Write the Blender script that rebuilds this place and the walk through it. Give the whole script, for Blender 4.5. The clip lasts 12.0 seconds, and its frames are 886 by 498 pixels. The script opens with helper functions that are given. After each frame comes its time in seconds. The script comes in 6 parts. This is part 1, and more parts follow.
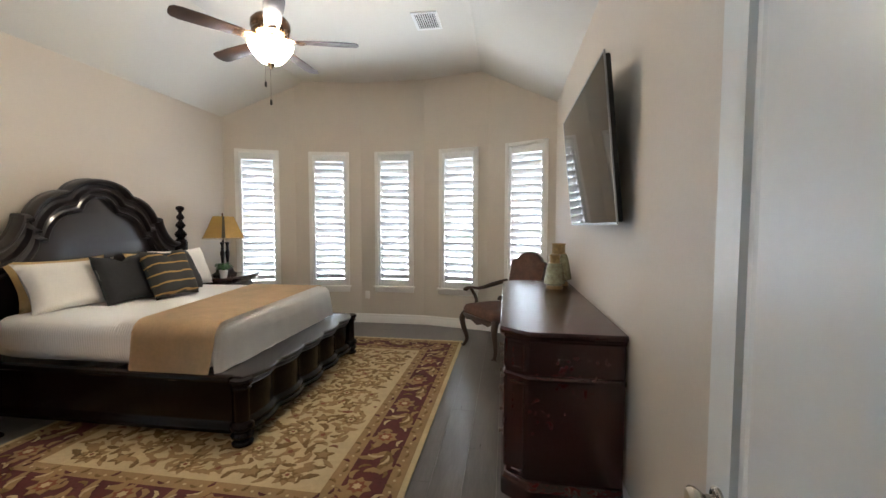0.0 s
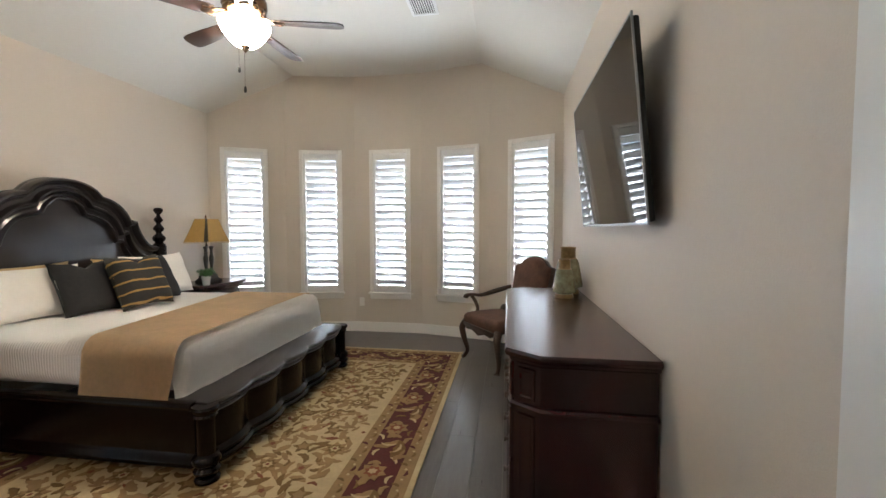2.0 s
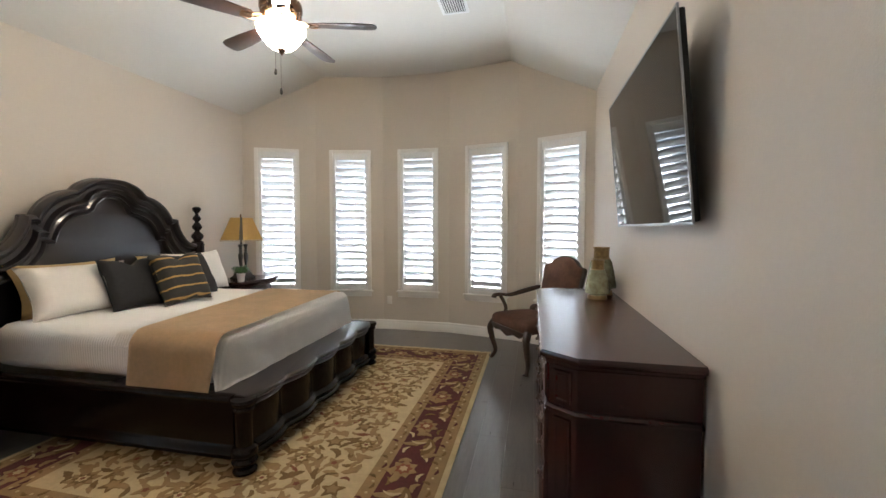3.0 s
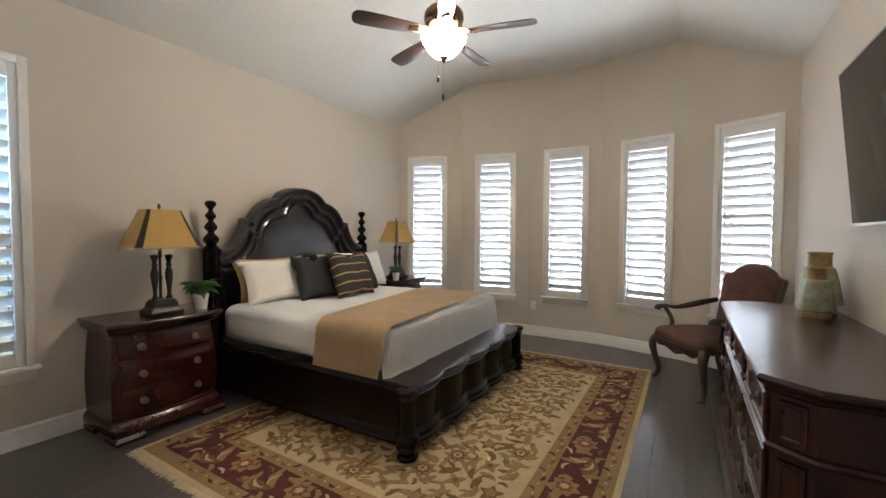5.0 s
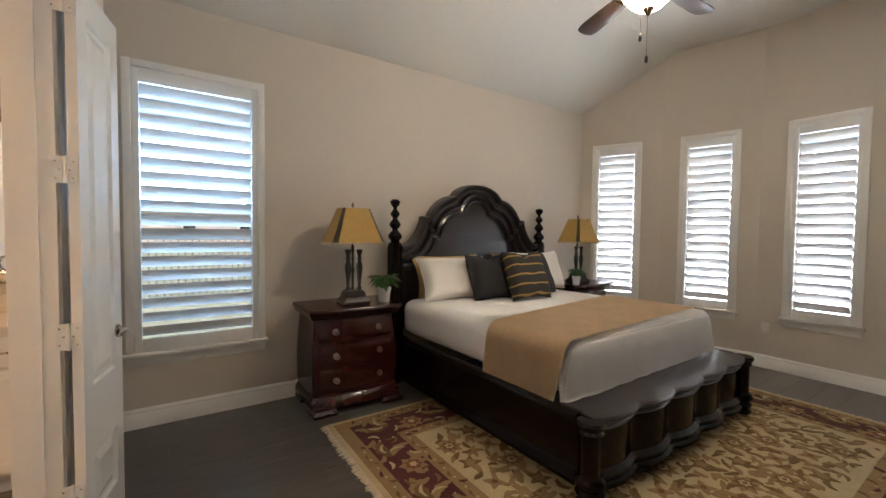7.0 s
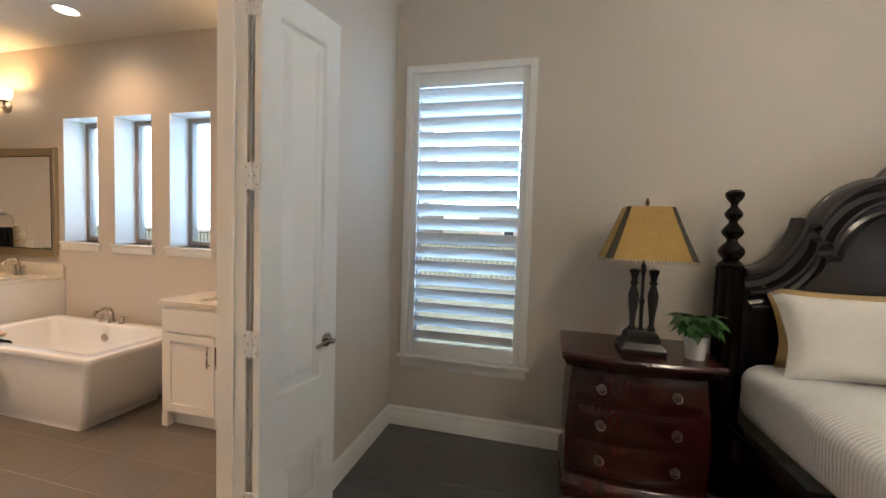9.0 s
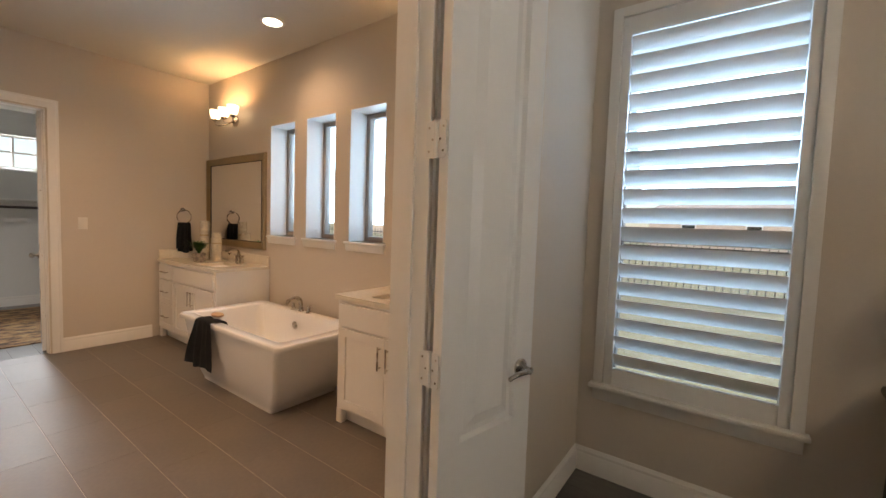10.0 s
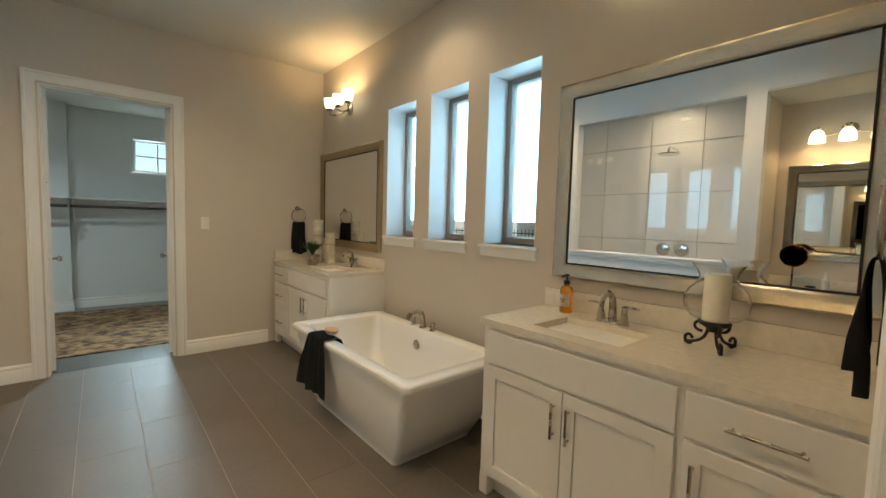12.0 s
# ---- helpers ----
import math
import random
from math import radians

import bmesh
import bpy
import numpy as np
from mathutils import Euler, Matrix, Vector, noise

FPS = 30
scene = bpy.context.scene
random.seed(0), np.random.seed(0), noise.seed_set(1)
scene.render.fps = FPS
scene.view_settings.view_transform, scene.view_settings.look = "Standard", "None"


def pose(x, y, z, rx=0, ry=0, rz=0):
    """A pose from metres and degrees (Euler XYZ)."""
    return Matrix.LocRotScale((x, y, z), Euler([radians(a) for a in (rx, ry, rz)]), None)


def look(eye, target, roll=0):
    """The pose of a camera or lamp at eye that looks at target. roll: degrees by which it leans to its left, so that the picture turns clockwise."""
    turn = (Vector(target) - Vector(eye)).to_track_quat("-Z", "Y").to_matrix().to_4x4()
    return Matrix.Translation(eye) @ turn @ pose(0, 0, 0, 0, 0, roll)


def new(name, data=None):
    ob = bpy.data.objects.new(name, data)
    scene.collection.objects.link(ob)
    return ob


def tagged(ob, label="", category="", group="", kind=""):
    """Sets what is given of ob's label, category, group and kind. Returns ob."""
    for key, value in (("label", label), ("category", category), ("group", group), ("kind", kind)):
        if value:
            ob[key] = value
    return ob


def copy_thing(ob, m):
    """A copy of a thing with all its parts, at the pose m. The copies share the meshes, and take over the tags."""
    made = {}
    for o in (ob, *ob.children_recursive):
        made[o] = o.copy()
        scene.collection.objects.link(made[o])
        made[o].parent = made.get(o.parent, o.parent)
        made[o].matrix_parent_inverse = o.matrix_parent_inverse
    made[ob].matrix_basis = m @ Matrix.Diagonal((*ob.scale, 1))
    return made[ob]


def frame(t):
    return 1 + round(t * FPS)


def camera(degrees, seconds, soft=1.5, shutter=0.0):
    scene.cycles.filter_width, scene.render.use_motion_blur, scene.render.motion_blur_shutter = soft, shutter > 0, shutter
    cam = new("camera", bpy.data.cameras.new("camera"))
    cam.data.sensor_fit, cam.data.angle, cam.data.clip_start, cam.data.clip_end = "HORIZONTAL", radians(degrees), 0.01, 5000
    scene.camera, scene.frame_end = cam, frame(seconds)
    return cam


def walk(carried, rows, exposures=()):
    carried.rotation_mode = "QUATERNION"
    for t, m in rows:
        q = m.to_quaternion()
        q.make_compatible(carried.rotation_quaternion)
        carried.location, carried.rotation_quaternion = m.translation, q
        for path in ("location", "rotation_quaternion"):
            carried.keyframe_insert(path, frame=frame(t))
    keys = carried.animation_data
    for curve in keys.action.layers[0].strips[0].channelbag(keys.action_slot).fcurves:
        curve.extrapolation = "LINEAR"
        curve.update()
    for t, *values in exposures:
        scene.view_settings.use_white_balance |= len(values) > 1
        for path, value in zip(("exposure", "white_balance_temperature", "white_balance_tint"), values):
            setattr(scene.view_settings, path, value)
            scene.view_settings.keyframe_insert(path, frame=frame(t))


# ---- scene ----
cam = camera(95.5, 12.0)
PATH = [
    (0, (0.531, 0.431, 1.475), (0.222, 2.404, 1.366), 0.1),
    (0.5, (0.531, 0.588, 1.472), (0.228, 2.562, 1.362), 0.0),
    (1, (0.566, 0.729, 1.475), (0.264, 2.703, 1.37), -0.0),
    (1.5, (0.549, 0.787, 1.478), (0.245, 2.761, 1.377), -0.0),
    (2, (0.514, 0.795, 1.47), (0.196, 2.768, 1.375), -0.1),
    (2.5, (0.486, 0.799, 1.469), (0.122, 2.764, 1.374), -0.1),
    (4.3, (0.371, 0.766, 1.489), (-0.403, 2.608, 1.396), 0.2),
    (4.5, (0.343, 0.79, 1.467), (-0.506, 2.599, 1.385), 0.1),
    (5, (0.275, 0.804, 1.431), (-0.76, 2.514, 1.359), 0.2),
    (5.5, (0.221, 0.785, 1.429), (-0.994, 2.372, 1.363), 0.3),
    (6, (0.186, 0.774, 1.42), (-1.192, 2.222, 1.356), 0.4),
    (6.5, (0.141, 0.802, 1.421), (-1.37, 2.11, 1.352), 0.6),
    (6.7, (0.101, 0.875, 1.404), (-1.464, 2.119, 1.333), 0.6),
    (8.3, (-0.357, 1.843, 1.458), (-2.349, 1.999, 1.366), 1.4),
    (8.5, (-0.468, 1.857, 1.468), (-2.465, 1.815, 1.373), 1.6),
    (9, (-0.748, 1.801, 1.46), (-2.68, 1.297, 1.357), 1.8),
    (9.5, (-0.975, 1.658, 1.436), (-2.763, 0.768, 1.325), 2.0),
    (10, (-1.148, 1.399, 1.402), (-2.76, 0.222, 1.282), 2.0),
    (10.5, (-1.301, 1.159, 1.376), (-2.756, -0.207, 1.246), 1.9),
    (11, (-1.415, 0.952, 1.375), (-2.763, -0.519, 1.24), 1.8),
    (11.5, (-1.443, 0.700, 1.360), (-2.753, -0.806, 1.238), 1.8),
    (12, (-1.500, 0.567, 1.368), (-2.796, -0.951, 1.233), 1.6),
]
walk(cam, [(t, look(eye, target, roll)) for t, eye, target, roll in PATH],
     [(0, 1.24, 6100, 12), (2.5, 1.24, 6100, 12), (4.5, 1.22, 6050, 12), (5.5, 1.02, 6250, 14), (6.5, 0.94, 6450, 15), (8.5, 0.98, 6050, 11), (9.5, 0.68, 6450, 13), (10.0, 0.50, 7000, 16), (10.5, 0.32, 8000, 18), (11.2, 0.38, 7000, 7), (11.5, 0.50, 5950, -3), (12, 0.46, 5750, -7)])

# ---- world, sun and large lights ----
world = bpy.data.worlds.new("world")
scene.world = world
world.use_nodes = True
wn = world.node_tree
sky = wn.nodes.new("ShaderNodeTexSky")
sky.sky_type, sky.sun_disc = "NISHITA", False
sky.sun_elevation, sky.sun_rotation = radians(55), radians(135)
wn.links.new(sky.outputs["Color"], wn.nodes["Background"].inputs["Color"])
wn.nodes["Background"].inputs["Strength"].default_value = 0.15
sun = new("sun", bpy.data.lights.new("sun", "SUN"))
sun.data.energy, sun.data.angle, sun.data.color = 4.0, radians(0.5), (1, 0.95, 0.88)
sun.matrix_world = look((0, 0, 0), (-0.406, 0.406, -0.819))


def area_lamp(name, eye, target, w, h, power, color):
    ob = new(name, bpy.data.lights.new(name, "AREA"))
    ob.data.shape, ob.data.size, ob.data.size_y = "RECTANGLE", w, h
    ob.data.energy, ob.data.color = power, color
    ob.matrix_world = look(eye, target)
    return ob


def bulb(name, place, power, color, radius):
    ob = new(name, bpy.data.lights.new(name, "POINT"))
    ob.data.energy, ob.data.color, ob.data.shadow_soft_size = power, color, radius
    ob.location = place
    return ob


# ---- materials ----
def mat(name, color, rough=0.5, metal=0.0, vary=0.08, scale=6.0, bump=0.0, bump_scale=120.0, stretch=(1, 1, 1), coat=0.0,
        dark=None, fine=40.0, sheen=0.07):
    """Paint, wood, cloth or metal: a base colour that drifts at two scales, roughness that drifts with it, and fine relief."""
    m = bpy.data.materials.new(name)
    m.use_nodes = True
    nt = m.node_tree
    b = nt.nodes["Principled BSDF"]
    tc = nt.nodes.new("ShaderNodeTexCoord")
    mp = nt.nodes.new("ShaderNodeMapping")
    mp.inputs["Scale"].default_value = stretch
    nt.links.new(tc.outputs["Object"], mp.inputs["Vector"])
    big, small = nt.nodes.new("ShaderNodeTexNoise"), nt.nodes.new("ShaderNodeTexNoise")
    big.inputs["Scale"].default_value, small.inputs["Scale"].default_value = scale, fine
    big.inputs["Detail"].default_value = small.inputs["Detail"].default_value = 4
    for n in (big, small):
        nt.links.new(mp.outputs["Vector"], n.inputs["Vector"])
    mix = nt.nodes.new("ShaderNodeMath")
    mix.operation = "MULTIPLY_ADD"
    mix.inputs[1].default_value = 0.6
    nt.links.new(big.outputs["Fac"], mix.inputs[0])
    half = nt.nodes.new("ShaderNodeMath")
    half.operation = "MULTIPLY"
    half.inputs[1].default_value = 0.4
    nt.links.new(small.outputs["Fac"], half.inputs[0])
    nt.links.new(half.outputs[0], mix.inputs[2])
    ramp = nt.nodes.new("ShaderNodeValToRGB")
    lo = dark or tuple(c * (1 - vary) for c in color)
    hi = tuple(min(1, c * (1 + vary * 0.6)) for c in color)
    ramp.color_ramp.elements[0].position, ramp.color_ramp.elements[1].position = 0.32, 0.68
    ramp.color_ramp.elements[0].color, ramp.color_ramp.elements[1].color = (*lo, 1), (*hi, 1)
    nt.links.new(mix.outputs[0], ramp.inputs["Fac"])
    nt.links.new(ramp.outputs["Color"], b.inputs["Base Color"])
    rr = nt.nodes.new("ShaderNodeMapRange")
    rr.inputs["To Min"].default_value, rr.inputs["To Max"].default_value = max(0.02, rough - sheen), min(1, rough + sheen)
    nt.links.new(big.outputs["Fac"], rr.inputs["Value"])
    nt.links.new(rr.outputs["Result"], b.inputs["Roughness"])
    b.inputs["Metallic"].default_value = metal
    b.inputs["Coat Weight"].default_value = coat
    b.inputs["Coat Roughness"].default_value = 0.15
    if bump:
        grain = nt.nodes.new("ShaderNodeTexNoise")
        grain.inputs["Scale"].default_value = bump_scale
        grain.inputs["Detail"].default_value = 3
        nt.links.new(mp.outputs["Vector"], grain.inputs["Vector"])
        bp = nt.nodes.new("ShaderNodeBump")
        bp.inputs["Strength"].default_value, bp.inputs["Distance"].default_value = bump, 0.004
        nt.links.new(grain.outputs["Fac"], bp.inputs["Height"])
        nt.links.new(bp.outputs["Normal"], b.inputs["Normal"])
    return m


def glass_mat(name, color=(1, 1, 1), rough=0.0):
    m = bpy.data.materials.new(name)
    m.use_nodes = True
    b = m.node_tree.nodes["Principled BSDF"]
    b.inputs["Base Color"].default_value = (*color, 1)
    b.inputs["Transmission Weight"].default_value, b.inputs["Roughness"].default_value, b.inputs["IOR"].default_value = 1.0, rough, 1.45
    return m


def glow_mat(name, color, strength):
    m = bpy.data.materials.new(name)
    m.use_nodes = True
    b = m.node_tree.nodes["Principled BSDF"]
    b.inputs["Base Color"].default_value = (*color, 1)
    b.inputs["Emission Color"].default_value, b.inputs["Emission Strength"].default_value = (*color, 1), strength
    return m


WALL = mat("greige wall paint", (0.60, 0.535, 0.455), 0.6, vary=0.03, scale=1.2, bump=0.25, bump_scale=140)
CEIL = mat("ceiling paint", (0.63, 0.605, 0.54), 0.75, vary=0.03, scale=1.0, bump=0.35, bump_scale=110)
CLOSET = mat("closet white paint", (0.74, 0.74, 0.72), 0.65, vary=0.03, scale=1.0, bump=0.2)
TRIM = mat("white trim paint", (0.80, 0.78, 0.74), 0.35, vary=0.03, scale=2.0, bump=0.02, bump_scale=30)
SHUTTER = mat("white shutter lacquer", (0.80, 0.80, 0.79), 0.35, vary=0.03, scale=3.0)
DOORP = mat("white door paint", (0.78, 0.78, 0.76), 0.26, vary=0.02, scale=2.0, bump=0.015, bump_scale=24, sheen=0.03)
PLANK = mat("dark floor plank", (0.092, 0.085, 0.079), 0.30, vary=0.3, scale=3.0, bump=0.06, bump_scale=30, stretch=(9, 1, 1), fine=14, coat=0.35)
JOINT = mat("dark floor joint", (0.02, 0.017, 0.015), 0.7, vary=0.2)
TILE = mat("taupe porcelain tile", (0.140, 0.118, 0.098), 0.47, vary=0.16, scale=2.5, bump=0.06, bump_scale=40)
GROUT = mat("beige grout", (0.34, 0.29, 0.24), 0.85, vary=0.15, scale=8, bump=0.3)
BEDWOOD = mat("espresso bed wood", (0.006, 0.003, 0.0026), 0.20, vary=0.3, scale=4, stretch=(1, 5, 1), coat=0.0, sheen=0.02)
# BEDWOOD's wood, glossier; its lighter base paints in part of the window sheen
HEADWOOD = mat("polished espresso wood, base lightened for sheen", (0.013, 0.009, 0.010), 0.30, vary=0.3, scale=4, stretch=(1, 5, 1), coat=0.6, sheen=0.03)
CHERRY = mat("dark cherry wood", (0.042, 0.0080, 0.0070), 0.26, vary=0.08, scale=3, stretch=(1, 4, 1), coat=0.35, sheen=0.02)
WALNUT = mat("chair walnut wood", (0.045, 0.022, 0.014), 0.3, vary=0.4, scale=5, coat=0.3, bump=0.05)
SHEET = mat("white waffle cotton", (0.84, 0.82, 0.79), 0.9, vary=0.03, scale=5, bump=0.5, bump_scale=90)
LINEN = mat("white pillow cotton", (0.82, 0.78, 0.72), 0.9, vary=0.04, scale=5, bump=0.2, bump_scale=200)
THROW = mat("camel wool throw", (0.70, 0.50, 0.30), 0.95, vary=0.12, scale=6, bump=0.5, bump_scale=260)
TANCLOTH = mat("tan sham cloth", (0.55, 0.38, 0.18), 0.9, vary=0.1, scale=6, bump=0.3, bump_scale=240)
BLACKCLOTH = mat("black pillow velvet", (0.022, 0.022, 0.023), 0.85, vary=0.3, scale=6, bump=0.3, bump_scale=220)
BROWNCLOTH = mat("brown chair chenille", (0.105, 0.050, 0.032), 0.9, vary=0.35, scale=9, bump=0.5, bump_scale=150)
SHADE = mat("mustard silk lampshade", (0.50, 0.31, 0.09), 0.8, vary=0.12, scale=6, bump=0.2, bump_scale=180)
SHADEBAND = mat("olive lampshade band", (0.16, 0.138, 0.10), 0.8, vary=0.15, scale=8)
SHADEFRINGE = mat("pale shade fringe", (0.55, 0.45, 0.30), 0.9, vary=0.2, scale=30)
LAMPWOOD = mat("dark lamp resin", (0.022, 0.017, 0.014), 0.35, vary=0.4, scale=12, bump=0.2, bump_scale=60)
BRONZE = mat("aged bronze", (0.20, 0.12, 0.07), 0.28, metal=1.0, vary=0.25, scale=12)
NICKEL = mat("brushed nickel", (0.48, 0.43, 0.37), 0.27, metal=1.0, vary=0.1, scale=18)
CHROME = mat("polished chrome", (0.75, 0.75, 0.75), 0.1, metal=1.0, vary=0.04)
PULL = mat("antique pewter", (0.20, 0.17, 0.15), 0.35, metal=1.0, vary=0.3, scale=30)
BLACKMETAL = mat("black wrought iron", (0.018, 0.017, 0.016), 0.5, metal=0.4, vary=0.3, scale=30, bump=0.3)
TVBLACK = mat("black glass screen", (0.012, 0.012, 0.013), 0.035, vary=0.05, sheen=0.005)
TVEDGE = mat("silver bezel", (0.32, 0.32, 0.33), 0.3, metal=1.0, vary=0.05)
CERAMIC = mat("white ceramic", (0.80, 0.79, 0.76), 0.15, vary=0.02, scale=4, coat=0.4)
ACRYLIC = mat("white tub acrylic", (0.82, 0.80, 0.77), 0.13, vary=0.02, scale=2, coat=0.5)
CABINET = mat("white cabinet paint", (0.78, 0.75, 0.70), 0.36, vary=0.03, scale=2, bump=0.06, bump_scale=60)
QUARTZ = mat("cream quartz", (0.74, 0.68, 0.57), 0.18, vary=0.10, scale=30, fine=160, coat=0.3)
FRAMEGOLD = mat("champagne mirror frame", (0.46, 0.38, 0.25), 0.32, metal=1.0, vary=0.06, scale=4, sheen=0.02)
FRAMESILVER = mat("brushed silver mirror frame", (0.42, 0.38, 0.30), 0.24, metal=1.0, vary=0.05, scale=4, sheen=0.02)
LEAF = mat("green leaf", (0.045, 0.13, 0.025), 0.45, vary=0.5, scale=30)
SOIL = mat("potting soil", (0.03, 0.02, 0.015), 0.95, vary=0.4, scale=60)
TOWEL = mat("charcoal terry towel", (0.022, 0.024, 0.028), 0.98, vary=0.3, scale=30, bump=0.8, bump_scale=260)
PLATE = mat("white plastic plate", (0.78, 0.75, 0.69), 0.3, vary=0.02)
VENTW = mat("white vent enamel", (0.72, 0.72, 0.70), 0.4, vary=0.03)
VENTD = mat("dark vent duct", (0.10, 0.10, 0.10), 0.7, vary=0.1)
CANDLE = mat("ivory wax", (0.78, 0.71, 0.58), 0.5, vary=0.05, scale=10)
CANDLE.node_tree.nodes["Principled BSDF"].inputs["Subsurface Weight"].default_value = 0.3
CANDLE.node_tree.nodes["Principled BSDF"].inputs["Subsurface Radius"].default_value = (0.02, 0.012, 0.006)
GLASS = glass_mat("clear glass")
PANE = glass_mat("window glass", (0.98, 1, 1))
AMBER = glass_mat("amber soap", (0.85, 0.42, 0.06), 0.05)
MIRROR = mat("silvered mirror", (0.86, 0.87, 0.86), 0.03, metal=1.0, vary=0.01)
MIRROR.node_tree.nodes["Map Range"].inputs["To Min"].default_value = 0.0
MIRROR.node_tree.nodes["Map Range"].inputs["To Max"].default_value = 0.02
WINFRAME = mat("taupe window vinyl", (0.30, 0.26, 0.23), 0.4, vary=0.06)
VASEGREEN = mat("green glazed pottery", (0.30, 0.32, 0.21), 0.25, vary=0.4, scale=14, coat=0.5, dark=(0.19, 0.16, 0.09))
VASEGOLD = mat("brass glazed neck", (0.36, 0.25, 0.12), 0.3, metal=0.6, vary=0.3, scale=20)

BEDWOOD.node_tree.nodes["Principled BSDF"].inputs["Specular IOR Level"].default_value = 0.22

# waffle weave of the coverlet
nt = SHEET.node_tree
tcs, waf, wbf = nt.nodes["Texture Coordinate"], nt.nodes.new("ShaderNodeTexWave"), nt.nodes["Bump"]
waf.bands_direction, waf.inputs["Scale"].default_value, waf.inputs["Distortion"].default_value = "X", 16.0, 1.2
nt.links.new(tcs.outputs["Object"], waf.inputs["Vector"])
b2 = nt.nodes.new("ShaderNodeBump")
b2.inputs["Strength"].default_value, b2.inputs["Distance"].default_value = 0.35, 0.006
nt.links.new(waf.outputs["Fac"], b2.inputs["Height"])
nt.links.new(wbf.outputs["Normal"], b2.inputs["Normal"])
nt.links.new(b2.outputs["Normal"], nt.nodes["Principled BSDF"].inputs["Normal"])


# ---- mesh tools ----
def link(name, bm, material, parent=None, label="", smooth=None):
    """One mesh object from a bmesh; smooth: the angle in degrees under which edges are shaded round."""
    me = bpy.data.meshes.new(name)
    bmesh.ops.recalc_face_normals(bm, faces=bm.faces)
    if smooth is not None:
        for f in bm.faces:
            f.smooth = True
        for e in bm.edges:
            if len(e.link_faces) == 2 and e.calc_face_angle(0) > radians(smooth):
                e.smooth = False
    bm.to_mesh(me)
    bm.free()
    me.materials.append(material)
    ob = new(name, me)
    if parent is not None:
        ob.parent = parent
    if label:
        ob["label"] = label
    return ob


def part(name, bm, material, parent, label="", smooth=40):
    return link(name, bm, material, parent, label, smooth)


def root(name, place, turn=0):
    ob = new(name)
    ob.empty_display_size = 0.1
    ob.matrix_basis = pose(*place, 0, 0, turn)
    return ob


def box(x0, x1, y0, y1, z0, z1, bevel=0.0, seg=2, bm=None):
    own = bmesh.new()
    bmesh.ops.create_cube(own, size=1)
    for v in own.verts:
        v.co = Vector(((x0 + x1) / 2 + v.co.x * (x1 - x0), (y0 + y1) / 2 + v.co.y * (y1 - y0), (z0 + z1) / 2 + v.co.z * (z1 - z0)))
    if bevel:
        bmesh.ops.bevel(own, geom=own.edges[:], offset=bevel, segments=seg, profile=0.5, affect="EDGES")
    if bm is None:
        return own
    return join(bm, own)


def join(bm, other):
    me = bpy.data.meshes.new("tmp")
    other.to_mesh(me)
    other.free()
    bm.from_mesh(me)
    bpy.data.meshes.remove(me)
    return bm


def moved(bm, m):
    bmesh.ops.transform(bm, matrix=m, verts=bm.verts)
    return bm


def lathe(profile, seg=24, squash=(1, 1)):
    """A turned body round z from (radius, height) pairs, closed at both ends."""
    bm = bmesh.new()
    rings = []
    for r, z in profile:
        rings.append([bm.verts.new((r * squash[0] * math.cos(2 * math.pi * k / seg), r * squash[1] * math.sin(2 * math.pi * k / seg), z)) for k in range(seg)])
    for a, b in zip(rings, rings[1:]):
        for k in range(seg):
            bm.faces.new((a[k], a[(k + 1) % seg], b[(k + 1) % seg], b[k]))
    bm.faces.new(rings[0][::-1])
    bm.faces.new(rings[-1])
    return bm


def loft(loops, cap=True):
    """Skin through closed loops of equal count."""
    bm = bmesh.new()
    rings = [[bm.verts.new(p) for p in loop] for loop in loops]
    n = len(rings[0])
    for a, b in zip(rings, rings[1:]):
        for k in range(n):
            bm.faces.new((a[k], a[(k + 1) % n], b[(k + 1) % n], b[k]))
    if cap:
        bm.faces.new(rings[0][::-1])
        bm.faces.new(rings[-1])
    return bm


def prism(points, axis, lo, hi, bevel=0.0):
    """A closed outline of (a, b) pairs pushed along an axis from lo to hi: x -> (y, z), y -> (x, z), z -> (x, y)."""
    put = {"x": lambda a, b, c: (c, a, b), "y": lambda a, b, c: (a, c, b), "z": lambda a, b, c: (a, b, c)}[axis]
    bm = loft([[put(a, b, lo) for a, b in points], [put(a, b, hi) for a, b in points]])
    if bevel:
        bm.normal_update()
        sharp = [e for e in bm.edges if len(e.link_faces) == 2 and e.calc_face_angle(0) > 0.5]
        bmesh.ops.bevel(bm, geom=sharp, offset=bevel, segments=2, profile=0.5, affect="EDGES")
    return bm


def tube(points, radius, seg=8, ends=None):
    """A round bar along points; radius is one number or one for each point."""
    pts = [Vector(p) for p in points]
    rad = radius if isinstance(radius, (list, tuple)) else [radius] * len(pts)
    loops = []
    side = None
    for i, p in enumerate(pts):
        d = (pts[min(i + 1, len(pts) - 1)] - pts[max(i - 1, 0)]).normalized()
        if side is None:
            side = d.orthogonal().normalized()
        side = (side - d * side.dot(d)).normalized()
        up = d.cross(side)
        loops.append([p + rad[i] * (side * math.cos(2 * math.pi * k / seg) + up * math.sin(2 * math.pi * k / seg)) for k in range(seg)])
    return loft(loops)


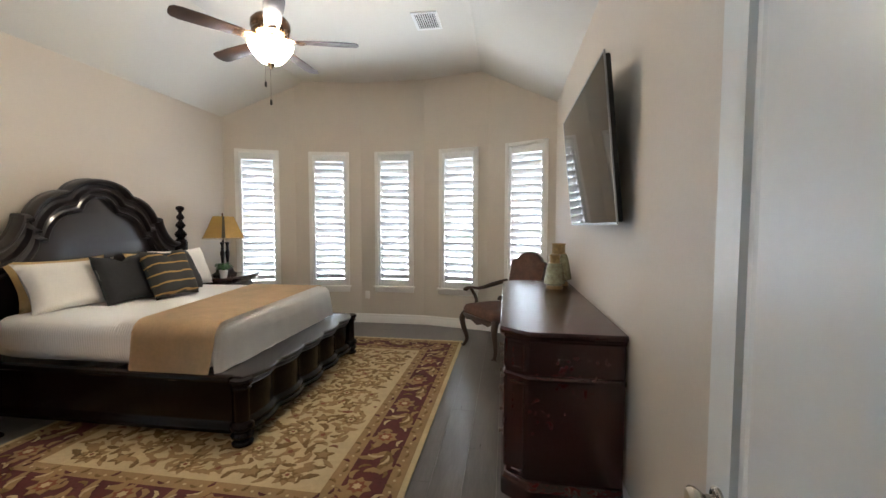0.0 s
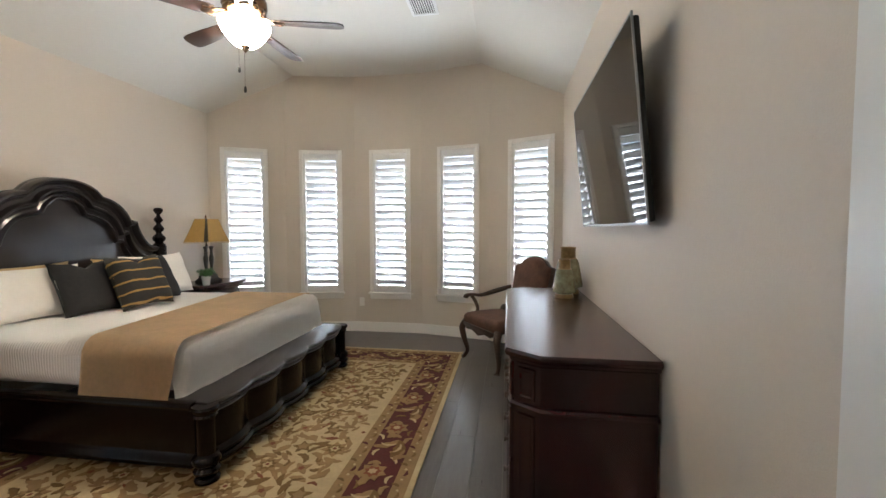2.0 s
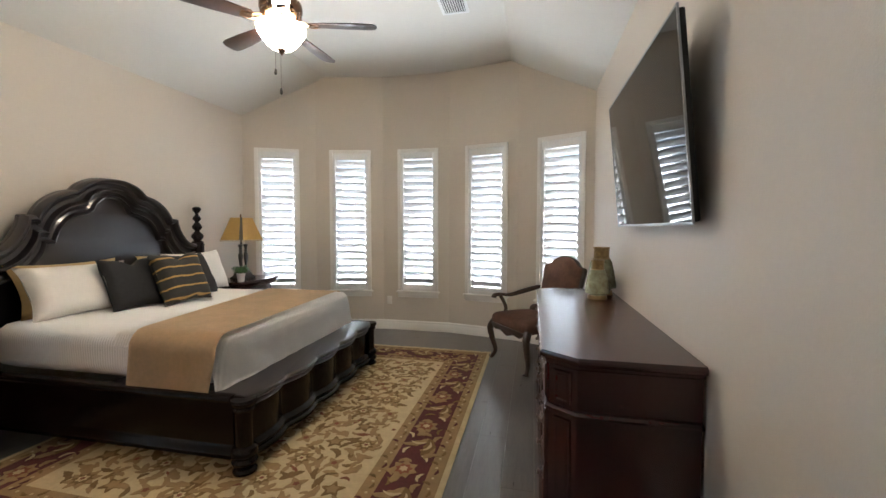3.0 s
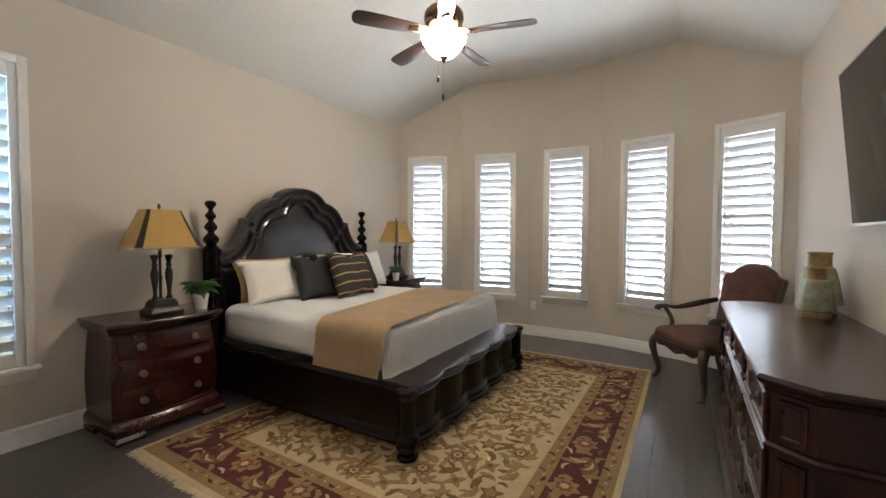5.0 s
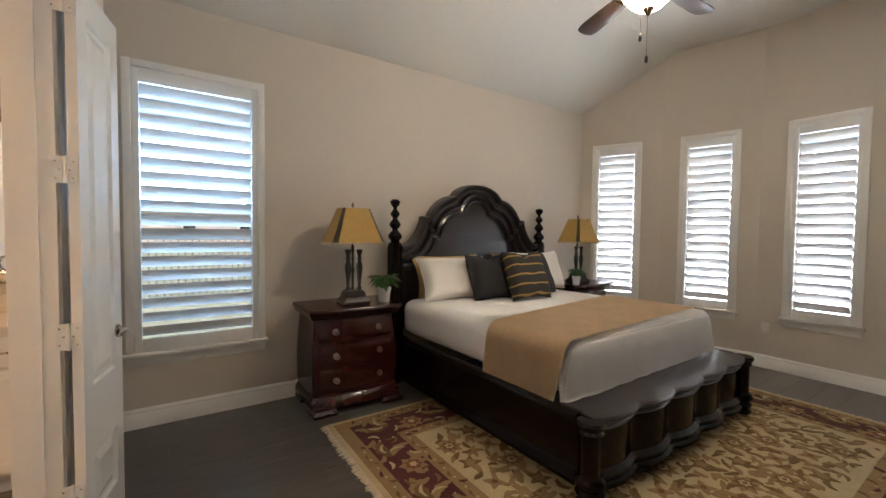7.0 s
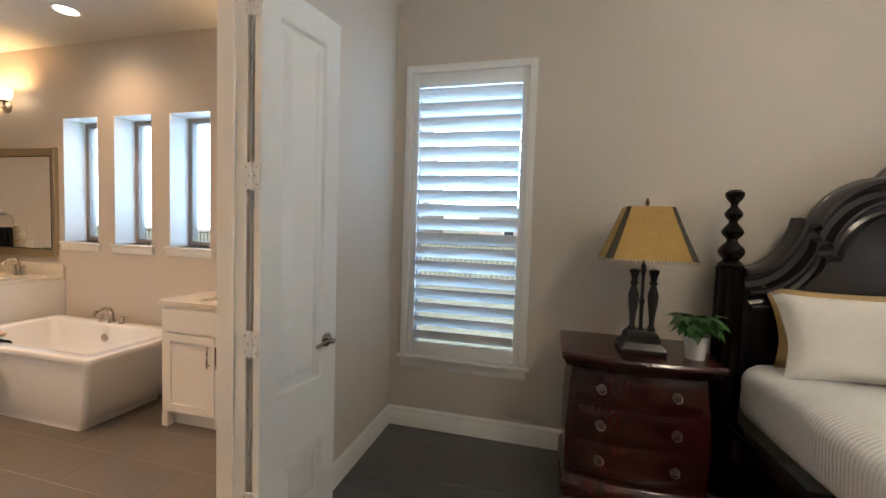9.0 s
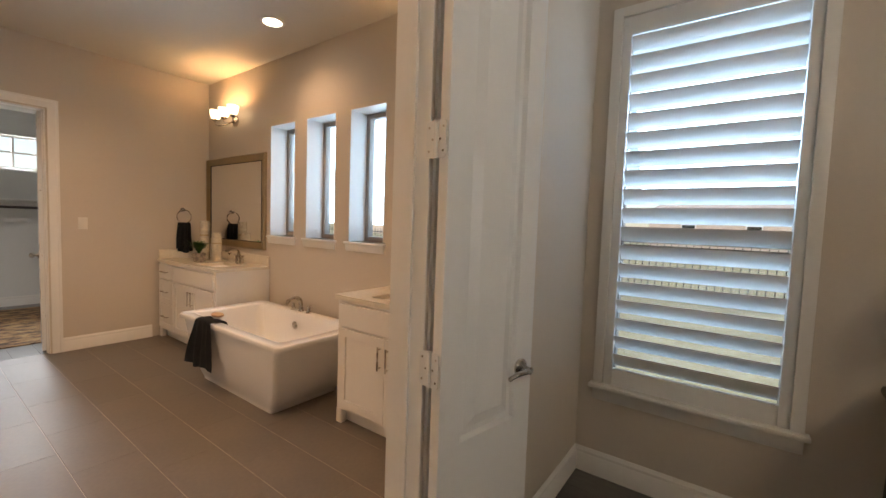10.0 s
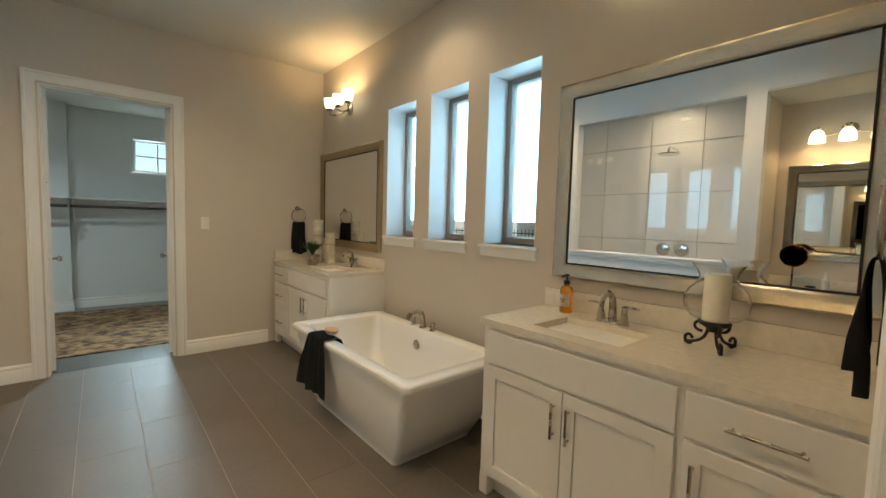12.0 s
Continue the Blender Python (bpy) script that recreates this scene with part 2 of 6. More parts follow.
def smooth_path(points, n=6):
    """Points on a smooth curve through the given ones."""
    p = [Vector(q) for q in points]
    out = []
    for i in range(len(p) - 1):
        a, b, c, d = p[max(i - 1, 0)], p[i], p[i + 1], p[min(i + 2, len(p) - 1)]
        for k in range(n):
            t = k / n
            out.append(0.5 * ((2 * b) + (c - a) * t + (2 * a - 5 * b + 4 * c - d) * t * t + (3 * b - a - 3 * c + d) * t ** 3))
    return out + [p[-1]]


def rail(profile, path, closed=False):
    """A moulding: an outline of (out, z) pairs swept along plan points; out points to the left of the way."""
    n = len(path)
    loops = []
    for i in range(n):
        p = Vector(path[i])
        a = Vector(path[i - 1]) if (i or closed) else None
        c = Vector(path[(i + 1) % n]) if (i < n - 1 or closed) else None
        d1 = (p - a).normalized() if a is not None else (c - p).normalized()
        d2 = (c - p).normalized() if c is not None else d1
        nrm = (Vector((-d1.y, d1.x)) + Vector((-d2.y, d2.x)))
        nrm = nrm / max(0.3, nrm.length_squared / 2) if nrm.length else Vector((-d1.y, d1.x))
        loops.append([(p.x + nrm.x * o, p.y + nrm.y * o, z) for o, z in profile])
    if closed:
        return loft(loops + [loops[0]], cap=False)
    return loft(loops)


def structure(name, bm, material, label, smooth=None):
    return tagged(link(name, bm, material, None, "", smooth), label, "wall" if "wall" in name else name.split("_")[0], kind="structure")


# ---- the plan ----
XW, XE = -3.50, 1.15          # window wall and screen wall of the bedroom
YS, YB = 0.70, 0.57           # bedroom face and bathroom face of the wall between them
YC = -3.98                    # bathroom face of the closet wall
EAVE, TOP = 3.04, 3.64
XM = -1.175                   # middle of the bay
BOW = 4.40                    # radius of the bay
BY = 6.35 - BOW


def wall_x(x0, x1, y0, y1, z1, holes, z0=0.0):
    """A wall that runs along y, with holes (y0, y1, z0, z1)."""
    bm = bmesh.new()
    y = y0
    for a, b, lo, hi in sorted(holes):
        if a > y:
            box(x0, x1, y, a, z0, z1, bm=bm)
        if lo > z0:
            box(x0, x1, a, b, z0, lo, bm=bm)
        if hi < z1:
            box(x0, x1, a, b, hi, z1, bm=bm)
        y = b
    if y < y1:
        box(x0, x1, y, y1, z0, z1, bm=bm)
    return bm


def wall_y(x0, x1, y0, y1, z1, holes, z0=0.0):
    bm = wall_x(y0, y1, x0, x1, z1, holes, z0)
    for v in bm.verts:
        v.co = Vector((v.co.y, v.co.x, v.co.z))
    return bm


WB = (0.835, 1.64, 0.54, 2.54)                       # opening of the window beside the bed
BW = [(-2.585, -2.159), (-1.967, -1.541), (-1.348, -0.922)]
BWZ = (1.228, 2.362)
structure("wall_west", wall_x(XW - 0.16, XW, YB, 6.10, 3.30, [WB]), WALL, "greige painted plaster wall with a shuttered window")
structure("wall_west_bath", wall_x(XW - 0.26, XW, YC - 0.12, YB, 3.30, [(a, b, *BWZ) for a, b in BW]), WALL, "greige painted bathroom wall with three narrow windows")
structure("wall_east", wall_x(XE, XE + 0.14, YB, 6.10, 3.30, []), WALL, "greige painted plaster wall behind the screen")
BATH = (-2.03, -1.08)
ENTRY = (-0.02, 1.05)
DOORH = 2.37
structure("wall_south", wall_y(XW, XE, YB, YS, 3.75, [(*BATH, 0, DOORH), (*ENTRY, 0, DOORH)]), WALL, "greige painted wall with two door openings")

# the bow of five flats, one for each window
STEP = radians(12.7)


def bay(k, u, out=0.0):
    """Plan point at u metres along flat k (-2 to 2), out metres behind its face."""
    a = k * STEP
    return Vector((XM + (BOW + out) * math.sin(a) + u * math.cos(a), BY + (BOW + out) * math.cos(a) - u * math.sin(a)))


BAYW = (-0.25, 0.25, 0.576, 2.555)
HALF = BOW * math.tan(STEP / 2)
BAYU = {-2: -0.036, -1: 0.010, 0: 0.032, 1: 0.055, 2: 0.082}   # middle of each window along its flat
for k in range(-2, 3):
    bm = wall_y(-HALF - 0.012, HALF + 0.012, 0, 0.16, 3.78 if abs(k) < 2 else 3.72, [(BAYU[k] + BAYW[0], BAYU[k] + BAYW[1], *BAYW[2:])])
    moved(bm, Matrix.Translation((*bay(k, 0), 0)) @ Matrix.Rotation(-k * STEP, 4, "Z"))
    structure("wall_bay_%d" % (k + 3), bm, WALL, "greige painted flat of the bowed window wall")

# floors
structure("floor_slab", box(XW - 0.16, 1.29, -7.3, 6.6, -0.25, -0.0135), GROUT, "concrete slab under the rooms")

# ceilings
bm = prism([(XW - 0.1, EAVE - 0.059), (-2.49, TOP), (0.165, TOP), (XE + 0.1, EAVE - 0.059), (XE + 0.1, EAVE + 0.09), (0.2, TOP + 0.14), (-2.53, TOP + 0.14), (XW - 0.1, EAVE + 0.09)],
           "y", YB + 0.004, 6.55)
tagged(link("ceiling", bm, CEIL), "pale painted vaulted ceiling with two sloping sides", "ceiling", kind="structure")
tagged(link("ceiling_bath", box(XW - 0.1, 1.29, YC - 0.06, YB, 3.02, 3.12), CEIL), "pale painted flat bathroom ceiling", "ceiling", kind="structure")


# ---- trim ----
BASE = [(0, 0.0), (0.016, 0.0), (0.016, 0.098), (0.012, 0.106), (0.013, 0.122), (0.006, 0.134), (0.003, 0.14), (0, 0.14)]


def skirting(path, name="baseboard"):
    tagged(link(name, rail(BASE, path), TRIM, None, "", 30), "white moulded baseboard along the wall", "baseboard", kind="structure")


bay_path = []
for k in range(2, -3, -1):
    bay_path += [bay(k, HALF)] if k == 2 else []
    bay_path += [bay(k, -HALF)]
bay_path[0].x, bay_path[-1].x = XE, XW
skirting([(XE, 1.7)] + [(XE, bay_path[0].y)] + [tuple(p) for p in bay_path[1:-1]] + [(XW, bay_path[-1].y), (XW, YS), (BATH[0] - 0.1, YS)])
skirting([(BATH[1] + 0.1, YS), (ENTRY[0] - 0.1, YS)])
skirting([(XW, -2.58), (XW, -0.82)])
skirting([(-2.12, YC), (-2.88, YC)][::-1])
skirting([(-1.06, YC), (0.02, YC)])

CASE = [(0, 0.014), (0.010, 0.014), (0.012, 0.024), (0.014, 0.03), (0.014, 0.068), (0.019, 0.074), (0.019, 0.092), (0, 0.092)]


def casing(x0, x1, top, y, side, name="door_casing"):
    """Moulded boards round a door opening in a wall along x; side +1 when the face looks to +y."""
    bm = bmesh.new()
    loops = []
    for px, pz, ox, oz in ((x0, 0, -1, 0), (x0, top, -1, 1), (x1, top, 1, 1), (x1, 0, 1, 0)):
        loops.append([(px + ox * w, y + side * d, pz + oz * w) for d, w in CASE])
    tagged(link(name, loft(loops), TRIM, None, "", 30), "white moulded door casing", "casing", kind="structure")


def lining(x0, x1, top, y0, y1):
    bm = box(x0, x0 + 0.006, y0, y1, 0, top)
    box(x1 - 0.006, x1, y0, y1, 0, top, bm=bm)
    box(x0 + 0.006, x1 - 0.006, y0, y1, top - 0.006, top, bm=bm)
    ym = (y0 + y1) / 2
    box(x0 + 0.006, x0 + 0.015, ym - 0.02, ym + 0.018, 0, top - 0.006, bm=bm)
    box(x1 - 0.015, x1 - 0.006, ym - 0.02, ym + 0.018, 0, top - 0.006, bm=bm)
    tagged(link("door_jamb", bm, TRIM), "white painted door jamb", "jamb", kind="structure")


for x0, x1, faces in ((*BATH, ((YS, 1), (YB, -1))), (*ENTRY, ((YS, 1), (YB, -1)))):
    for y, s in faces:
        casing(x0, x1, DOORH, y, s)
    lining(x0, x1, DOORH, YB - 0.002, YS + 0.002)


# ---- panelled doors ----
def door_leaf(name, hinge, turn, width, height, label, knob, flip=1, thick=0.035, sides=(1, -1), fold=0.0):
    """A two-panel door leaf hung at hinge (x, y); at turn 0 it runs along +x and its faces look to -y and +y."""
    d = root(name, (*hinge, 0.012), turn)
    tagged(d, label, "door", kind="structure")
    h = height - 0.014
    st, mid = 0.105 if width > 0.6 else 0.085, 0.66
    body = bmesh.new()
    panels = ((0.22, mid - 0.18), (mid + 0.10, h - 0.12))
    box(0.0, st, -thick / 2, thick / 2, 0, h, bm=body)
    box(width - st, width, -thick / 2, thick / 2, 0, h, bm=body)
    for a, b in ((0, panels[0][0]), (panels[0][1], panels[1][0]), (panels[1][1], h)):
        box(st, width - st, -thick / 2, thick / 2, a, b, bm=body)
    part("frame", body, DOORP, d)
    for a, b in panels:
        loops = []
        for inset, depth in ((0, thick / 2), (0.010, thick / 2 - 0.013), (0.026, thick / 2 - 0.014), (0.062, thick / 2 - 0.003)):
            loops.append((inset, depth))
        bm = bmesh.new()
        for s in (1, -1):
            rings = [[(st + i, s * dd, a + i), (width - st - i, s * dd, a + i), (width - st - i, s * dd, b - i), (st + i, s * dd, b - i)] for i, dd in loops]
            join(bm, loft(rings, cap=False))
            last = [bm.verts.new(p) for p in rings[-1]]
            bm.faces.new(last)
        part("panel", bm, DOORP, d, smooth=20)
    kx, kz = width - 0.062, 0.80 if knob and width > 0.6 else 0.925
    for s in sides:
        hd = part("handle", moved(lathe([(0.031, 0), (0.031, 0.006), (0.026, 0.010), (0.012, 0.012), (0.011, 0.042), (0.013, 0.046), (0.004, 0.05)], 20),
                                  Matrix.Translation((kx, s * thick / 2, kz)) @ Matrix.Rotation(-s * math.pi / 2, 4, "X")), NICKEL, d, "brushed nickel handle rose")
        if knob:
            part("knob", moved(lathe([(0.01, 0.03), (0.018, 0.04), (0.027, 0.052), (0.028, 0.062), (0.02, 0.073), (0.004, 0.077)], 20),
                               Matrix.Translation((kx, s * thick / 2, kz)) @ Matrix.Rotation(-s * math.pi / 2, 4, "X")), NICKEL, hd, "brushed nickel knob")
        else:
            part("lever", tube(smooth_path([(kx, s * (thick / 2 + 0.042), kz), (kx - 0.03, s * (thick / 2 + 0.046), kz + 0.003), (kx - 0.07, s * (thick / 2 + 0.045), kz + 0.004), (kx - 0.105, s * (thick / 2 + 0.04), kz - 0.006)], 4),
                               [0.0095] * 5 + [0.0085] * 4 + [0.007] * 4), NICKEL, hd, "brushed nickel lever")
    for z in (0.35, 0.985, 1.62, 2.255):
        bm = tube([(-0.006, flip * (thick / 2 + 0.007), z - 0.052), (-0.006, flip * (thick / 2 + 0.007), z + 0.052)], 0.0075, 10)
        hg = part("hinge", bm, DOORP, d, "white painted hinge")
        for q in (1, -1):
            y0, y1 = sorted((flip * (thick / 2 + 0.007), flip * (thick / 2 + 0.007 - q * 0.036)))
            pl = box(-0.005, -0.001, y0, y1, z - 0.05, z + 0.05)
            corner = [e for e in pl.edges if abs(e.verts[0].co.x - e.verts[1].co.x) > 0.001 and abs(e.verts[0].co.y - flip * (thick / 2 + 0.007)) > 0.01]
            bmesh.ops.bevel(pl, geom=corner, offset=0.012, segments=4, profile=0.5, affect="EDGES")
            knuckle = Vector((-0.006, flip * (thick / 2 + 0.007), 0))
            lay_flat = Matrix.Translation(knuckle) @ Matrix.Rotation(radians(fold if q < 0 else 0), 4, "Z") @ Matrix.Translation(-knuckle)
            part("leaf_plate", moved(pl, lay_flat), DOORP, hg)
            for zz in (-0.032, 0.0, 0.032):
                part("screw", moved(lathe([(0.0035, 0.0), (0.0035, 0.001), (0.0015, 0.0006)], 8), Matrix.Translation((-0.005, flip * (thick / 2 + 0.007 - q * (0.026 if zz else 0.014)), z + zz)) @ Matrix.Rotation(-math.pi / 2, 4, "Y")), NICKEL, hg).data.transform(lay_flat)
    return d


door_leaf("door_1", (1.066, YS + 0.02), 90, 0.81, 2.36, "white two-panel bedroom door standing wide open", True)
door_leaf("door_2", (BATH[0] + 0.007, YS + 0.052), 168.5, 0.42, 2.36, "white narrow panel door of a pair, folded open", False, flip=1, fold=11.5)
door_leaf("door_5", (BATH[1] - 0.007, YS + 0.050), 0.0, 0.42, 2.36, "white narrow panel door of a pair, folded back on the wall", False, flip=-1, sides=(1,))


# ---- shuttered windows ----
def shutter_window(name, place, turn, w, z0, z1, label, slats=20):
    """An opening w wide from z0 to z1 with casing, stool and apron, a shutter panel of tilted slats and the glass behind.
    Local x runs along the wall, y into the room."""
    win = root(name, (*place, 0), turn)
    tagged(win, label, "window", kind="structure")
    h = w / 2
    c = 0.05
    bm = bmesh.new()
    box(-h - c, -h, 0, 0.022, z0, z1 + c, 0.004, bm=bm)
    box(h, h + c, 0, 0.022, z0, z1 + c, 0.004, bm=bm)
    box(-h, h, 0, 0.022, z1, z1 + c, 0.004, bm=bm)
    part("window_frame", bm, TRIM, win)
    bm = box(-h - c - 0.02, h + c + 0.02, -0.02, 0.05, z0 - 0.026, z0, 0.008)
    part("window_sill", bm, TRIM, win)
    bm = loft([[(x, 0, z0 - 0.03), (x, 0.018, z0 - 0.03), (x, 0.018, z0 - 0.075), (x, 0.012, z0 - 0.085), (x, 0.008, z0 - 0.098), (x, 0, z0 - 0.098)] for x in (-h - c, h + c)])
    part("apron", bm, TRIM, win)
    st = 0.044 if w > 0.6 else 0.036
    bm = bmesh.new()
    yb, yf = -0.028, 0.006
    box(-h, -h + st, yb, yf, z0, z1, 0.004, bm=bm)
    box(h - st, h, yb, yf, z0, z1, 0.004, bm=bm)
    box(-h + st, h - st, yb, yf, z0, z0 + 0.095, 0.004, bm=bm)
    box(-h + st, h - st, yb, yf, z1 - 0.10, z1, 0.004, bm=bm)
    part("shutter_frame", bm, SHUTTER, win)
    lo, hi = z0 + 0.095, z1 - 0.10
    pitch = (hi - lo) / slats
    tilt = radians(54)
    out = []
    for k in range(12):
        t = 2 * math.pi * k / 12
        a, b = 0.5 * 0.098 * math.cos(t), 0.0055 * math.sin(t)
        out.append((a * math.cos(tilt) - b * math.sin(tilt), a * math.sin(tilt) + b * math.cos(tilt)))
    me = None
    for i in range(slats):
        if me is None:
            s = part("slat", prism(out, "x", -h + st + 0.003, h - st - 0.003), SHUTTER, win, smooth=60)
            me = s.data
        else:
            s = new("slat", me)
            s.parent = win
        s.location = (0, -0.012, lo + (i + 0.5) * pitch)
    fr = bmesh.new()
    box(-h, -h + 0.04, -0.13, -0.08, z0, z1, bm=fr)
    box(h - 0.04, h, -0.13, -0.08, z0, z1, bm=fr)
    box(-h + 0.04, h - 0.04, -0.13, -0.08, z0, z0 + 0.05, bm=fr)
    box(-h + 0.04, h - 0.04, -0.13, -0.08, z1 - 0.05, z1, bm=fr)
    if w > 0.6:
        box(-h + 0.04, h - 0.04, -0.13, -0.08, (z0 + z1) / 2 - 0.20, (z0 + z1) / 2 - 0.15, bm=fr)
    part("sash", fr, WINFRAME, win)
    g = part("pane", box(-h + 0.04, h - 0.04, -0.108, -0.104, z0 + 0.05, z1 - 0.05), PANE, win)
    g.visible_shadow = False
    return win


shutter_window("window_1", (XW, (WB[0] + WB[1]) / 2), -90, WB[1] - WB[0], WB[2], WB[3], "white casement with half-closed plantation shutter slats", 18)
for k in range(-2, 3):
    shutter_window("window_%d" % (k + 4), bay(k, BAYU[k]), 180 - math.degrees(k * STEP), BAYW[1] - BAYW[0], BAYW[2], BAYW[3],
                   "tall narrow bay window with white plantation shutter", 18)
    p, q = bay(k, BAYU[k], 0.32), bay(k, BAYU[k], -0.68)
    area_lamp("window_daylight", (*p, 1.5), (*q, 1.75), 0.46, 1.9, 19, (0.86, 0.93, 1.0))
area_lamp("window_daylight", (XW - 1.1, 1.2375, 2.05), (XW, 1.2375, 1.30), 1.0, 0.9, 38, (0.42, 0.70, 1.0))


# ---- bathroom windows: deep plaster reveals, taupe sash ----
for i, (a, b) in enumerate(BW):
    win = root("window_%d" % (i + 7), (XW, (a + b) / 2, 0), -90)
    tagged(win, "narrow fixed bathroom window in a deep painted reveal", "window", kind="structure")
    h, (z0, z1) = (b - a) / 2, BWZ
    bm = bmesh.new()
    for s in (-1, 1):
        box(min(s * h, s * (h - 0.045)), max(s * h, s * (h - 0.045)), -0.25, -0.185, z0, z1, 0.004, bm=bm)
    box(-h + 0.045, h - 0.045, -0.25, -0.185, z0, z0 + 0.045, 0.004, bm=bm)
    box(-h + 0.045, h - 0.045, -0.25, -0.185, z1 - 0.045, z1, 0.004, bm=bm)
    part("sash", bm, WINFRAME, win)
    g = part("pane", box(-h + 0.045, h - 0.045, -0.218, -0.214, z0 + 0.045, z1 - 0.045), PANE, win)
    g.visible_shadow = False
    lin = box(-h, -h + 0.005, -0.185, 0.001, z0, z1)
    box(h - 0.005, h, -0.185, 0.001, z0, z1, bm=lin)
    box(-h + 0.005, h - 0.005, -0.185, 0.001, z1 - 0.005, z1, bm=lin)
    part("reveal", lin, TRIM, win)
    part("window_sill", box(-h - 0.035, h + 0.035, -0.185, 0.03, z0 - 0.022, z0, 0.006), TRIM, win)
    part("apron", loft([[(x, 0, z0 - 0.022), (x, 0.02, z0 - 0.022), (x, 0.016, z0 - 0.06), (x, 0.008, z0 - 0.082), (x, 0, z0 - 0.082)] for x in (-h - 0.02, h + 0.02)]), TRIM, win)
    area_lamp("window_daylight", (XW - 0.34, (a + b) / 2 - 0.06, 1.92), (0, (a + b) / 2 - 0.06, 1.92), 0.50, 1.08, 7.5, (0.48, 0.74, 1.0))


# ---- bed ----
BC = 3.83                      # middle of the bed along y


def mirror_outline(half):
    """Full outline from the half with a >= 0 listed bottom to top: (a, b) pairs."""
    return half + [(-a, b) for a, b in half[::-1] if a > 1e-6]


# the bed stands slightly askew to the wall
ASKEW = pose(-3.43, 3.785, 0, 0, 0, 1.1) @ Matrix.Translation((3.42, -BC, 0))
bed = tagged(root("bed", (-3.43, 3.785, 0), 1.1), "espresso carved king bed with arched headboard, made up in white", "bed")
# headboard: local x out of the wall, y across, z up; shrunk copies of one lobed outline give the stepped mouldings
# outer edge and panel edge, point for point: wing, cusp, side lobe, crown lobe
outer_edge = [(0.93, 1.30), (0.86, 1.315), (0.79, 1.365), (0.735, 1.44), (0.697, 1.525), (0.688, 1.578), (0.64, 1.582),
              (0.625, 1.56), (0.595, 1.625), (0.545, 1.69), (0.48, 1.745), (0.40, 1.785), (0.325, 1.802),
              (0.31, 1.82), (0.27, 1.86), (0.21, 1.895), (0.14, 1.92), (0.07, 1.931), (0.0, 1.934)]
panel_edge = [(0.87, 1.05), (0.79, 1.065), (0.70, 1.105), (0.62, 1.17), (0.555, 1.26), (0.535, 1.335), (0.50, 1.348),
              (0.468, 1.345), (0.455, 1.39), (0.43, 1.45), (0.385, 1.51), (0.325, 1.555), (0.25, 1.585),
              (0.172, 1.605), (0.145, 1.66), (0.11, 1.70), (0.075, 1.728), (0.04, 1.742), (0.0, 1.746)]


def between(f):
    """The outline a share f of the way from the outer edge to the panel."""
    return [(a + (c - a) * f, b + (d - b) * f) for (a, b), (c, d) in zip(outer_edge, panel_edge)]


def finer(points):
    """The same outline with rounder lobes; the corners between wing, cusp and lobes stay sharp."""
    out = []
    for i, j in ((0, 5), (5, 7), (7, 12), (12, 18)):
        run = [(a, b, 0) for a, b in points[i:j + 1]]
        out += [(p.x, p.y) for p in (smooth_path(run, 3) if j - i > 2 else [Vector(q) for q in run])][:None if j == 18 else -1]
    return out


def moulding(profile):
    """A run of mouldings along the arch: (share of the way to the panel, height over the board) pairs."""
    rows = [mirror_outline(finer(between(f))) for f, h in profile]
    loops = []
    for i in range(len(rows[0])):
        loops.append([(0.035, *rows[0][i])] + [(0.036 + h * 1.55, *rows[k][i]) for k, (f, h) in enumerate(profile)] + [(0.035, *rows[-1][i])])
    return loft(loops)


part("headboard", prism(mirror_outline([(0.93, 0.50)] + finer(between(0.0))), "x", 0.0, 0.042, 0.006), HEADWOOD, bed)
for prof in ([(0.015, 0.012), (0.02, 0.040), (0.07, 0.058), (0.15, 0.060), (0.22, 0.048), (0.25, 0.028)],
             [(0.25, 0.022), (0.34, 0.014), (0.46, 0.018), (0.53, 0.032), (0.545, 0.044), (0.60, 0.046), (0.64, 0.034), (0.66, 0.022)],
             [(0.66, 0.016), (0.76, 0.010), (0.84, 0.016), (0.87, 0.030), (0.91, 0.036), (0.96, 0.032), (1.0, 0.010)]):
    part("headboard_moulding", moulding(prof), HEADWOOD, bed, smooth=28)
part("headboard_panel", prism(mirror_outline([(0.84, 0.62)] + finer(between(0.99))), "x", 0.041, 0.047, 0.002), HEADWOOD, bed)
post_profile = [(0.05, 1.285), (0.062, 1.29), (0.066, 1.305), (0.05, 1.32), (0.038, 1.33), (0.060, 1.355), (0.066, 1.375), (0.056, 1.395), (0.03, 1.42), (0.026, 1.435),
                (0.050, 1.46), (0.055, 1.475), (0.046, 1.492), (0.024, 1.518), (0.021, 1.53), (0.041, 1.553), (0.045, 1.565), (0.038, 1.58), (0.019, 1.603), (0.018, 1.618),
                (0.040, 1.645), (0.047, 1.662), (0.045, 1.676), (0.030, 1.688), (0.008, 1.692)]
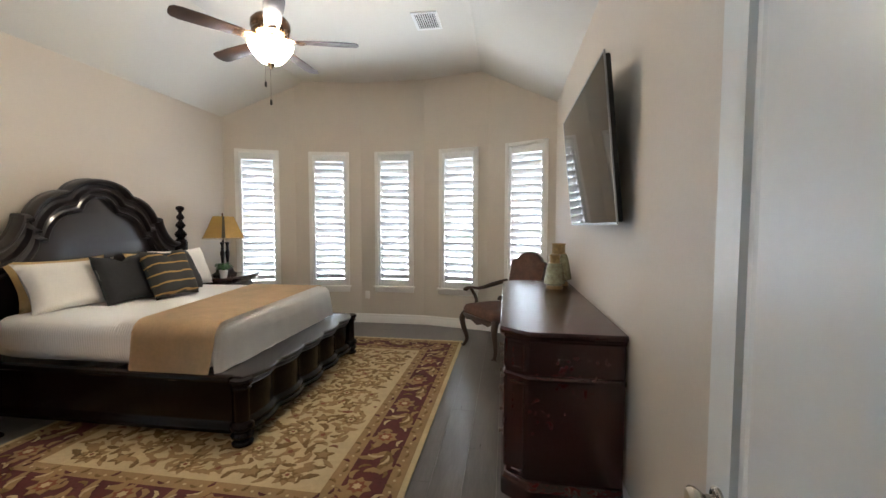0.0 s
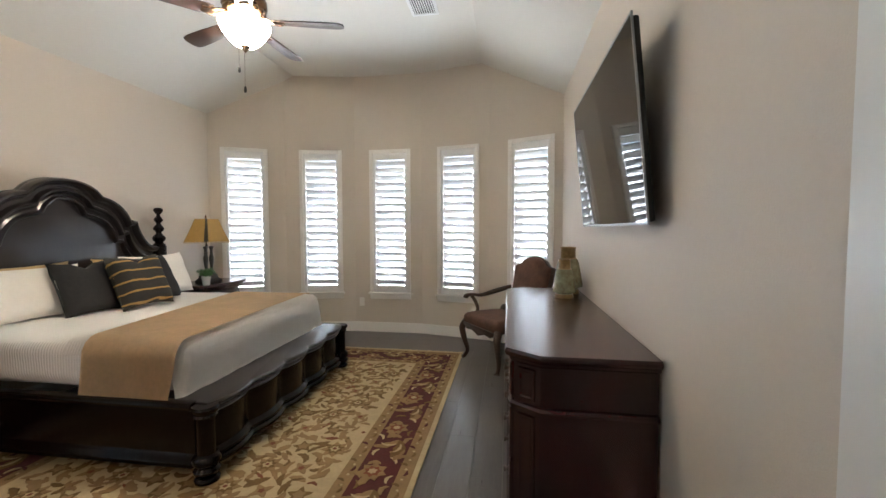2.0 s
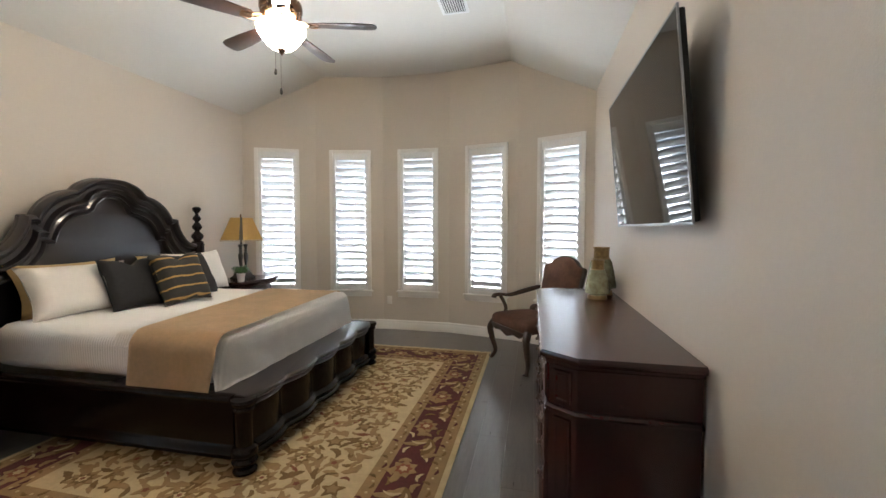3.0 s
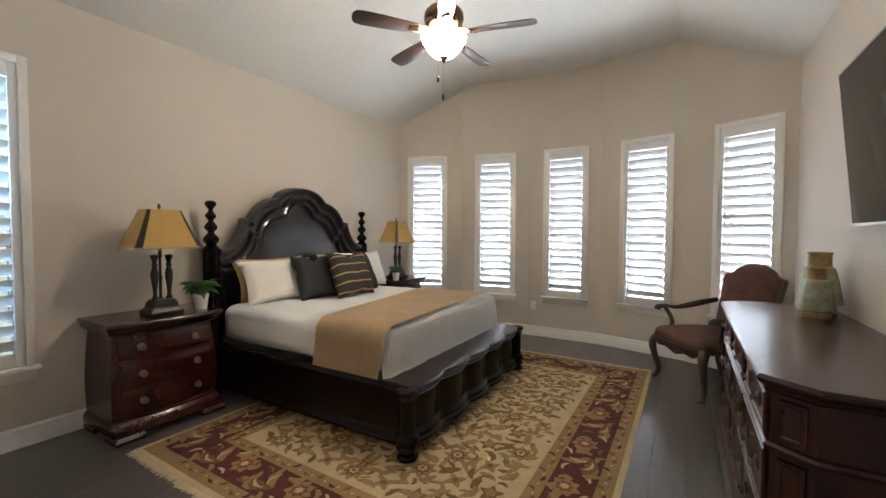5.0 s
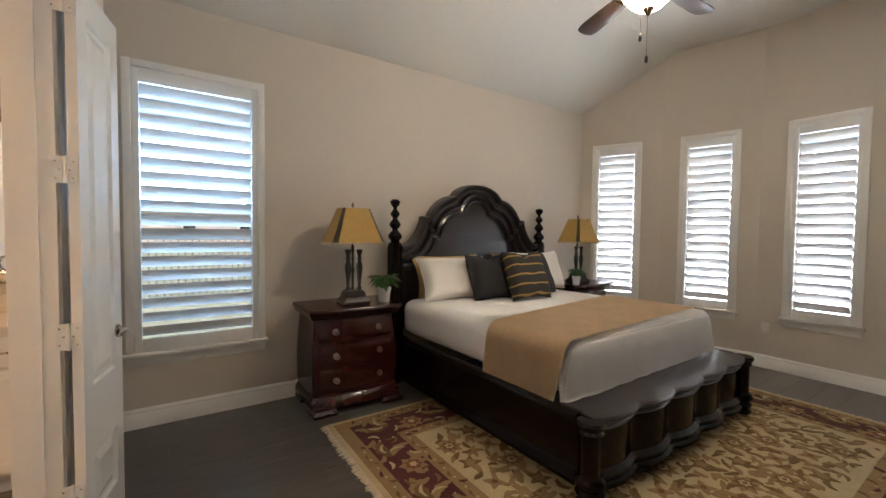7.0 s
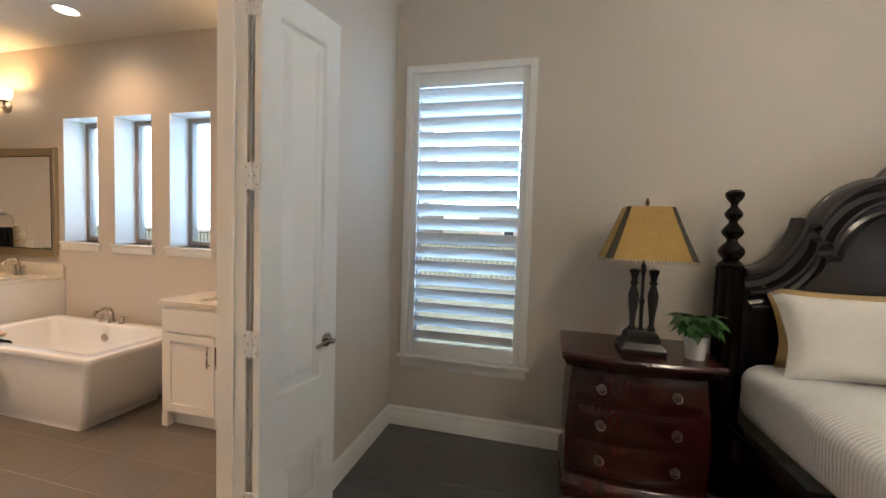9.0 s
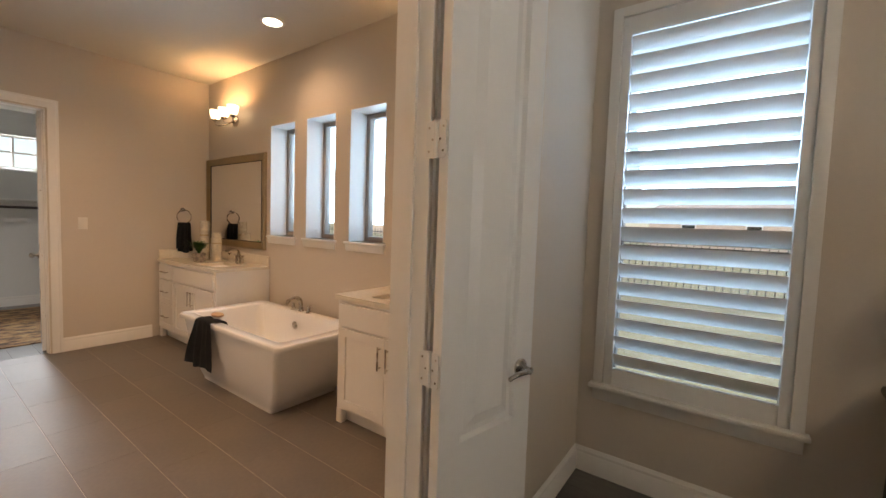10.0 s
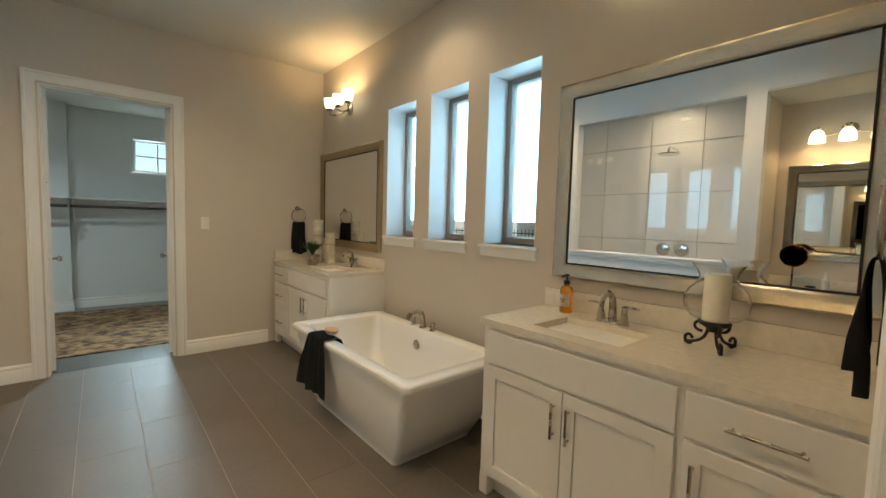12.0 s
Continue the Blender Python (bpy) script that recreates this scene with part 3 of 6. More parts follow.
for s in (-1, 1):
    fluted = [[(0.07 + r * (1 + 0.04 * math.cos(12 * t)) * math.cos(t), s * 0.99 + r * (1 + 0.04 * math.cos(12 * t)) * math.sin(t), z) for t in [2 * math.pi * k / 48 for k in range(48)]]
              for r, z in ((0.07, 0.0), (0.07, 0.04), (0.078, 0.08), (0.078, 0.5), (0.07, 0.55), (0.066, 1.27), (0.07, 1.29))]
    p = part("post", loft(fluted), BEDWOOD, bed)
    part("finial", moved(lathe([(r, 1.285 + (z - 1.285) * 1.085) for r, z in post_profile], 24), Matrix.Translation((0.07, s * 0.99, 0))), BEDWOOD, p, "turned ringed finial")
    # side rail with top and bottom mouldings
    y = s * 1.0
    bm = box(0.12, 2.13, min(y, y - s * 0.035), max(y, y - s * 0.035), 0.10, 0.455)
    join(bm, moved(rail([(0, 0.43), (0.028, 0.435), (0.034, 0.448), (0.028, 0.462), (0.012, 0.472), (-0.03, 0.472), (-0.03, 0.43)], [(0.12, 0), (2.13, 0)] if s > 0 else [(2.13, 0), (0.12, 0)]), Matrix.Translation((0, y, 0))))
    join(bm, moved(rail([(0, 0.09), (0.03, 0.092), (0.034, 0.115), (0.022, 0.13), (0.016, 0.15), (0, 0.165)], [(0.12, 0), (2.13, 0)] if s > 0 else [(2.13, 0), (0.12, 0)]), Matrix.Translation((0, y, 0))))
    part("side_rail", bm, BEDWOOD, bed, smooth=35)
    foot = [(0.05, 0.0), (0.066, 0.012), (0.07, 0.03), (0.058, 0.045), (0.045, 0.052), (0.068, 0.066), (0.075, 0.085), (0.06, 0.105), (0.066, 0.118), (0.06, 0.13)]
    part("foot", moved(lathe(foot, 24), Matrix.Translation((2.20, s * 0.995, 0.0))), BEDWOOD, bed, "turned bun foot")
    pr = [(0.076, 0.128), (0.076, 0.155), (0.066, 0.17), (0.050, 0.18), (0.050, 0.385), (0.062, 0.392), (0.066, 0.402), (0.058, 0.414), (0.072, 0.432), (0.078, 0.448), (0.070, 0.462)]
    part("corner_post", moved(lathe(pr, 28), Matrix.Translation((2.20, s * 0.995, 0))), BEDWOOD, bed)


def serpentine(off):
    """Plan outline of the scalloped foot: hollows between three bows, pushed out by off."""
    pts = []
    n = 72
    for i in range(n + 1):
        u = -1 + 2 * i / n
        y = u * 0.985
        ph = abs(math.sin(u * math.pi * 2.5 + math.pi / 2)) ** 0.8
        x = 2.185 + 0.045 * ph + 0.03 * (1 - u * u)
        pts.append((x + off, y))
    return pts


def foot_slab(prof):
    return loft([[(1.86, -0.99, z)] + [p for p in [(a, b, z) for a, b in serpentine(o)]] + [(1.86, 0.99, z)] for o, z in prof])


part("footboard", foot_slab([(-0.02, 0.13), (-0.02, 0.43)]), BEDWOOD, bed, smooth=50)
part("foot_plinth", foot_slab([(0.004, 0.075), (0.020, 0.080), (0.024, 0.098), (0.016, 0.112), (0.006, 0.117), (0.012, 0.128), (0.010, 0.142), (-0.004, 0.155), (-0.018, 0.168)]), BEDWOOD, bed, smooth=35)
part("foot_ledge", foot_slab([(-0.02, 0.385), (-0.004, 0.390), (0.004, 0.400), (-0.004, 0.411), (-0.012, 0.416), (-0.004, 0.424), (0.014, 0.432), (0.026, 0.442), (0.028, 0.454), (0.020, 0.465), (0.002, 0.470)]), HEADWOOD, bed, smooth=35)


def cloth_box(x0, x1, y0, y1, z0, z1, r, puff, cells=(36, 36), seed=0, sag=0.0):
    """A soft rectangular body with rounded edges and slow unevenness."""
    bm = box(x0, x1, y0, y1, z0, z1)
    bmesh.ops.subdivide_edges(bm, edges=bm.edges[:], cuts=26, use_grid_fill=True)
    c = Vector(((x0 + x1) / 2, (y0 + y1) / 2, (z0 + z1) / 2))
    hx, hy, hz = (x1 - x0) / 2, (y1 - y0) / 2, (z1 - z0) / 2
    for v in bm.verts:
        d = v.co - c
        core = Vector((max(-hx + r, min(hx - r, d.x)), max(-hy + r, min(hy - r, d.y)), max(-hz + r, min(hz - r, d.z))))
        e = d - core
        if e.length > 1e-6:
            e = e.normalized() * r
        w = noise.noise((v.co + Vector((seed, 0, 0))) * 2.6) * puff + noise.noise((v.co + Vector((seed, 5, 0))) * 9) * puff * 0.3
        v.co = c + core + e * (1 + w / r)
    return bm


# mattress under a white coverlet that falls over the foot end in soft folds
mattress = tagged(link("mattress", cloth_box(-3.30, -1.46, 2.87, 4.79, 0.472, 0.80, 0.11, 0.008), SHEET, None, "", 60),
                  "mattress under a white textured cotton sheet", "mattress")
mattress.matrix_world = ASKEW


def drape(x0, x1, y_near, y_far, top, drop_near, drop_far, rad, name, material, label, cat, fold=0.008, seed=1, skew=0.0, skew_far=0.0, thick=0.006):
    """A cloth laid across the bed over both its long sides: rows along x, columns across y."""
    bm = bmesh.new()
    path = [(y_near - 0.022, drop_near)] + [(y_near - 0.022, drop_near + (top - rad - drop_near) * k / 7) for k in range(1, 8)]
    path += [(y_near - 0.022 + rad * (1 - math.cos(radians(a))), top - rad + rad * math.sin(radians(a))) for a in (20, 45, 70, 90)]
    path += [(y_near + rad + (y_far - y_near - 2 * rad) * k / 22, top) for k in range(1, 23)]
    path += [(y_far + 0.022 - rad * (1 - math.cos(radians(a))), top - rad + rad * math.sin(radians(a))) for a in (70, 45, 20)]
    path += [(y_far + 0.022, top - rad - (top - rad - drop_far) * k / 7) for k in range(0, 8)]
    nx = 26
    grid = []
    for i in range(nx + 1):
        row = []
        for j, (y, z) in enumerate(path):
            u = i / nx
            x = x0 + (x1 - x0) * u + (skew * (1 - u) + skew_far * u) * (y - y_near)
            hang = max(0.0, (top - rad - z))
            w = noise.noise(Vector((x * 5 + seed, y * 2, z * 2))) * (0.003 + fold * 3 * hang)
            side = -1 if y < (y_near + y_far) / 2 else 1
            row.append(bm.verts.new((x - 0.22 * hang * max(0, u - 0.25) - 0.05 * hang * (1 - u) + 0.06 * hang * noise.noise(Vector((seed, x * 3, z))), y + side * (abs(w) + 0.05 * hang + 0.10 * hang * hang), z + (0.004 + w * 0.5 if hang <= 0 else 0.07 * hang * math.sin(u * 7 + seed)))))
        grid.append(row)
    for a, b in zip(grid, grid[1:]):
        for j in range(len(path) - 1):
            bm.faces.new((a[j], a[j + 1], b[j + 1], b[j]))
    bmesh.ops.solidify(bm, geom=bm.faces[:], thickness=-thick)
    ob = link(name, bm, material, None, "", 60)
    ob.matrix_world = ASKEW
    return tagged(ob, label, cat)


drape(-2.06, -1.42, 2.87, 4.79, 0.812, 0.44, 0.52, 0.12, "throw_blanket", THROW, "camel wool throw laid across the white bed", "blanket", skew=-0.15, skew_far=-0.055)
# white coverlet end hanging over the foot of the mattress
bm = bmesh.new()
prof = [(-2.2, 0.806), (-1.75, 0.807), (-1.55, 0.806), (-1.47, 0.796), (-1.425, 0.765), (-1.41, 0.71), (-1.40, 0.64), (-1.392, 0.57), (-1.385, 0.50), (-1.382, 0.478)]
grid = []
for j in range(61):
    y = 2.862 + (4.798 - 2.862) * j / 60
    row = []
    for i, (x, z) in enumerate(prof):
        hang = max(0, 0.79 - z)
        edge = max(0.0, 1 - min(y - 2.862, 4.798 - y) / 0.11)
        row.append(bm.verts.new((x + hang * (0.05 * noise.noise(Vector((y * 6.5, z * 1.5, 3))) + 0.012 * math.sin(y * 31)) - edge ** 2 * 0.06 * (i > 3), y, z + 0.002 - (0.10 * (1 - math.sqrt(max(0.0, 1 - edge * edge))) if i < 5 else 0.02 * edge ** 2))))
    grid.append(row)
for a, b in zip(grid, grid[1:]):
    for j in range(len(prof) - 1):
        bm.faces.new((a[j], a[j + 1], b[j + 1], b[j]))
bmesh.ops.solidify(bm, geom=bm.faces[:], thickness=0.006)
coverlet = link("coverlet", bm, SHEET, None, "", 60)
coverlet.matrix_world = ASKEW
tagged(coverlet, "white waffle coverlet falling over the foot of the bed", "coverlet")


def pillow(name, material, label, place, w, h, d, tilt, turn, dent=0.0, roll=0):
    """A stuffed square: seam all round, pointed corners, plump middle; stands on its lower edge and leans back by tilt."""
    bm = bmesh.new()
    n = 18
    sheets = []
    for s in (1, -1):
        rows = []
        for i in range(n + 1):
            row = []
            for j in range(n + 1):
                u, v = -1 + 2 * i / n, -1 + 2 * j / n
                f = ((1 - u ** 4) * (1 - v ** 4)) ** 0.5
                pin = 1 - 0.11 * (1 - abs(u) ** 2) * abs(v) ** 3
                pin2 = 1 - 0.11 * (1 - abs(v) ** 2) * abs(u) ** 3
                cut = dent * max(0, 1 - abs(u) * 2.2) * max(0, v) ** 2
                wob = noise.noise(Vector((u * 2 + place[1] * 7, v * 2, s))) * 0.02
                row.append(bm.verts.new((s * d / 2 * f * (1 + wob * 3) if 0 < i < n and 0 < j < n else 0, u * w / 2 * pin2 + wob * 0.3, (v * pin - cut) * h / 2 + h / 2)))
            rows.append(row)
        for a, b in zip(rows, rows[1:]):
            for j in range(n):
                bm.faces.new((a[j], a[j + 1], b[j + 1], b[j]))
    bmesh.ops.remove_doubles(bm, verts=bm.verts, dist=0.0005)
    ob = link(name, bm, material, None, "", 70)
    ob.matrix_world = ASKEW @ pose(place[0], place[1] + 0.10, place[2], roll, -tilt, turn)
    return tagged(ob, label, "pillow")


STRIPE = mat("charcoal pillow with amber stripes", (0.035, 0.033, 0.028), 0.9, vary=0.25, scale=8, bump=0.4, bump_scale=200)
nt = STRIPE.node_tree
tc, wv = nt.nodes["Texture Coordinate"], nt.nodes.new("ShaderNodeTexWave")
wv.bands_direction, wv.inputs["Scale"].default_value, wv.inputs["Distortion"].default_value = "Z", 3.4, 1.6
wv.inputs["Detail"].default_value, wv.inputs["Detail Scale"].default_value = 2, 1.6
nt.links.new(tc.outputs["Object"], wv.inputs["Vector"])
cr, mx = nt.nodes.new("ShaderNodeValToRGB"), nt.nodes.new("ShaderNodeMix")
cr.color_ramp.elements[0].position, cr.color_ramp.elements[1].position = 0.90, 0.97
nt.links.new(wv.outputs["Fac"], cr.inputs["Fac"])
mx.data_type = "RGBA"
nt.links.new(cr.outputs["Color"], mx.inputs["Factor"])
nt.links.new(nt.nodes["Color Ramp"].outputs["Color"], mx.inputs["A"])
mx.inputs["B"].default_value = (0.40, 0.24, 0.075, 1)
nt.links.new(mx.outputs["Result"], nt.nodes["Principled BSDF"].inputs["Base Color"])

pillow("pillow", TANCLOTH, "tan cotton sham leaning on the headboard", (-3.18, 3.32, 0.79), 0.84, 0.44, 0.15, 22, 0)
pillow("pillow", TANCLOTH, "tan cotton sham leaning on the headboard", (-3.18, 4.36, 0.79), 0.84, 0.44, 0.15, 22, 0)
pillow("pillow", LINEN, "white cotton pillow leaning on a tan sham", (-2.98, 3.25, 0.79), 0.80, 0.44, 0.19, 26, -3)
pillow("pillow", LINEN, "white cotton pillow leaning on a tan sham", (-2.98, 4.40, 0.79), 0.80, 0.46, 0.19, 20, 3)
pillow("pillow", BLACKCLOTH, "black velvet cushion with a dented top", (-2.78, 3.50, 0.79), 0.47, 0.47, 0.17, 25, -6, 0.26)
pillow("pillow", BLACKCLOTH, "black velvet cushion with a dented top", (-2.78, 4.16, 0.79), 0.47, 0.47, 0.17, 25, 6, 0.26)
pillow("pillow", STRIPE, "charcoal cushion with wavy amber stripes", (-2.58, 3.79, 0.80), 0.49, 0.49, 0.19, 24, -4, 0.30)


# ---- nightstands ----
def rounded_front(d, w, bow, n=16):
    """Plan outline of a chest with a bowed front: back at x = 0, front at x = d, width w along y."""
    return [(0, -w / 2)] + [(d - bow * (2 * k / n - 1) ** 2, -w / 2 + w * k / n) for k in range(n + 1)] + [(0, w / 2)]


def nightstand(place):
    t = root("nightstand", place)
    tagged(t, "dark cherry bombe nightstand with three drawers", "nightstand", "bedside tables")

    def swell(z):
        u = min(1, max(0, (z - 0.14) / 0.60))
        return 0.062 * math.sin(math.pi * (0.06 + 0.66 * (1 - u))) - 0.014

    def front(y, z, grow=1.0):
        w = 0.66 * (1 + swell(z) * 1.6)
        return (0.46 - 0.05 * (2 * y / w) ** 2) * (1 + 1.7 * swell(z))

    def body_loop(z):
        w = 0.66 * (1 + swell(z) * 1.6)
        return [(0, -w / 2, z)] + [(front(-w / 2 + w * k / 16, z), -w / 2 + w * k / 16, z) for k in range(17)] + [(0, w / 2, z)]

    part("body", loft([body_loop(0.14 + 0.60 * k / 14) for k in range(15)]), CHERRY, t)
    part("plinth", loft([[(x * a, y * b, z) for x, y in rounded_front(0.53, 0.74, 0.055)] for a, b, z in
                         ((0.985, 0.985, 0.045), (1.0, 1.0, 0.055), (1.0, 1.0, 0.10), (0.985, 0.98, 0.115), (0.95, 0.94, 0.135), (0.95, 0.94, 0.15))]), CHERRY, t, smooth=30)
    part("tabletop", loft([[(x * a, y * b, z) for x, y in rounded_front(0.56, 0.78, 0.06)] for a, b, z in
                      ((0.90, 0.90, 0.735), (0.945, 0.95, 0.755), (0.96, 0.965, 0.775), (0.985, 0.985, 0.782), (1, 1, 0.795), (1, 1, 0.808), (0.985, 0.985, 0.82))]), CHERRY, t, smooth=30)
    for sx, sy in ((0.07, -1), (0.07, 1), (0.44, -1), (0.44, 1)):
        part("foot", moved(loft([[(a * r, b * r, z) for a, b in ((-1, -1), (1, -1), (1, 1), (-1, 1))] for r, z in ((0.072, 0), (0.090, 0.012), (0.092, 0.03), (0.074, 0.055), (0.078, 0.072))]),
                           Matrix.Translation((sx + 0.02, sy * 0.28, 0))), CHERRY, t, "bracket foot")
    for z0, z1 in ((0.175, 0.345), (0.365, 0.535), (0.555, 0.715)):
        loops = []
        for k in range(7):
            z = z0 + (z1 - z0) * k / 6
            ys = [-0.305 + 0.61 * q / 14 for q in range(15)]
            edge = 0.0 if 0 < k < 6 else 0.006
            loops.append([(front(y, z) + 0.013 - edge, y, z) for y in ys] + [(front(y, z) - 0.012, y, z) for y in ys[::-1]])
        dw = part("drawer", loft(loops), CHERRY, t, smooth=30)
        zc = (z0 + z1) / 2
        fx = front(0.18, zc) + 0.014
        for s in (-1, 1):
            bm = moved(lathe([(0.004, -0.002), (0.027, 0.0), (0.029, 0.004), (0.020, 0.008), (0.006, 0.011)], 18, (0.85, 1)), Matrix.Translation((fx - 0.006, s * 0.18, zc)) @ Matrix.Rotation(math.pi / 2, 4, "Y"))
            join(bm, tube(smooth_path([(fx, s * 0.18 - 0.02, zc + 0.004), (fx + 0.018, s * 0.18 - 0.018, zc - 0.012), (fx + 0.020, s * 0.18, zc - 0.022), (fx + 0.018, s * 0.18 + 0.018, zc - 0.012), (fx, s * 0.18 + 0.02, zc + 0.004)], 4), 0.0036, 6))
            part("handle", bm, PULL, dw, "pewter bail pull")
    return t


ns = nightstand((-3.47, 2.29, 0))
copy_thing(ns, pose(-3.47, 5.34, 0))


def table_lamp(place):
    t = root("table_lamp", place)
    tagged(t, "table lamp with mustard silk shade and three turned dark columns", "lamp", "bedside lamps")
    sq = lambda r, z, r2=None: [(a * r, b * (r2 or r), z) for a, b in ((-1, -1), (1, -1), (1, 1), (-1, 1))]
    bm = loft([sq(0.10, 0, 0.112), sq(0.105, 0.012, 0.117), sq(0.10, 0.03, 0.112), sq(0.075, 0.05, 0.09), sq(0.07, 0.06, 0.085), sq(0.072, 0.085, 0.087), sq(0.06, 0.092, 0.077), sq(0.055, 0.11, 0.07)])
    bmesh.ops.bevel(bm, geom=bm.edges[:], offset=0.006, segments=2, affect="EDGES")
    part("base", bm, LAMPWOOD, t)
    col = [(0.020, 0.11), (0.022, 0.125), (0.013, 0.14), (0.016, 0.19), (0.026, 0.27), (0.028, 0.31), (0.018, 0.345), (0.014, 0.36), (0.024, 0.372), (0.014, 0.385), (0.018, 0.41), (0.026, 0.432), (0.028, 0.445), (0.012, 0.452)]
    for y in (-0.049, 0.049):
        part("column", moved(lathe(col, 18), Matrix.Translation((0.01, y, 0))), LAMPWOOD, t)
    part("column", moved(lathe([(0.016, 0.11), (0.010, 0.13), (0.011, 0.25), (0.017, 0.27), (0.009, 0.29), (0.009, 0.42), (0.016, 0.44), (0.008, 0.50)], 16), Matrix.Translation((-0.015, 0, 0))), LAMPWOOD, t)
    bm = tube([(-0.015, 0, 0.49), (-0.015, 0, 0.80)], 0.005)
    part("stem", bm, BRONZE, t)
    part("finial", moved(lathe([(0.006, 0.775), (0.012, 0.78), (0.014, 0.79), (0.006, 0.80), (0.012, 0.812), (0.008, 0.83), (0.003, 0.84)], 14), Matrix.Translation((-0.015, 0, 0))), BRONZE, t, "bronze finial")

    def ring(f, z, o=0.0):
        w, dd = 0.115 + (0.226 - 0.115) * f + o, 0.085 + (0.165 - 0.085) * f + o
        c = 0.17
        return [(dd * a, w * b, z) for a, b in ((-1, -1 + c), (-1 + c, -1), (1 - c, -1), (1, -1 + c), (1, 1 - c), (1 - c, 1), (-1 + c, 1), (-1, 1 - c))]

    prof = [(1.0, 0.508), (0.93, 0.522), (0.74, 0.573), (0.50, 0.64), (0.25, 0.715), (0.0, 0.79)]
    sh = loft([ring(f, z) for f, z in prof] + [ring(f, z, -0.006) for f, z in prof[::-1]], cap=False)
    part("shade", sh, SHADE, t, "mustard silk shade", smooth=20)
    out = []
    for i in (0, 2, 4, 6):
        strip = [[ring(f, z, 0.0015)[i], ring(f, z, 0.0015)[i + 1]] for f, z in prof]
        bm = bmesh.new()
        vs = [[bm.verts.new(p) for p in s] for s in strip]
        for a, b in zip(vs, vs[1:]):
            bm.faces.new((a[0], a[1], b[1], b[0]))
        bmesh.ops.solidify(bm, geom=bm.faces[:], thickness=0.0015)
        part("shade_band", bm, SHADEBAND, t, "olive corner band of the shade")
    bm = bmesh.new()
    r = ring(1.0, 0.505)
    for a, b in zip(r, r[1:] + r[:1]):
        a, b = Vector(a), Vector(b)
        n = max(2, int((b - a).length / 0.016))
        for k in range(n):
            p = a + (b - a) * (k + 0.5) / n
            join(bm, moved(lathe([(0.001, 0.008), (0.0045, 0.003), (0.005, -0.008), (0.002, -0.016)], 6), Matrix.Translation(p)))
    part("fringe", bm, SHADEFRINGE, t, "beaded shade fringe")
    return t


lamp = table_lamp((-3.17, 2.32, 0.82))
copy_thing(lamp, pose(-3.20, 5.30, 0.82))


def potted_plant(name, place, leaves, pot_r, pot_h, spread, height, leaf_len, label, potmat=CERAMIC, seed=3, grass=False):
    rnd = random.Random(seed)
    t = root(name, place)
    tagged(t, label, "plant")
    prof = [(pot_r * 0.72, 0), (pot_r * 0.76, 0.004), (pot_r * 0.92, pot_h * 0.75), (pot_r, pot_h * 0.78), (pot_r, pot_h), (pot_r * 0.88, pot_h), (pot_r * 0.84, pot_h * 0.86)]
    part("pot", lathe(prof, 24), potmat, t)
    part("soil", lathe([(pot_r * 0.86, pot_h * 0.80), (pot_r * 0.85, pot_h * 0.9), (0.001, pot_h * 0.93)], 18), SOIL, t)
    bm = bmesh.new()
    for i in range(leaves):
        a = rnd.uniform(0, 2 * math.pi)
        reach = spread * rnd.uniform(0.35, 1.0)
        h = height * rnd.uniform(0.55, 1.0)
        L = leaf_len * rnd.uniform(0.7, 1.15)
        base = Vector((0, 0, pot_h * 0.85))
        if grass:
            tip = base + Vector((math.cos(a) * reach, math.sin(a) * reach, h))
            mid = base + Vector((math.cos(a) * reach * 0.3, math.sin(a) * reach * 0.3, h * 0.65))
            side = Vector((-math.sin(a), math.cos(a), 0)) * 0.003
            v = [bm.verts.new(p) for p in (base - side, base + side, mid + side, tip, mid - side)]
            bm.faces.new((v[0], v[1], v[2], v[4]))
            bm.faces.new((v[4], v[2], v[3]))
            continue
        at = base + Vector((math.cos(a) * reach * 0.7, math.sin(a) * reach * 0.7, h))
        join(bm, tube([base, base + (at - base) * 0.55 + Vector((0, 0, 0.012)), at], 0.0015, 4))
        out = Vector((math.cos(a + rnd.uniform(-0.6, 0.6)), math.sin(a + rnd.uniform(-0.6, 0.6)), rnd.uniform(-0.7, 0.25))).normalized()
        side = out.cross(Vector((0, 0, 1))).normalized() * L * 0.34
        up = side.cross(out).normalized() * L * 0.10
        spine = [at + out * L * f + Vector((0, 0, -0.25 * L * f * f)) for f in (0, 0.3, 0.65, 1.0)]
        ws = (0.2, 1.0, 0.75, 0.02)
        rows = [[bm.verts.new(p - side * w + up * w), bm.verts.new(p), bm.verts.new(p + side * w + up * w)] for p, w in zip(spine, ws)]
        for r0, r1 in zip(rows, rows[1:]):
            bm.faces.new((r0[0], r0[1], r1[1], r1[0]))
            bm.faces.new((r0[1], r0[2], r1[2], r1[1]))
    part("leaves", bm, LEAF, t, "green leaves", smooth=80)
    return t


potted_plant("potted_plant", (-3.10, 2.57, 0.82), 110, 0.062, 0.125, 0.12, 0.12, 0.075, "small leafy plant in a white pot on the nightstand", seed=4)
potted_plant("potted_plant", (-3.05, 5.08, 0.82), 70, 0.052, 0.10, 0.10, 0.10, 0.065, "small leafy plant in a white pot on the nightstand", seed=9)


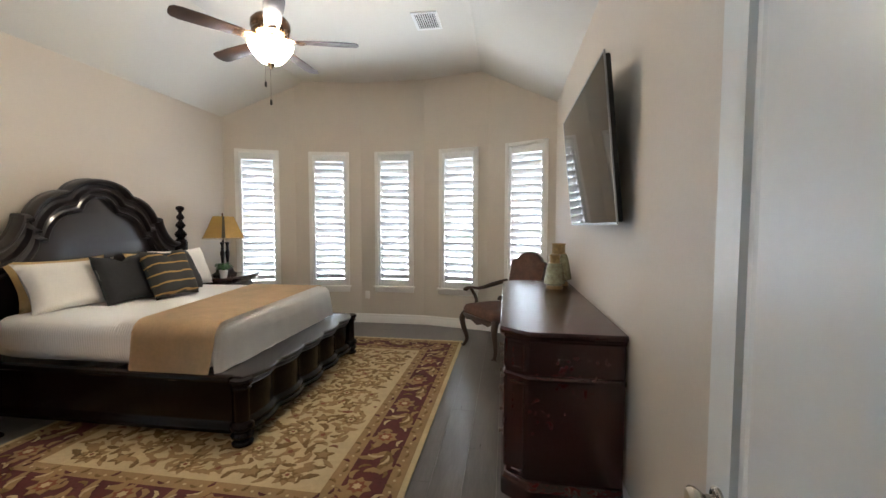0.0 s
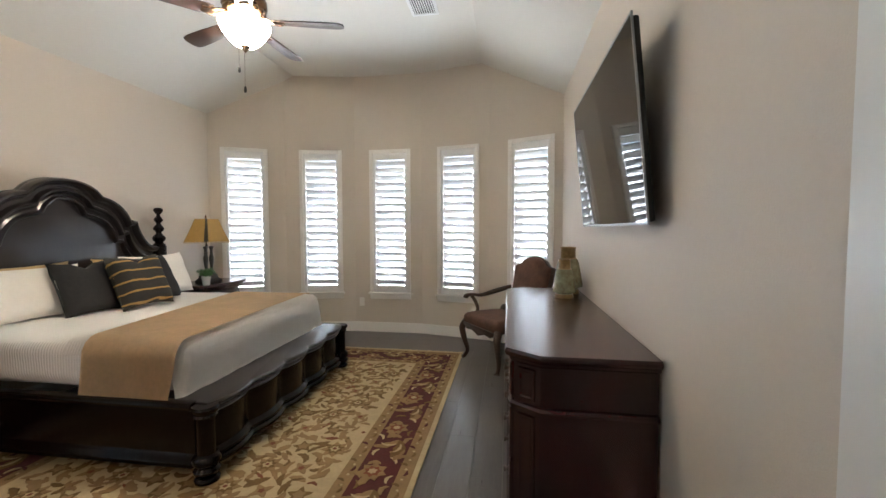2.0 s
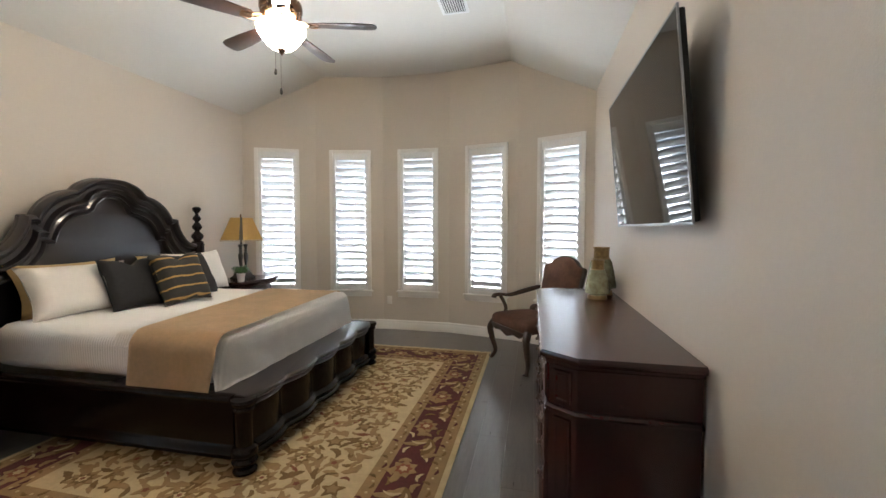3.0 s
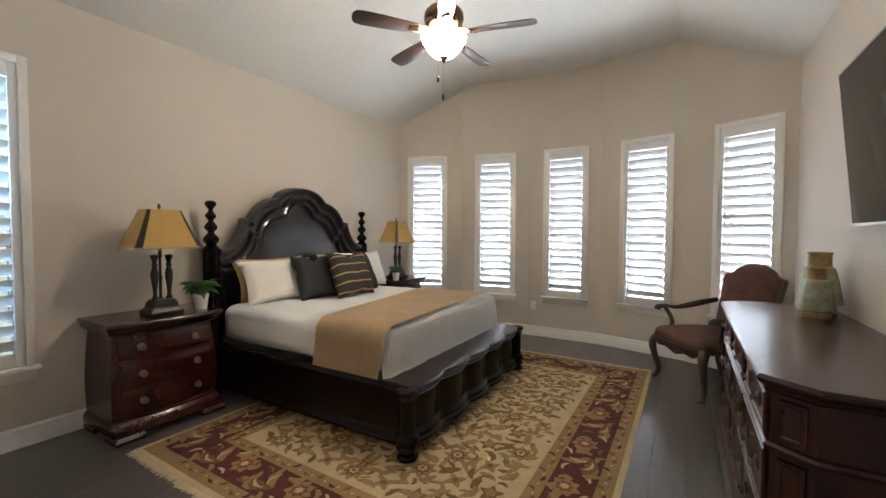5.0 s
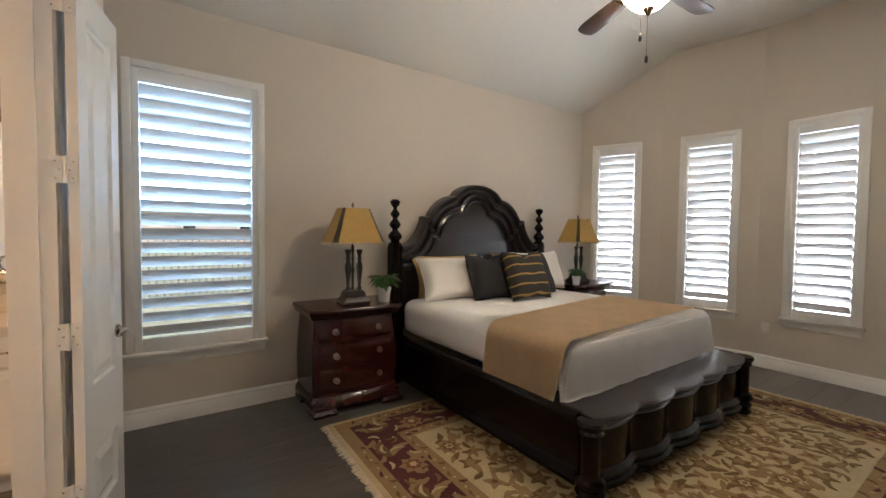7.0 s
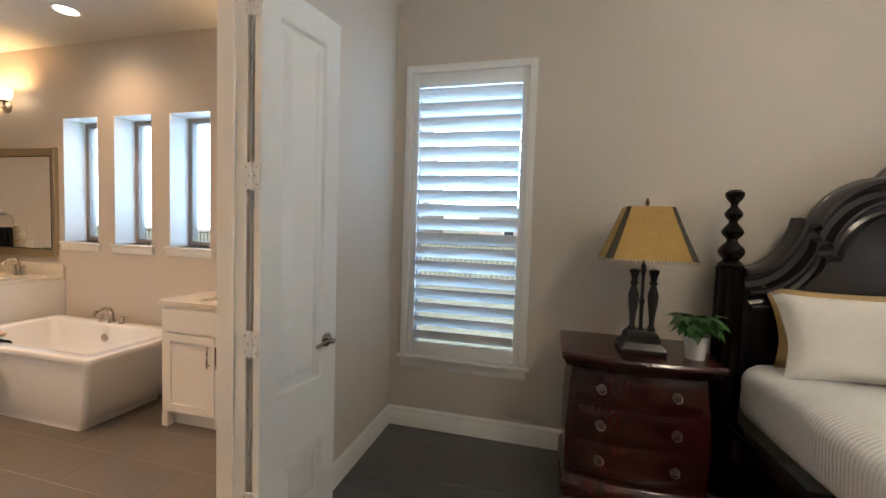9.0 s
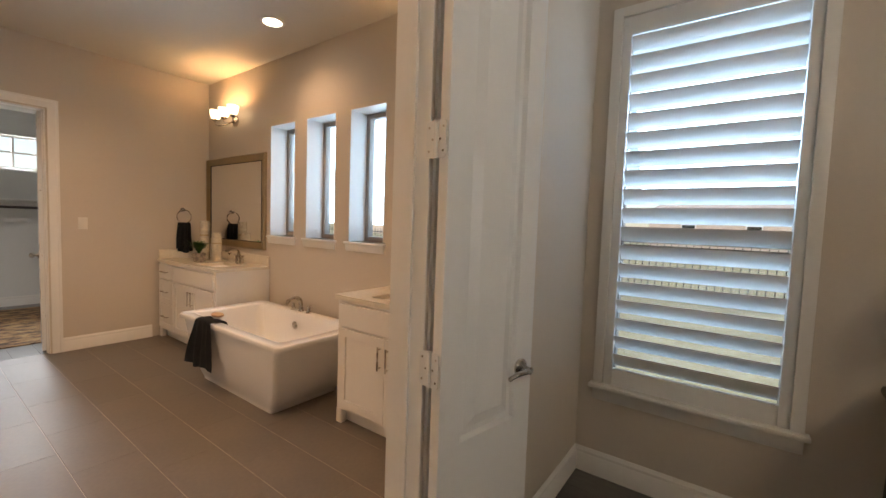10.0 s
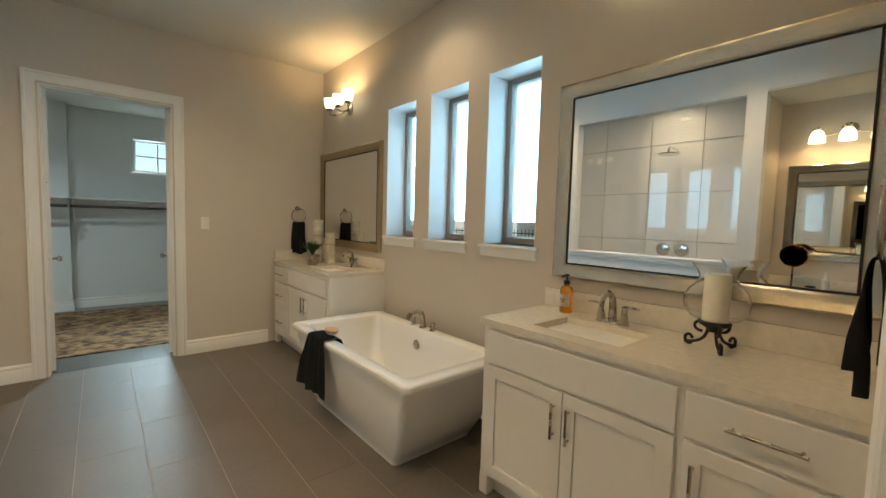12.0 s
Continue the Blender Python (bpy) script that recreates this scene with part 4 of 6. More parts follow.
# ---- rug ----
RX0, RX1, RY0, RY1 = -2.80, -0.005, 1.975, 5.50
CREAM = mat("rug cream wool", (0.47, 0.37, 0.215), 0.95, vary=0.16, scale=5, bump=0.6, bump_scale=160)
TANW = mat("rug tan wool", (0.27, 0.175, 0.08), 0.95, vary=0.2, scale=6, bump=0.6, bump_scale=160)
OLIVE = mat("rug olive wool", (0.165, 0.098, 0.032), 0.95, vary=0.25, scale=8, bump=0.6, bump_scale=160)
WINE = mat("rug burgundy wool", (0.088, 0.018, 0.018), 0.95, vary=0.3, scale=6, bump=0.6, bump_scale=160)
RUST = mat("rug rust wool", (0.19, 0.065, 0.03), 0.95, vary=0.25, scale=8, bump=0.6, bump_scale=160)
FRINGE = mat("rug cotton fringe", (0.55, 0.46, 0.32), 0.95, vary=0.15, scale=20)
rug = tagged(root("rug", (0, 0, 0)), "wool rug with cream floral field and burgundy border", "rug")


def frame_band(i0, i1, z0, z1):
    """A flat band between two insets from the rug's edge."""
    def ring(i, z):
        return [(RX0 + i, RY0 + i, z), (RX1 - i, RY0 + i, z), (RX1 - i, RY1 - i, z), (RX0 + i, RY1 - i, z)]

    return loft([ring(i0, z0), ring(i0, z1), ring(i1, z1), ring(i1, z0), ring(i0, z0)], cap=False)


part("rug_edge", frame_band(0.0, 0.035, 0, 0.010), CREAM, rug, "cream selvedge", None)
part("outer_guard", frame_band(0.035, 0.125, 0, 0.011), TANW, rug, "tan guard band", None)
part("main_border", frame_band(0.125, 0.375, 0, 0.011), WINE, rug, "burgundy border band", None)
part("inner_guard", frame_band(0.375, 0.465, 0, 0.011), TANW, rug, "tan guard band", None)
part("field", box(RX0 + 0.465, RX1 - 0.465, RY0 + 0.465, RY1 - 0.465, 0, 0.011), CREAM, rug, "cream field")


rnd = random.Random(12)


def blob(bm, pts, z=0.0135, h=0.003):
    """A thin tuft of pile with the given outline."""
    z += rnd.uniform(0.0, 0.0013)
    vs = [bm.verts.new((x, y, z)) for x, y in pts]
    lo = [bm.verts.new((x, y, z - h)) for x, y in pts]
    bm.faces.new(vs)
    n = len(vs)
    for k in range(n):
        bm.faces.new((vs[k], lo[k], lo[(k + 1) % n], vs[(k + 1) % n]))


def leaf_shape(cx, cy, ang, L, w, curl):
    pts_l, pts_r = [], []
    a, x, y = ang, cx, cy
    for k in range(7):
        f = k / 6
        wd = w * math.sin(math.pi * min(1, f * 0.92 + 0.06)) * (1.0 if k % 2 else 0.72)
        pts_l.append((x - math.sin(a) * wd, y + math.cos(a) * wd))
        pts_r.append((x + math.sin(a) * wd, y - math.cos(a) * wd))
        x += math.cos(a) * L / 6
        y += math.sin(a) * L / 6
        a += curl / 6
    return pts_l + pts_r[::-1]


def flower_shape(cx, cy, r, petals, ang, deep=0.35):
    n = petals * 6
    return [(cx + r * (1 - deep * abs(math.sin(petals * t / 2))) * math.cos(t + ang), cy + r * (1 - deep * abs(math.sin(petals * t / 2))) * math.sin(t + ang)) for t in [2 * math.pi * k / n for k in range(n)]]


tan_m, olive_m, rust_m, wine_m, cream_m = (bmesh.new() for _ in range(5))
fx0, fx1, fy0, fy1 = RX0 + 0.48, RX1 - 0.48, RY0 + 0.48, RY1 - 0.48
mid_x = (fx0 + fx1) / 2
gx, gy = 0.225, 0.235
nx, ny = int((fx1 - fx0) / 2 / gx), int((fy1 - fy0) / gy)


def inside(pts):
    return all(fx0 < x < fx1 and fy0 < y < fy1 for x, y in pts)


for j in range(ny + 1):
    for i in range(nx + 1):
        cx = (i + (0.5 if j % 2 else 0.0)) * gx
        cy = fy0 + 0.10 + j * gy
        jit = [rnd.uniform(-0.03, 0.03) for _ in range(2)]
        todo = []
        kind = (i * 2 + j) % 3
        if kind == 0:
            todo.append((tan_m, flower_shape(cx, cy, 0.095, 8, 0.2), 0.0135))
            todo.append((olive_m, flower_shape(cx, cy, 0.062, 8, 0.5), 0.0150))
            todo.append((cream_m, flower_shape(cx, cy, 0.034, 6, 0.1), 0.0165))
            todo.append((rust_m, flower_shape(cx, cy, 0.016, 6, 0.1), 0.0180))
        elif kind == 1:
            todo.append((olive_m, flower_shape(cx, cy, 0.075, 5, rnd.uniform(0, 1), 0.5), 0.0135))
            todo.append((tan_m, flower_shape(cx, cy, 0.040, 5, 0.6), 0.0150))
        else:
            todo.append((tan_m, flower_shape(cx, cy, 0.070, 4, 0.78, 0.55), 0.0135))
            todo.append((rust_m, flower_shape(cx, cy, 0.022, 5, 0.2), 0.0150))
        for k in range(8):
            a = k * 2 * math.pi / 8 + rnd.uniform(-0.25, 0.25)
            r = rnd.uniform(0.085, 0.135)
            L = rnd.uniform(0.07, 0.15)
            todo.append((rnd.choice((tan_m, tan_m, olive_m, olive_m, tan_m, rust_m if L < 0.10 else tan_m)),
                         leaf_shape(cx + r * math.cos(a), cy + r * math.sin(a), a + rnd.uniform(0.6, 1.9), L, L * rnd.uniform(0.13, 0.24), rnd.uniform(-2.4, 2.4)), 0.0135))
        for m, pts, z in todo:
            for s in (1, -1):
                q = [(mid_x + s * x, y) for x, y in pts]
                if inside(q) and not (s < 0 and cx == 0):
                    blob(m, q, z)


def border_run(p0, p1, inward):
    """Palmettes, leaves and vines along the burgundy band from p0 to p1."""
    a, b = Vector(p0), Vector(p1)
    d = (b - a).normalized()
    nrm = Vector(inward)
    n = max(2, round((b - a).length / 0.26))
    ang = math.atan2(d.y, d.x)
    for k in range(n):
        c = a + (b - a) * (k + 0.5) / n
        s = 1 if k % 2 else -1
        f = c + nrm * 0.03 * s
        if k % 2:
            blob(tan_m, flower_shape(f.x, f.y, 0.092, 7, ang, 0.3))
            blob(rust_m, flower_shape(f.x, f.y, 0.058, 7, ang + 0.4, 0.3), 0.015)
            blob(cream_m, flower_shape(f.x, f.y, 0.03, 6, ang), 0.0165)
        else:
            blob(olive_m, leaf_shape(f.x - d.x * 0.10, f.y - d.y * 0.10, ang + 0.5 * s, 0.22, 0.045, -1.2 * s))
            blob(tan_m, leaf_shape(f.x + d.x * 0.10, f.y + d.y * 0.10, ang + math.pi + 0.5 * s, 0.20, 0.034, 1.4 * s), 0.015)
            blob(cream_m, leaf_shape(f.x - d.x * 0.05, f.y - d.y * 0.05, ang + 0.9 * s, 0.12, 0.012, -1.6 * s), 0.0165)
            blob(cream_m, leaf_shape(f.x + d.x * 0.05, f.y + d.y * 0.05, ang + math.pi + 0.9 * s, 0.12, 0.012, 1.6 * s), 0.0165)
        for q in (-1, 1):
            e = c + d * 0.14 * q + nrm * 0.06 * -s * q
            blob(tan_m, leaf_shape(e.x, e.y, ang + rnd.uniform(-1, 1), 0.12, 0.026, 2.0 * q))
            e2 = c + d * 0.07 * q + nrm * 0.085 * s
            blob(tan_m, leaf_shape(e2.x, e2.y, ang + rnd.uniform(-0.8, 0.8), 0.10, 0.020, -2.2 * q))
            e = c + d * 0.10 * q - nrm * 0.085 * s
            blob(rnd.choice((cream_m, olive_m)), leaf_shape(e.x, e.y, ang + rnd.uniform(-0.6, 0.6), 0.09, 0.013, 1.8 * q))
    for off, m, step in ((-0.165, cream_m, 0.10), (0.165, cream_m, 0.10)):
        n2 = int((b - a).length / step)
        for k in range(n2):
            c = a + (b - a) * (k + 0.5) / n2 + nrm * off
            blob(wine_m if k % 3 == 0 else olive_m, leaf_shape(c.x - d.x * 0.03, c.y - d.y * 0.03, ang + 0.7 * (-1) ** k, 0.055, 0.011, 1.2))
            blob(cream_m, flower_shape(c.x + d.x * 0.035, c.y + d.y * 0.035, 0.010, 5, 0), 0.0135)


BM = 0.25
border_run((RX1 - BM, RY0 + 0.14), (RX1 - BM, RY1 - 0.14), (-1, 0))
border_run((RX0 + BM, RY0 + 0.14), (RX0 + BM, RY1 - 0.14), (1, 0))
border_run((RX0 + 0.40, RY0 + BM), (RX1 - 0.40, RY0 + BM), (0, 1))
border_run((RX0 + 0.40, RY1 - BM), (RX1 - 0.40, RY1 - BM), (0, -1))
tagged(part("tan_motif", tan_m, TANW, rug, "tan leaves and flowers", smooth=None), kind="stuff")
tagged(part("olive_motif", olive_m, OLIVE, rug, "olive leaves", smooth=None), kind="stuff")
tagged(part("rust_motif", rust_m, RUST, rug, "rust flower hearts", smooth=None), kind="stuff")
tagged(part("wine_motif", wine_m, WINE, rug, "burgundy buds", smooth=None), kind="stuff")
tagged(part("cream_motif", cream_m, CREAM, rug, "cream flowers and stems", smooth=None), kind="stuff")
for y, s in ((RY0, -1), (RY1, 1)):
    bm = bmesh.new()
    x = RX0
    while x < RX1:
        w = rnd.uniform(0.006, 0.012)
        L = rnd.uniform(0.035, 0.06)
        k = rnd.uniform(-0.012, 0.012)
        v = [bm.verts.new(p) for p in ((x, y, 0.008), (x + w, y, 0.008), (x + w + k, y + s * L, 0.003), (x + k, y + s * L, 0.003), (x, y, 0.002), (x + w, y, 0.002))]
        bm.faces.new((v[0], v[1], v[2], v[3]))
        bm.faces.new((v[4], v[5], v[2], v[3]))
        x += w + rnd.uniform(0.001, 0.003)
    part("fringe", bm, FRINGE, rug, "knotted cotton fringe", smooth=None)


# ---- dresser ----
DX0, DX1, DY0, DY1 = 0.515, 1.135, 2.517, 4.57
dresser = tagged(root("dresser", (0, 0, 0)), "long dark cherry dresser with canted corners and drawers", "dresser")


def canted(o, c=0.14):
    return [(DX1, DY0 - o), (DX0 + c, DY0 - o), (DX0 - o, DY0 + c * 0.75), (DX0 - o, DY1 - c * 0.75), (DX0 + c, DY1 + o), (DX1, DY1 + o)]


part("body", loft([[(x, y, z) for x, y in canted(o)] for o, z in ((-0.03, 0.10), (-0.03, 0.885))]), CHERRY, dresser, smooth=None)
part("plinth", loft([[(x, y, z) for x, y in canted(o)] for o, z in ((-0.005, 0.0), (0.0, 0.02), (0.0, 0.085), (-0.012, 0.10), (-0.02, 0.125), (-0.03, 0.13))]), CHERRY, dresser, smooth=30)
part("tabletop", loft([[(x, y, z) for x, y in canted(o)] for o, z in ((-0.028, 0.875), (-0.012, 0.885), (-0.010, 0.897), (0.006, 0.905), (0.012, 0.915), (0.012, 0.926), (0.004, 0.937))]), CHERRY, dresser, smooth=30)
part("waist_moulding", loft([[(x, y, z) for x, y in canted(o)] for o, z in ((-0.03, 0.665), (-0.014, 0.672), (-0.010, 0.684), (-0.018, 0.695), (-0.03, 0.70))]), CHERRY, dresser, smooth=30)


def pull_at(parent, x, y, z):
    bm = moved(lathe([(0.003, 0), (0.028, 0.002), (0.03, 0.006), (0.014, 0.010), (0.008, 0.018), (0.014, 0.026), (0.016, 0.032), (0.004, 0.036)], 14), Matrix.Translation((x, y, z)) @ Matrix.Rotation(-math.pi / 2, 4, "Y"))
    part("knob", bm, PULL, parent, "pewter knob")


fx = DX0 + 0.03
for row, (z0, z1) in enumerate(((0.145, 0.395), (0.41, 0.655), (0.71, 0.865))):
    cols = 3
    w = (DY1 - DY0 - 0.24) / cols
    for c in range(cols):
        y0 = DY0 + 0.12 + c * w + 0.008
        y1 = y0 + w - 0.016
        bm = loft([[(x, y0 + i, z0 + i), (x, y1 - i, z0 + i), (x, y1 - i, z1 - i), (x, y0 + i, z1 - i)] for x, i in ((fx + 0.005, 0), (fx - 0.012, 0), (fx - 0.018, 0.006), (fx - 0.018, 0.018), (fx - 0.012, 0.026), (fx - 0.012, 0.03))])
        dw = part("drawer", bm, CHERRY, dresser, smooth=None)
        for f in (0.25, 0.75):
            pull_at(dw, fx - 0.012, y0 + (y1 - y0) * f, (z0 + z1) / 2)
a, b = Vector((DX0 + 0.14, DY0 + 0.03)), Vector((DX0 + 0.03, DY0 + 0.105))
for s, off in ((1, 0), (-1, 1)):
    for z0, z1 in ((0.15, 0.65), (0.715, 0.86)):
        m = (a + b) / 2
        wd = (a - b).length * 0.32
        d = (a - b).normalized()
        n = Vector((-d.y, d.x)) * -1
        n = n if n.dot(Vector((-1, -1))) > 0 else -n
        loops = []
        for o, i in ((0.002, 0), (0.010, 0.004), (0.010, 0.014), (0.005, 0.02)):
            loops.append([(m.x + d.x * u + n.x * o, m.y + d.y * u + n.y * o, z) for u, z in ((-wd + i, z0 + i), (wd - i, z0 + i), (wd - i, z1 - i), (-wd + i, z1 - i))])
        bm = loft(loops)
        if off:
            for v in bm.verts:
                v.co.y = DY0 + DY1 - v.co.y
        part("corner_panel", bm, CHERRY, dresser, smooth=None)


# ---- screen ----
tv = tagged(root("television", (XE, 3.24, 1.49)), "large flat screen television tilted down on the wall", "television")
tilt = Matrix.Translation((-0.07, 0, 0)) @ Matrix.Rotation(radians(-5.5), 4, "Y")
part("screen", moved(box(-0.006, 0.0, -0.695, 0.695, 0.012, 0.845), tilt), TVBLACK, tv)
bm = box(-0.008, 0.0, -0.705, -0.695, 0.0, 0.855)
box(-0.008, 0.0, 0.695, 0.705, 0.0, 0.855, bm=bm)
box(-0.008, 0.0, -0.695, 0.695, 0.845, 0.855, bm=bm)
box(-0.008, 0.0, -0.695, 0.695, 0.0, 0.012, bm=bm)
part("bezel", moved(bm, tilt), TVEDGE, tv, "thin silver bezel")
part("back_cover", moved(box(0.0, 0.030, -0.69, 0.69, 0.01, 0.845, 0.01), tilt), BLACKMETAL, tv, "black back cover")
part("bracket", box(-0.066, 0.0, -0.22, 0.22, 0.30, 0.55), BLACKMETAL, tv, "black wall bracket")


# ---- pottery on the dresser ----
def pot_vase(place, s, label):
    t = root("vase", place)
    tagged(t, label, "vase", "pots on the dresser")
    part("body", lathe([(0.0680 * s, 0), (0.0720 * s, 0.006), (0.0624 * s, 0.035 * s), (0.0656 * s, 0.04 * s), (0.0944 * s, 0.048 * s), (0.0960 * s, 0.06 * s), (0.0832 * s, 0.14 * s), (0.0704 * s, 0.205 * s), (0.0592 * s, 0.235 * s)], 36), VASEGREEN, t, "green glazed body")
    part("neck", lathe([(0.0592 * s, 0.235 * s), (0.0496 * s, 0.242 * s), (0.0480 * s, 0.30 * s), (0.0528 * s, 0.308 * s), (0.0528 * s, 0.315 * s), (0.0400 * s, 0.315 * s), (0.0400 * s, 0.27 * s)], 36), VASEGOLD, t, "brassy neck")
    part("foot", lathe([(0.0744 * s, 0.0005), (0.0768 * s, 0.006), (0.0704 * s, 0.03 * s), (0.0720 * s, 0.032 * s)], 36), VASEGOLD, t, "brassy foot ring")


pot_vase((0.955, 4.06, 0.9370), 0.950, "squat green pottery jar with a brassy neck")
pot_vase((1.015, 4.29, 0.9370), 1.235, "taller green pottery jar with a brassy neck")


# ---- armchair ----
ARMCHAIR = pose(0.477, 5.289, 0, 0, 0, -54) @ Matrix.Scale(1.06, 4)
ch = root("armchair", (0.477, 5.289, 0), -54)
ch.matrix_basis = ARMCHAIR
tagged(ch, "walnut armchair with brown chenille seat and back", "armchair")
# local: +x to the chair's left front, -y is the front
leg = lambda x, y, sx: smooth_path([(x, y, 0.40), (x + sx * 0.03, y - 0.035, 0.33), (x + sx * 0.02, y - 0.02, 0.22), (x - sx * 0.005, y + 0.01, 0.09), (x + sx * 0.012, y - 0.015, 0.02), (x + sx * 0.022, y - 0.03, 0.0)], 5)
for sx in (-1, 1):
    pts = leg(sx * 0.30, -0.28, sx)
    part("front_leg", tube(pts, [0.042 - 0.022 * min(1, k / 18) + (0.012 if k > len(pts) - 4 else 0) for k in range(len(pts))], 12), WALNUT, ch, "carved cabriole leg")
    part("back_leg", tube(smooth_path([(sx * 0.26, 0.27, 0.44), (sx * 0.26, 0.29, 0.22), (sx * 0.27, 0.36, 0.0)], 5), 0.024, 10), WALNUT, ch)
    arm = smooth_path([(sx * 0.29, 0.30, 0.74), (sx * 0.32, 0.12, 0.70), (sx * 0.345, -0.06, 0.66), (sx * 0.35, -0.18, 0.675), (sx * 0.35, -0.25, 0.665), (sx * 0.35, -0.265, 0.64)], 5)
    part("arm", tube(arm, [0.022 + 0.006 * math.sin(k * 0.35) for k in range(len(arm))], 10), WALNUT, ch, "curved walnut arm")
    sup = smooth_path([(sx * 0.345, -0.19, 0.665), (sx * 0.335, -0.15, 0.60), (sx * 0.30, -0.14, 0.52), (sx * 0.315, -0.17, 0.42)], 5)
    part("arm_support", tube(sup, 0.02, 10), WALNUT, ch)
bm = cloth_box(-0.33, 0.33, -0.32, 0.30, 0.37, 0.50, 0.055, 0.006)
for v in bm.verts:
    v.co.x *= 1 - 0.18 * (v.co.y + 0.32) / 0.62
    if v.co.z > 0.45:
        v.co.z += 0.025 * max(0, 1 - (v.co.x / 0.33) ** 2) * max(0, 1 - (v.co.y / 0.32) ** 2)
part("seat", bm, BROWNCLOTH, ch, "brown chenille seat")
apron = [(-0.30, 0.38), (-0.22, 0.335), (-0.12, 0.345), (0, 0.31), (0.12, 0.345), (0.22, 0.335), (0.30, 0.38), (0.30, 0.40), (-0.30, 0.40)]
part("seat_rail", prism(apron, "y", -0.325, -0.295, 0.006), WALNUT, ch, "carved walnut rail")
half = [(0.0, 0.42), (0.25, 0.42), (0.275, 0.52), (0.292, 0.80), (0.305, 0.985), (0.298, 1.01), (0.255, 1.018), (0.215, 1.035), (0.175, 1.072), (0.09, 1.112)]
outl = half + [(0.0, 1.122)] + [(-a, b) for a, b in half[:0:-1]]
lean = Matrix.Translation((0, 0.26, 0.42)) @ Matrix.Rotation(radians(-13), 4, "X") @ Matrix.Translation((0, 0, -0.42))
part("back_frame", moved(prism(outl, "y", 0.0, 0.05, 0.012), lean), WALNUT, ch, "carved walnut back frame")
cush = [(a * 0.93, 0.46 + (b - 0.42) * 0.925) for a, b in outl]
cx, cz = 0, 0.78
bm = loft([[(a * f, y, cz + (b - cz) * f) for a, b in cush] for f, y in ((1.0, 0.002), (0.99, -0.02), (0.94, -0.04), (0.8, -0.056), (0.5, -0.066), (0.1, -0.07))])
part("backrest", moved(bm, lean), BROWNCLOTH, ch, "brown chenille padded back", smooth=60)


# ---- ceiling fan ----
FX, FY = -1.303, 3.414
fan = tagged(root("ceiling_fan", (FX, FY, TOP)), "bronze five-blade ceiling fan with a lit bowl lamp", "ceiling fan")
FANW = mat("walnut fan blade", (0.052, 0.028, 0.020), 0.35, vary=0.4, scale=4, stretch=(1, 6, 1), coat=0.2)
part("canopy", lathe([(0.075, 0), (0.075, -0.02), (0.055, -0.05), (0.02, -0.065)], 24), BRONZE, fan)
part("rod", tube([(0, 0, -0.05), (0, 0, -0.54)], 0.013, 12), BRONZE, fan)
part("motor", lathe([(0.03, -0.50), (0.06, -0.525), (0.12, -0.545), (0.145, -0.575), (0.148, -0.62), (0.135, -0.64), (0.14, -0.655), (0.12, -0.685), (0.07, -0.70), (0.07, -0.725), (0.1, -0.735), (0.1, -0.75)], 36), BRONZE, fan, "bronze motor housing")
for k in range(5):
    a = radians(16 + 72 * k)
    turn = Matrix.Rotation(a, 4, "Z") @ Matrix.Translation((0, 0, -0.715)) @ Matrix.Rotation(radians(11), 4, "X")
    w = lambda r: 0.048 + 0.022 * min(1, (r - 0.2) / 0.3)
    edge = [(0.20, w(0.2)), (0.32, w(0.32)), (0.45, w(0.45)), (0.60, w(0.6)), (0.65, 0.062), (0.672, 0.035), (0.676, 0.0)]
    outline = edge + [(x, -y) for x, y in edge[-2::-1]]
    bl = part("blade", moved(prism(outline, "z", -0.004, 0.004, 0.0015), turn), FANW, fan)
    bm = tube(smooth_path([(0.10, 0.0, 0.03), (0.15, 0.022, 0.012), (0.20, 0.03, -0.006), (0.25, 0.02, -0.008)], 4), 0.008, 6)
    join(bm, tube(smooth_path([(0.10, 0.0, 0.03), (0.15, -0.022, 0.012), (0.20, -0.03, -0.006), (0.25, -0.02, -0.008)], 4), 0.008, 6))
    box(0.19, 0.27, -0.03, 0.03, -0.012, -0.005, 0.003, bm=bm)
    part("blade_iron", moved(bm, turn), BRONZE, bl, "scrolled bronze blade iron")
BOWL = glow_mat("lit alabaster bowl", (1.0, 0.85, 0.63), 46.0)
bowl = [(0.162, -0.738), (0.168, -0.745), (0.160, -0.772), (0.135, -0.812), (0.108, -0.848), (0.075, -0.878), (0.028, -0.890)]
part("bowl", lathe(bowl + [(r - 0.006, z + 0.006) for r, z in bowl[::-1]], 36), BOWL, fan, "lit alabaster glass bowl")
part("finial", lathe([(0.034, -0.880), (0.034, -0.893), (0.022, -0.905), (0.01, -0.922), (0.003, -0.932)], 18), BRONZE, fan, "bronze finial")
for dx, z in ((-0.03, -1.03), (0.012, -1.17)):
    bm = tube([(dx, -0.03, -0.80), (dx, -0.03, z)], 0.0012, 5)
    part("pull_chain", bm, BRONZE, fan)
    part("chain_pendant", moved(lathe([(0.003, 0), (0.008, -0.008), (0.010, -0.035), (0.006, -0.045), (0.001, -0.047)], 12), Matrix.Translation((dx, -0.03, z))), LAMPWOOD, fan, "dark wooden pendant")
bulb("fan_bulb", (FX, FY, TOP - 0.715), 8, (1.0, 0.80, 0.57), 0.06)


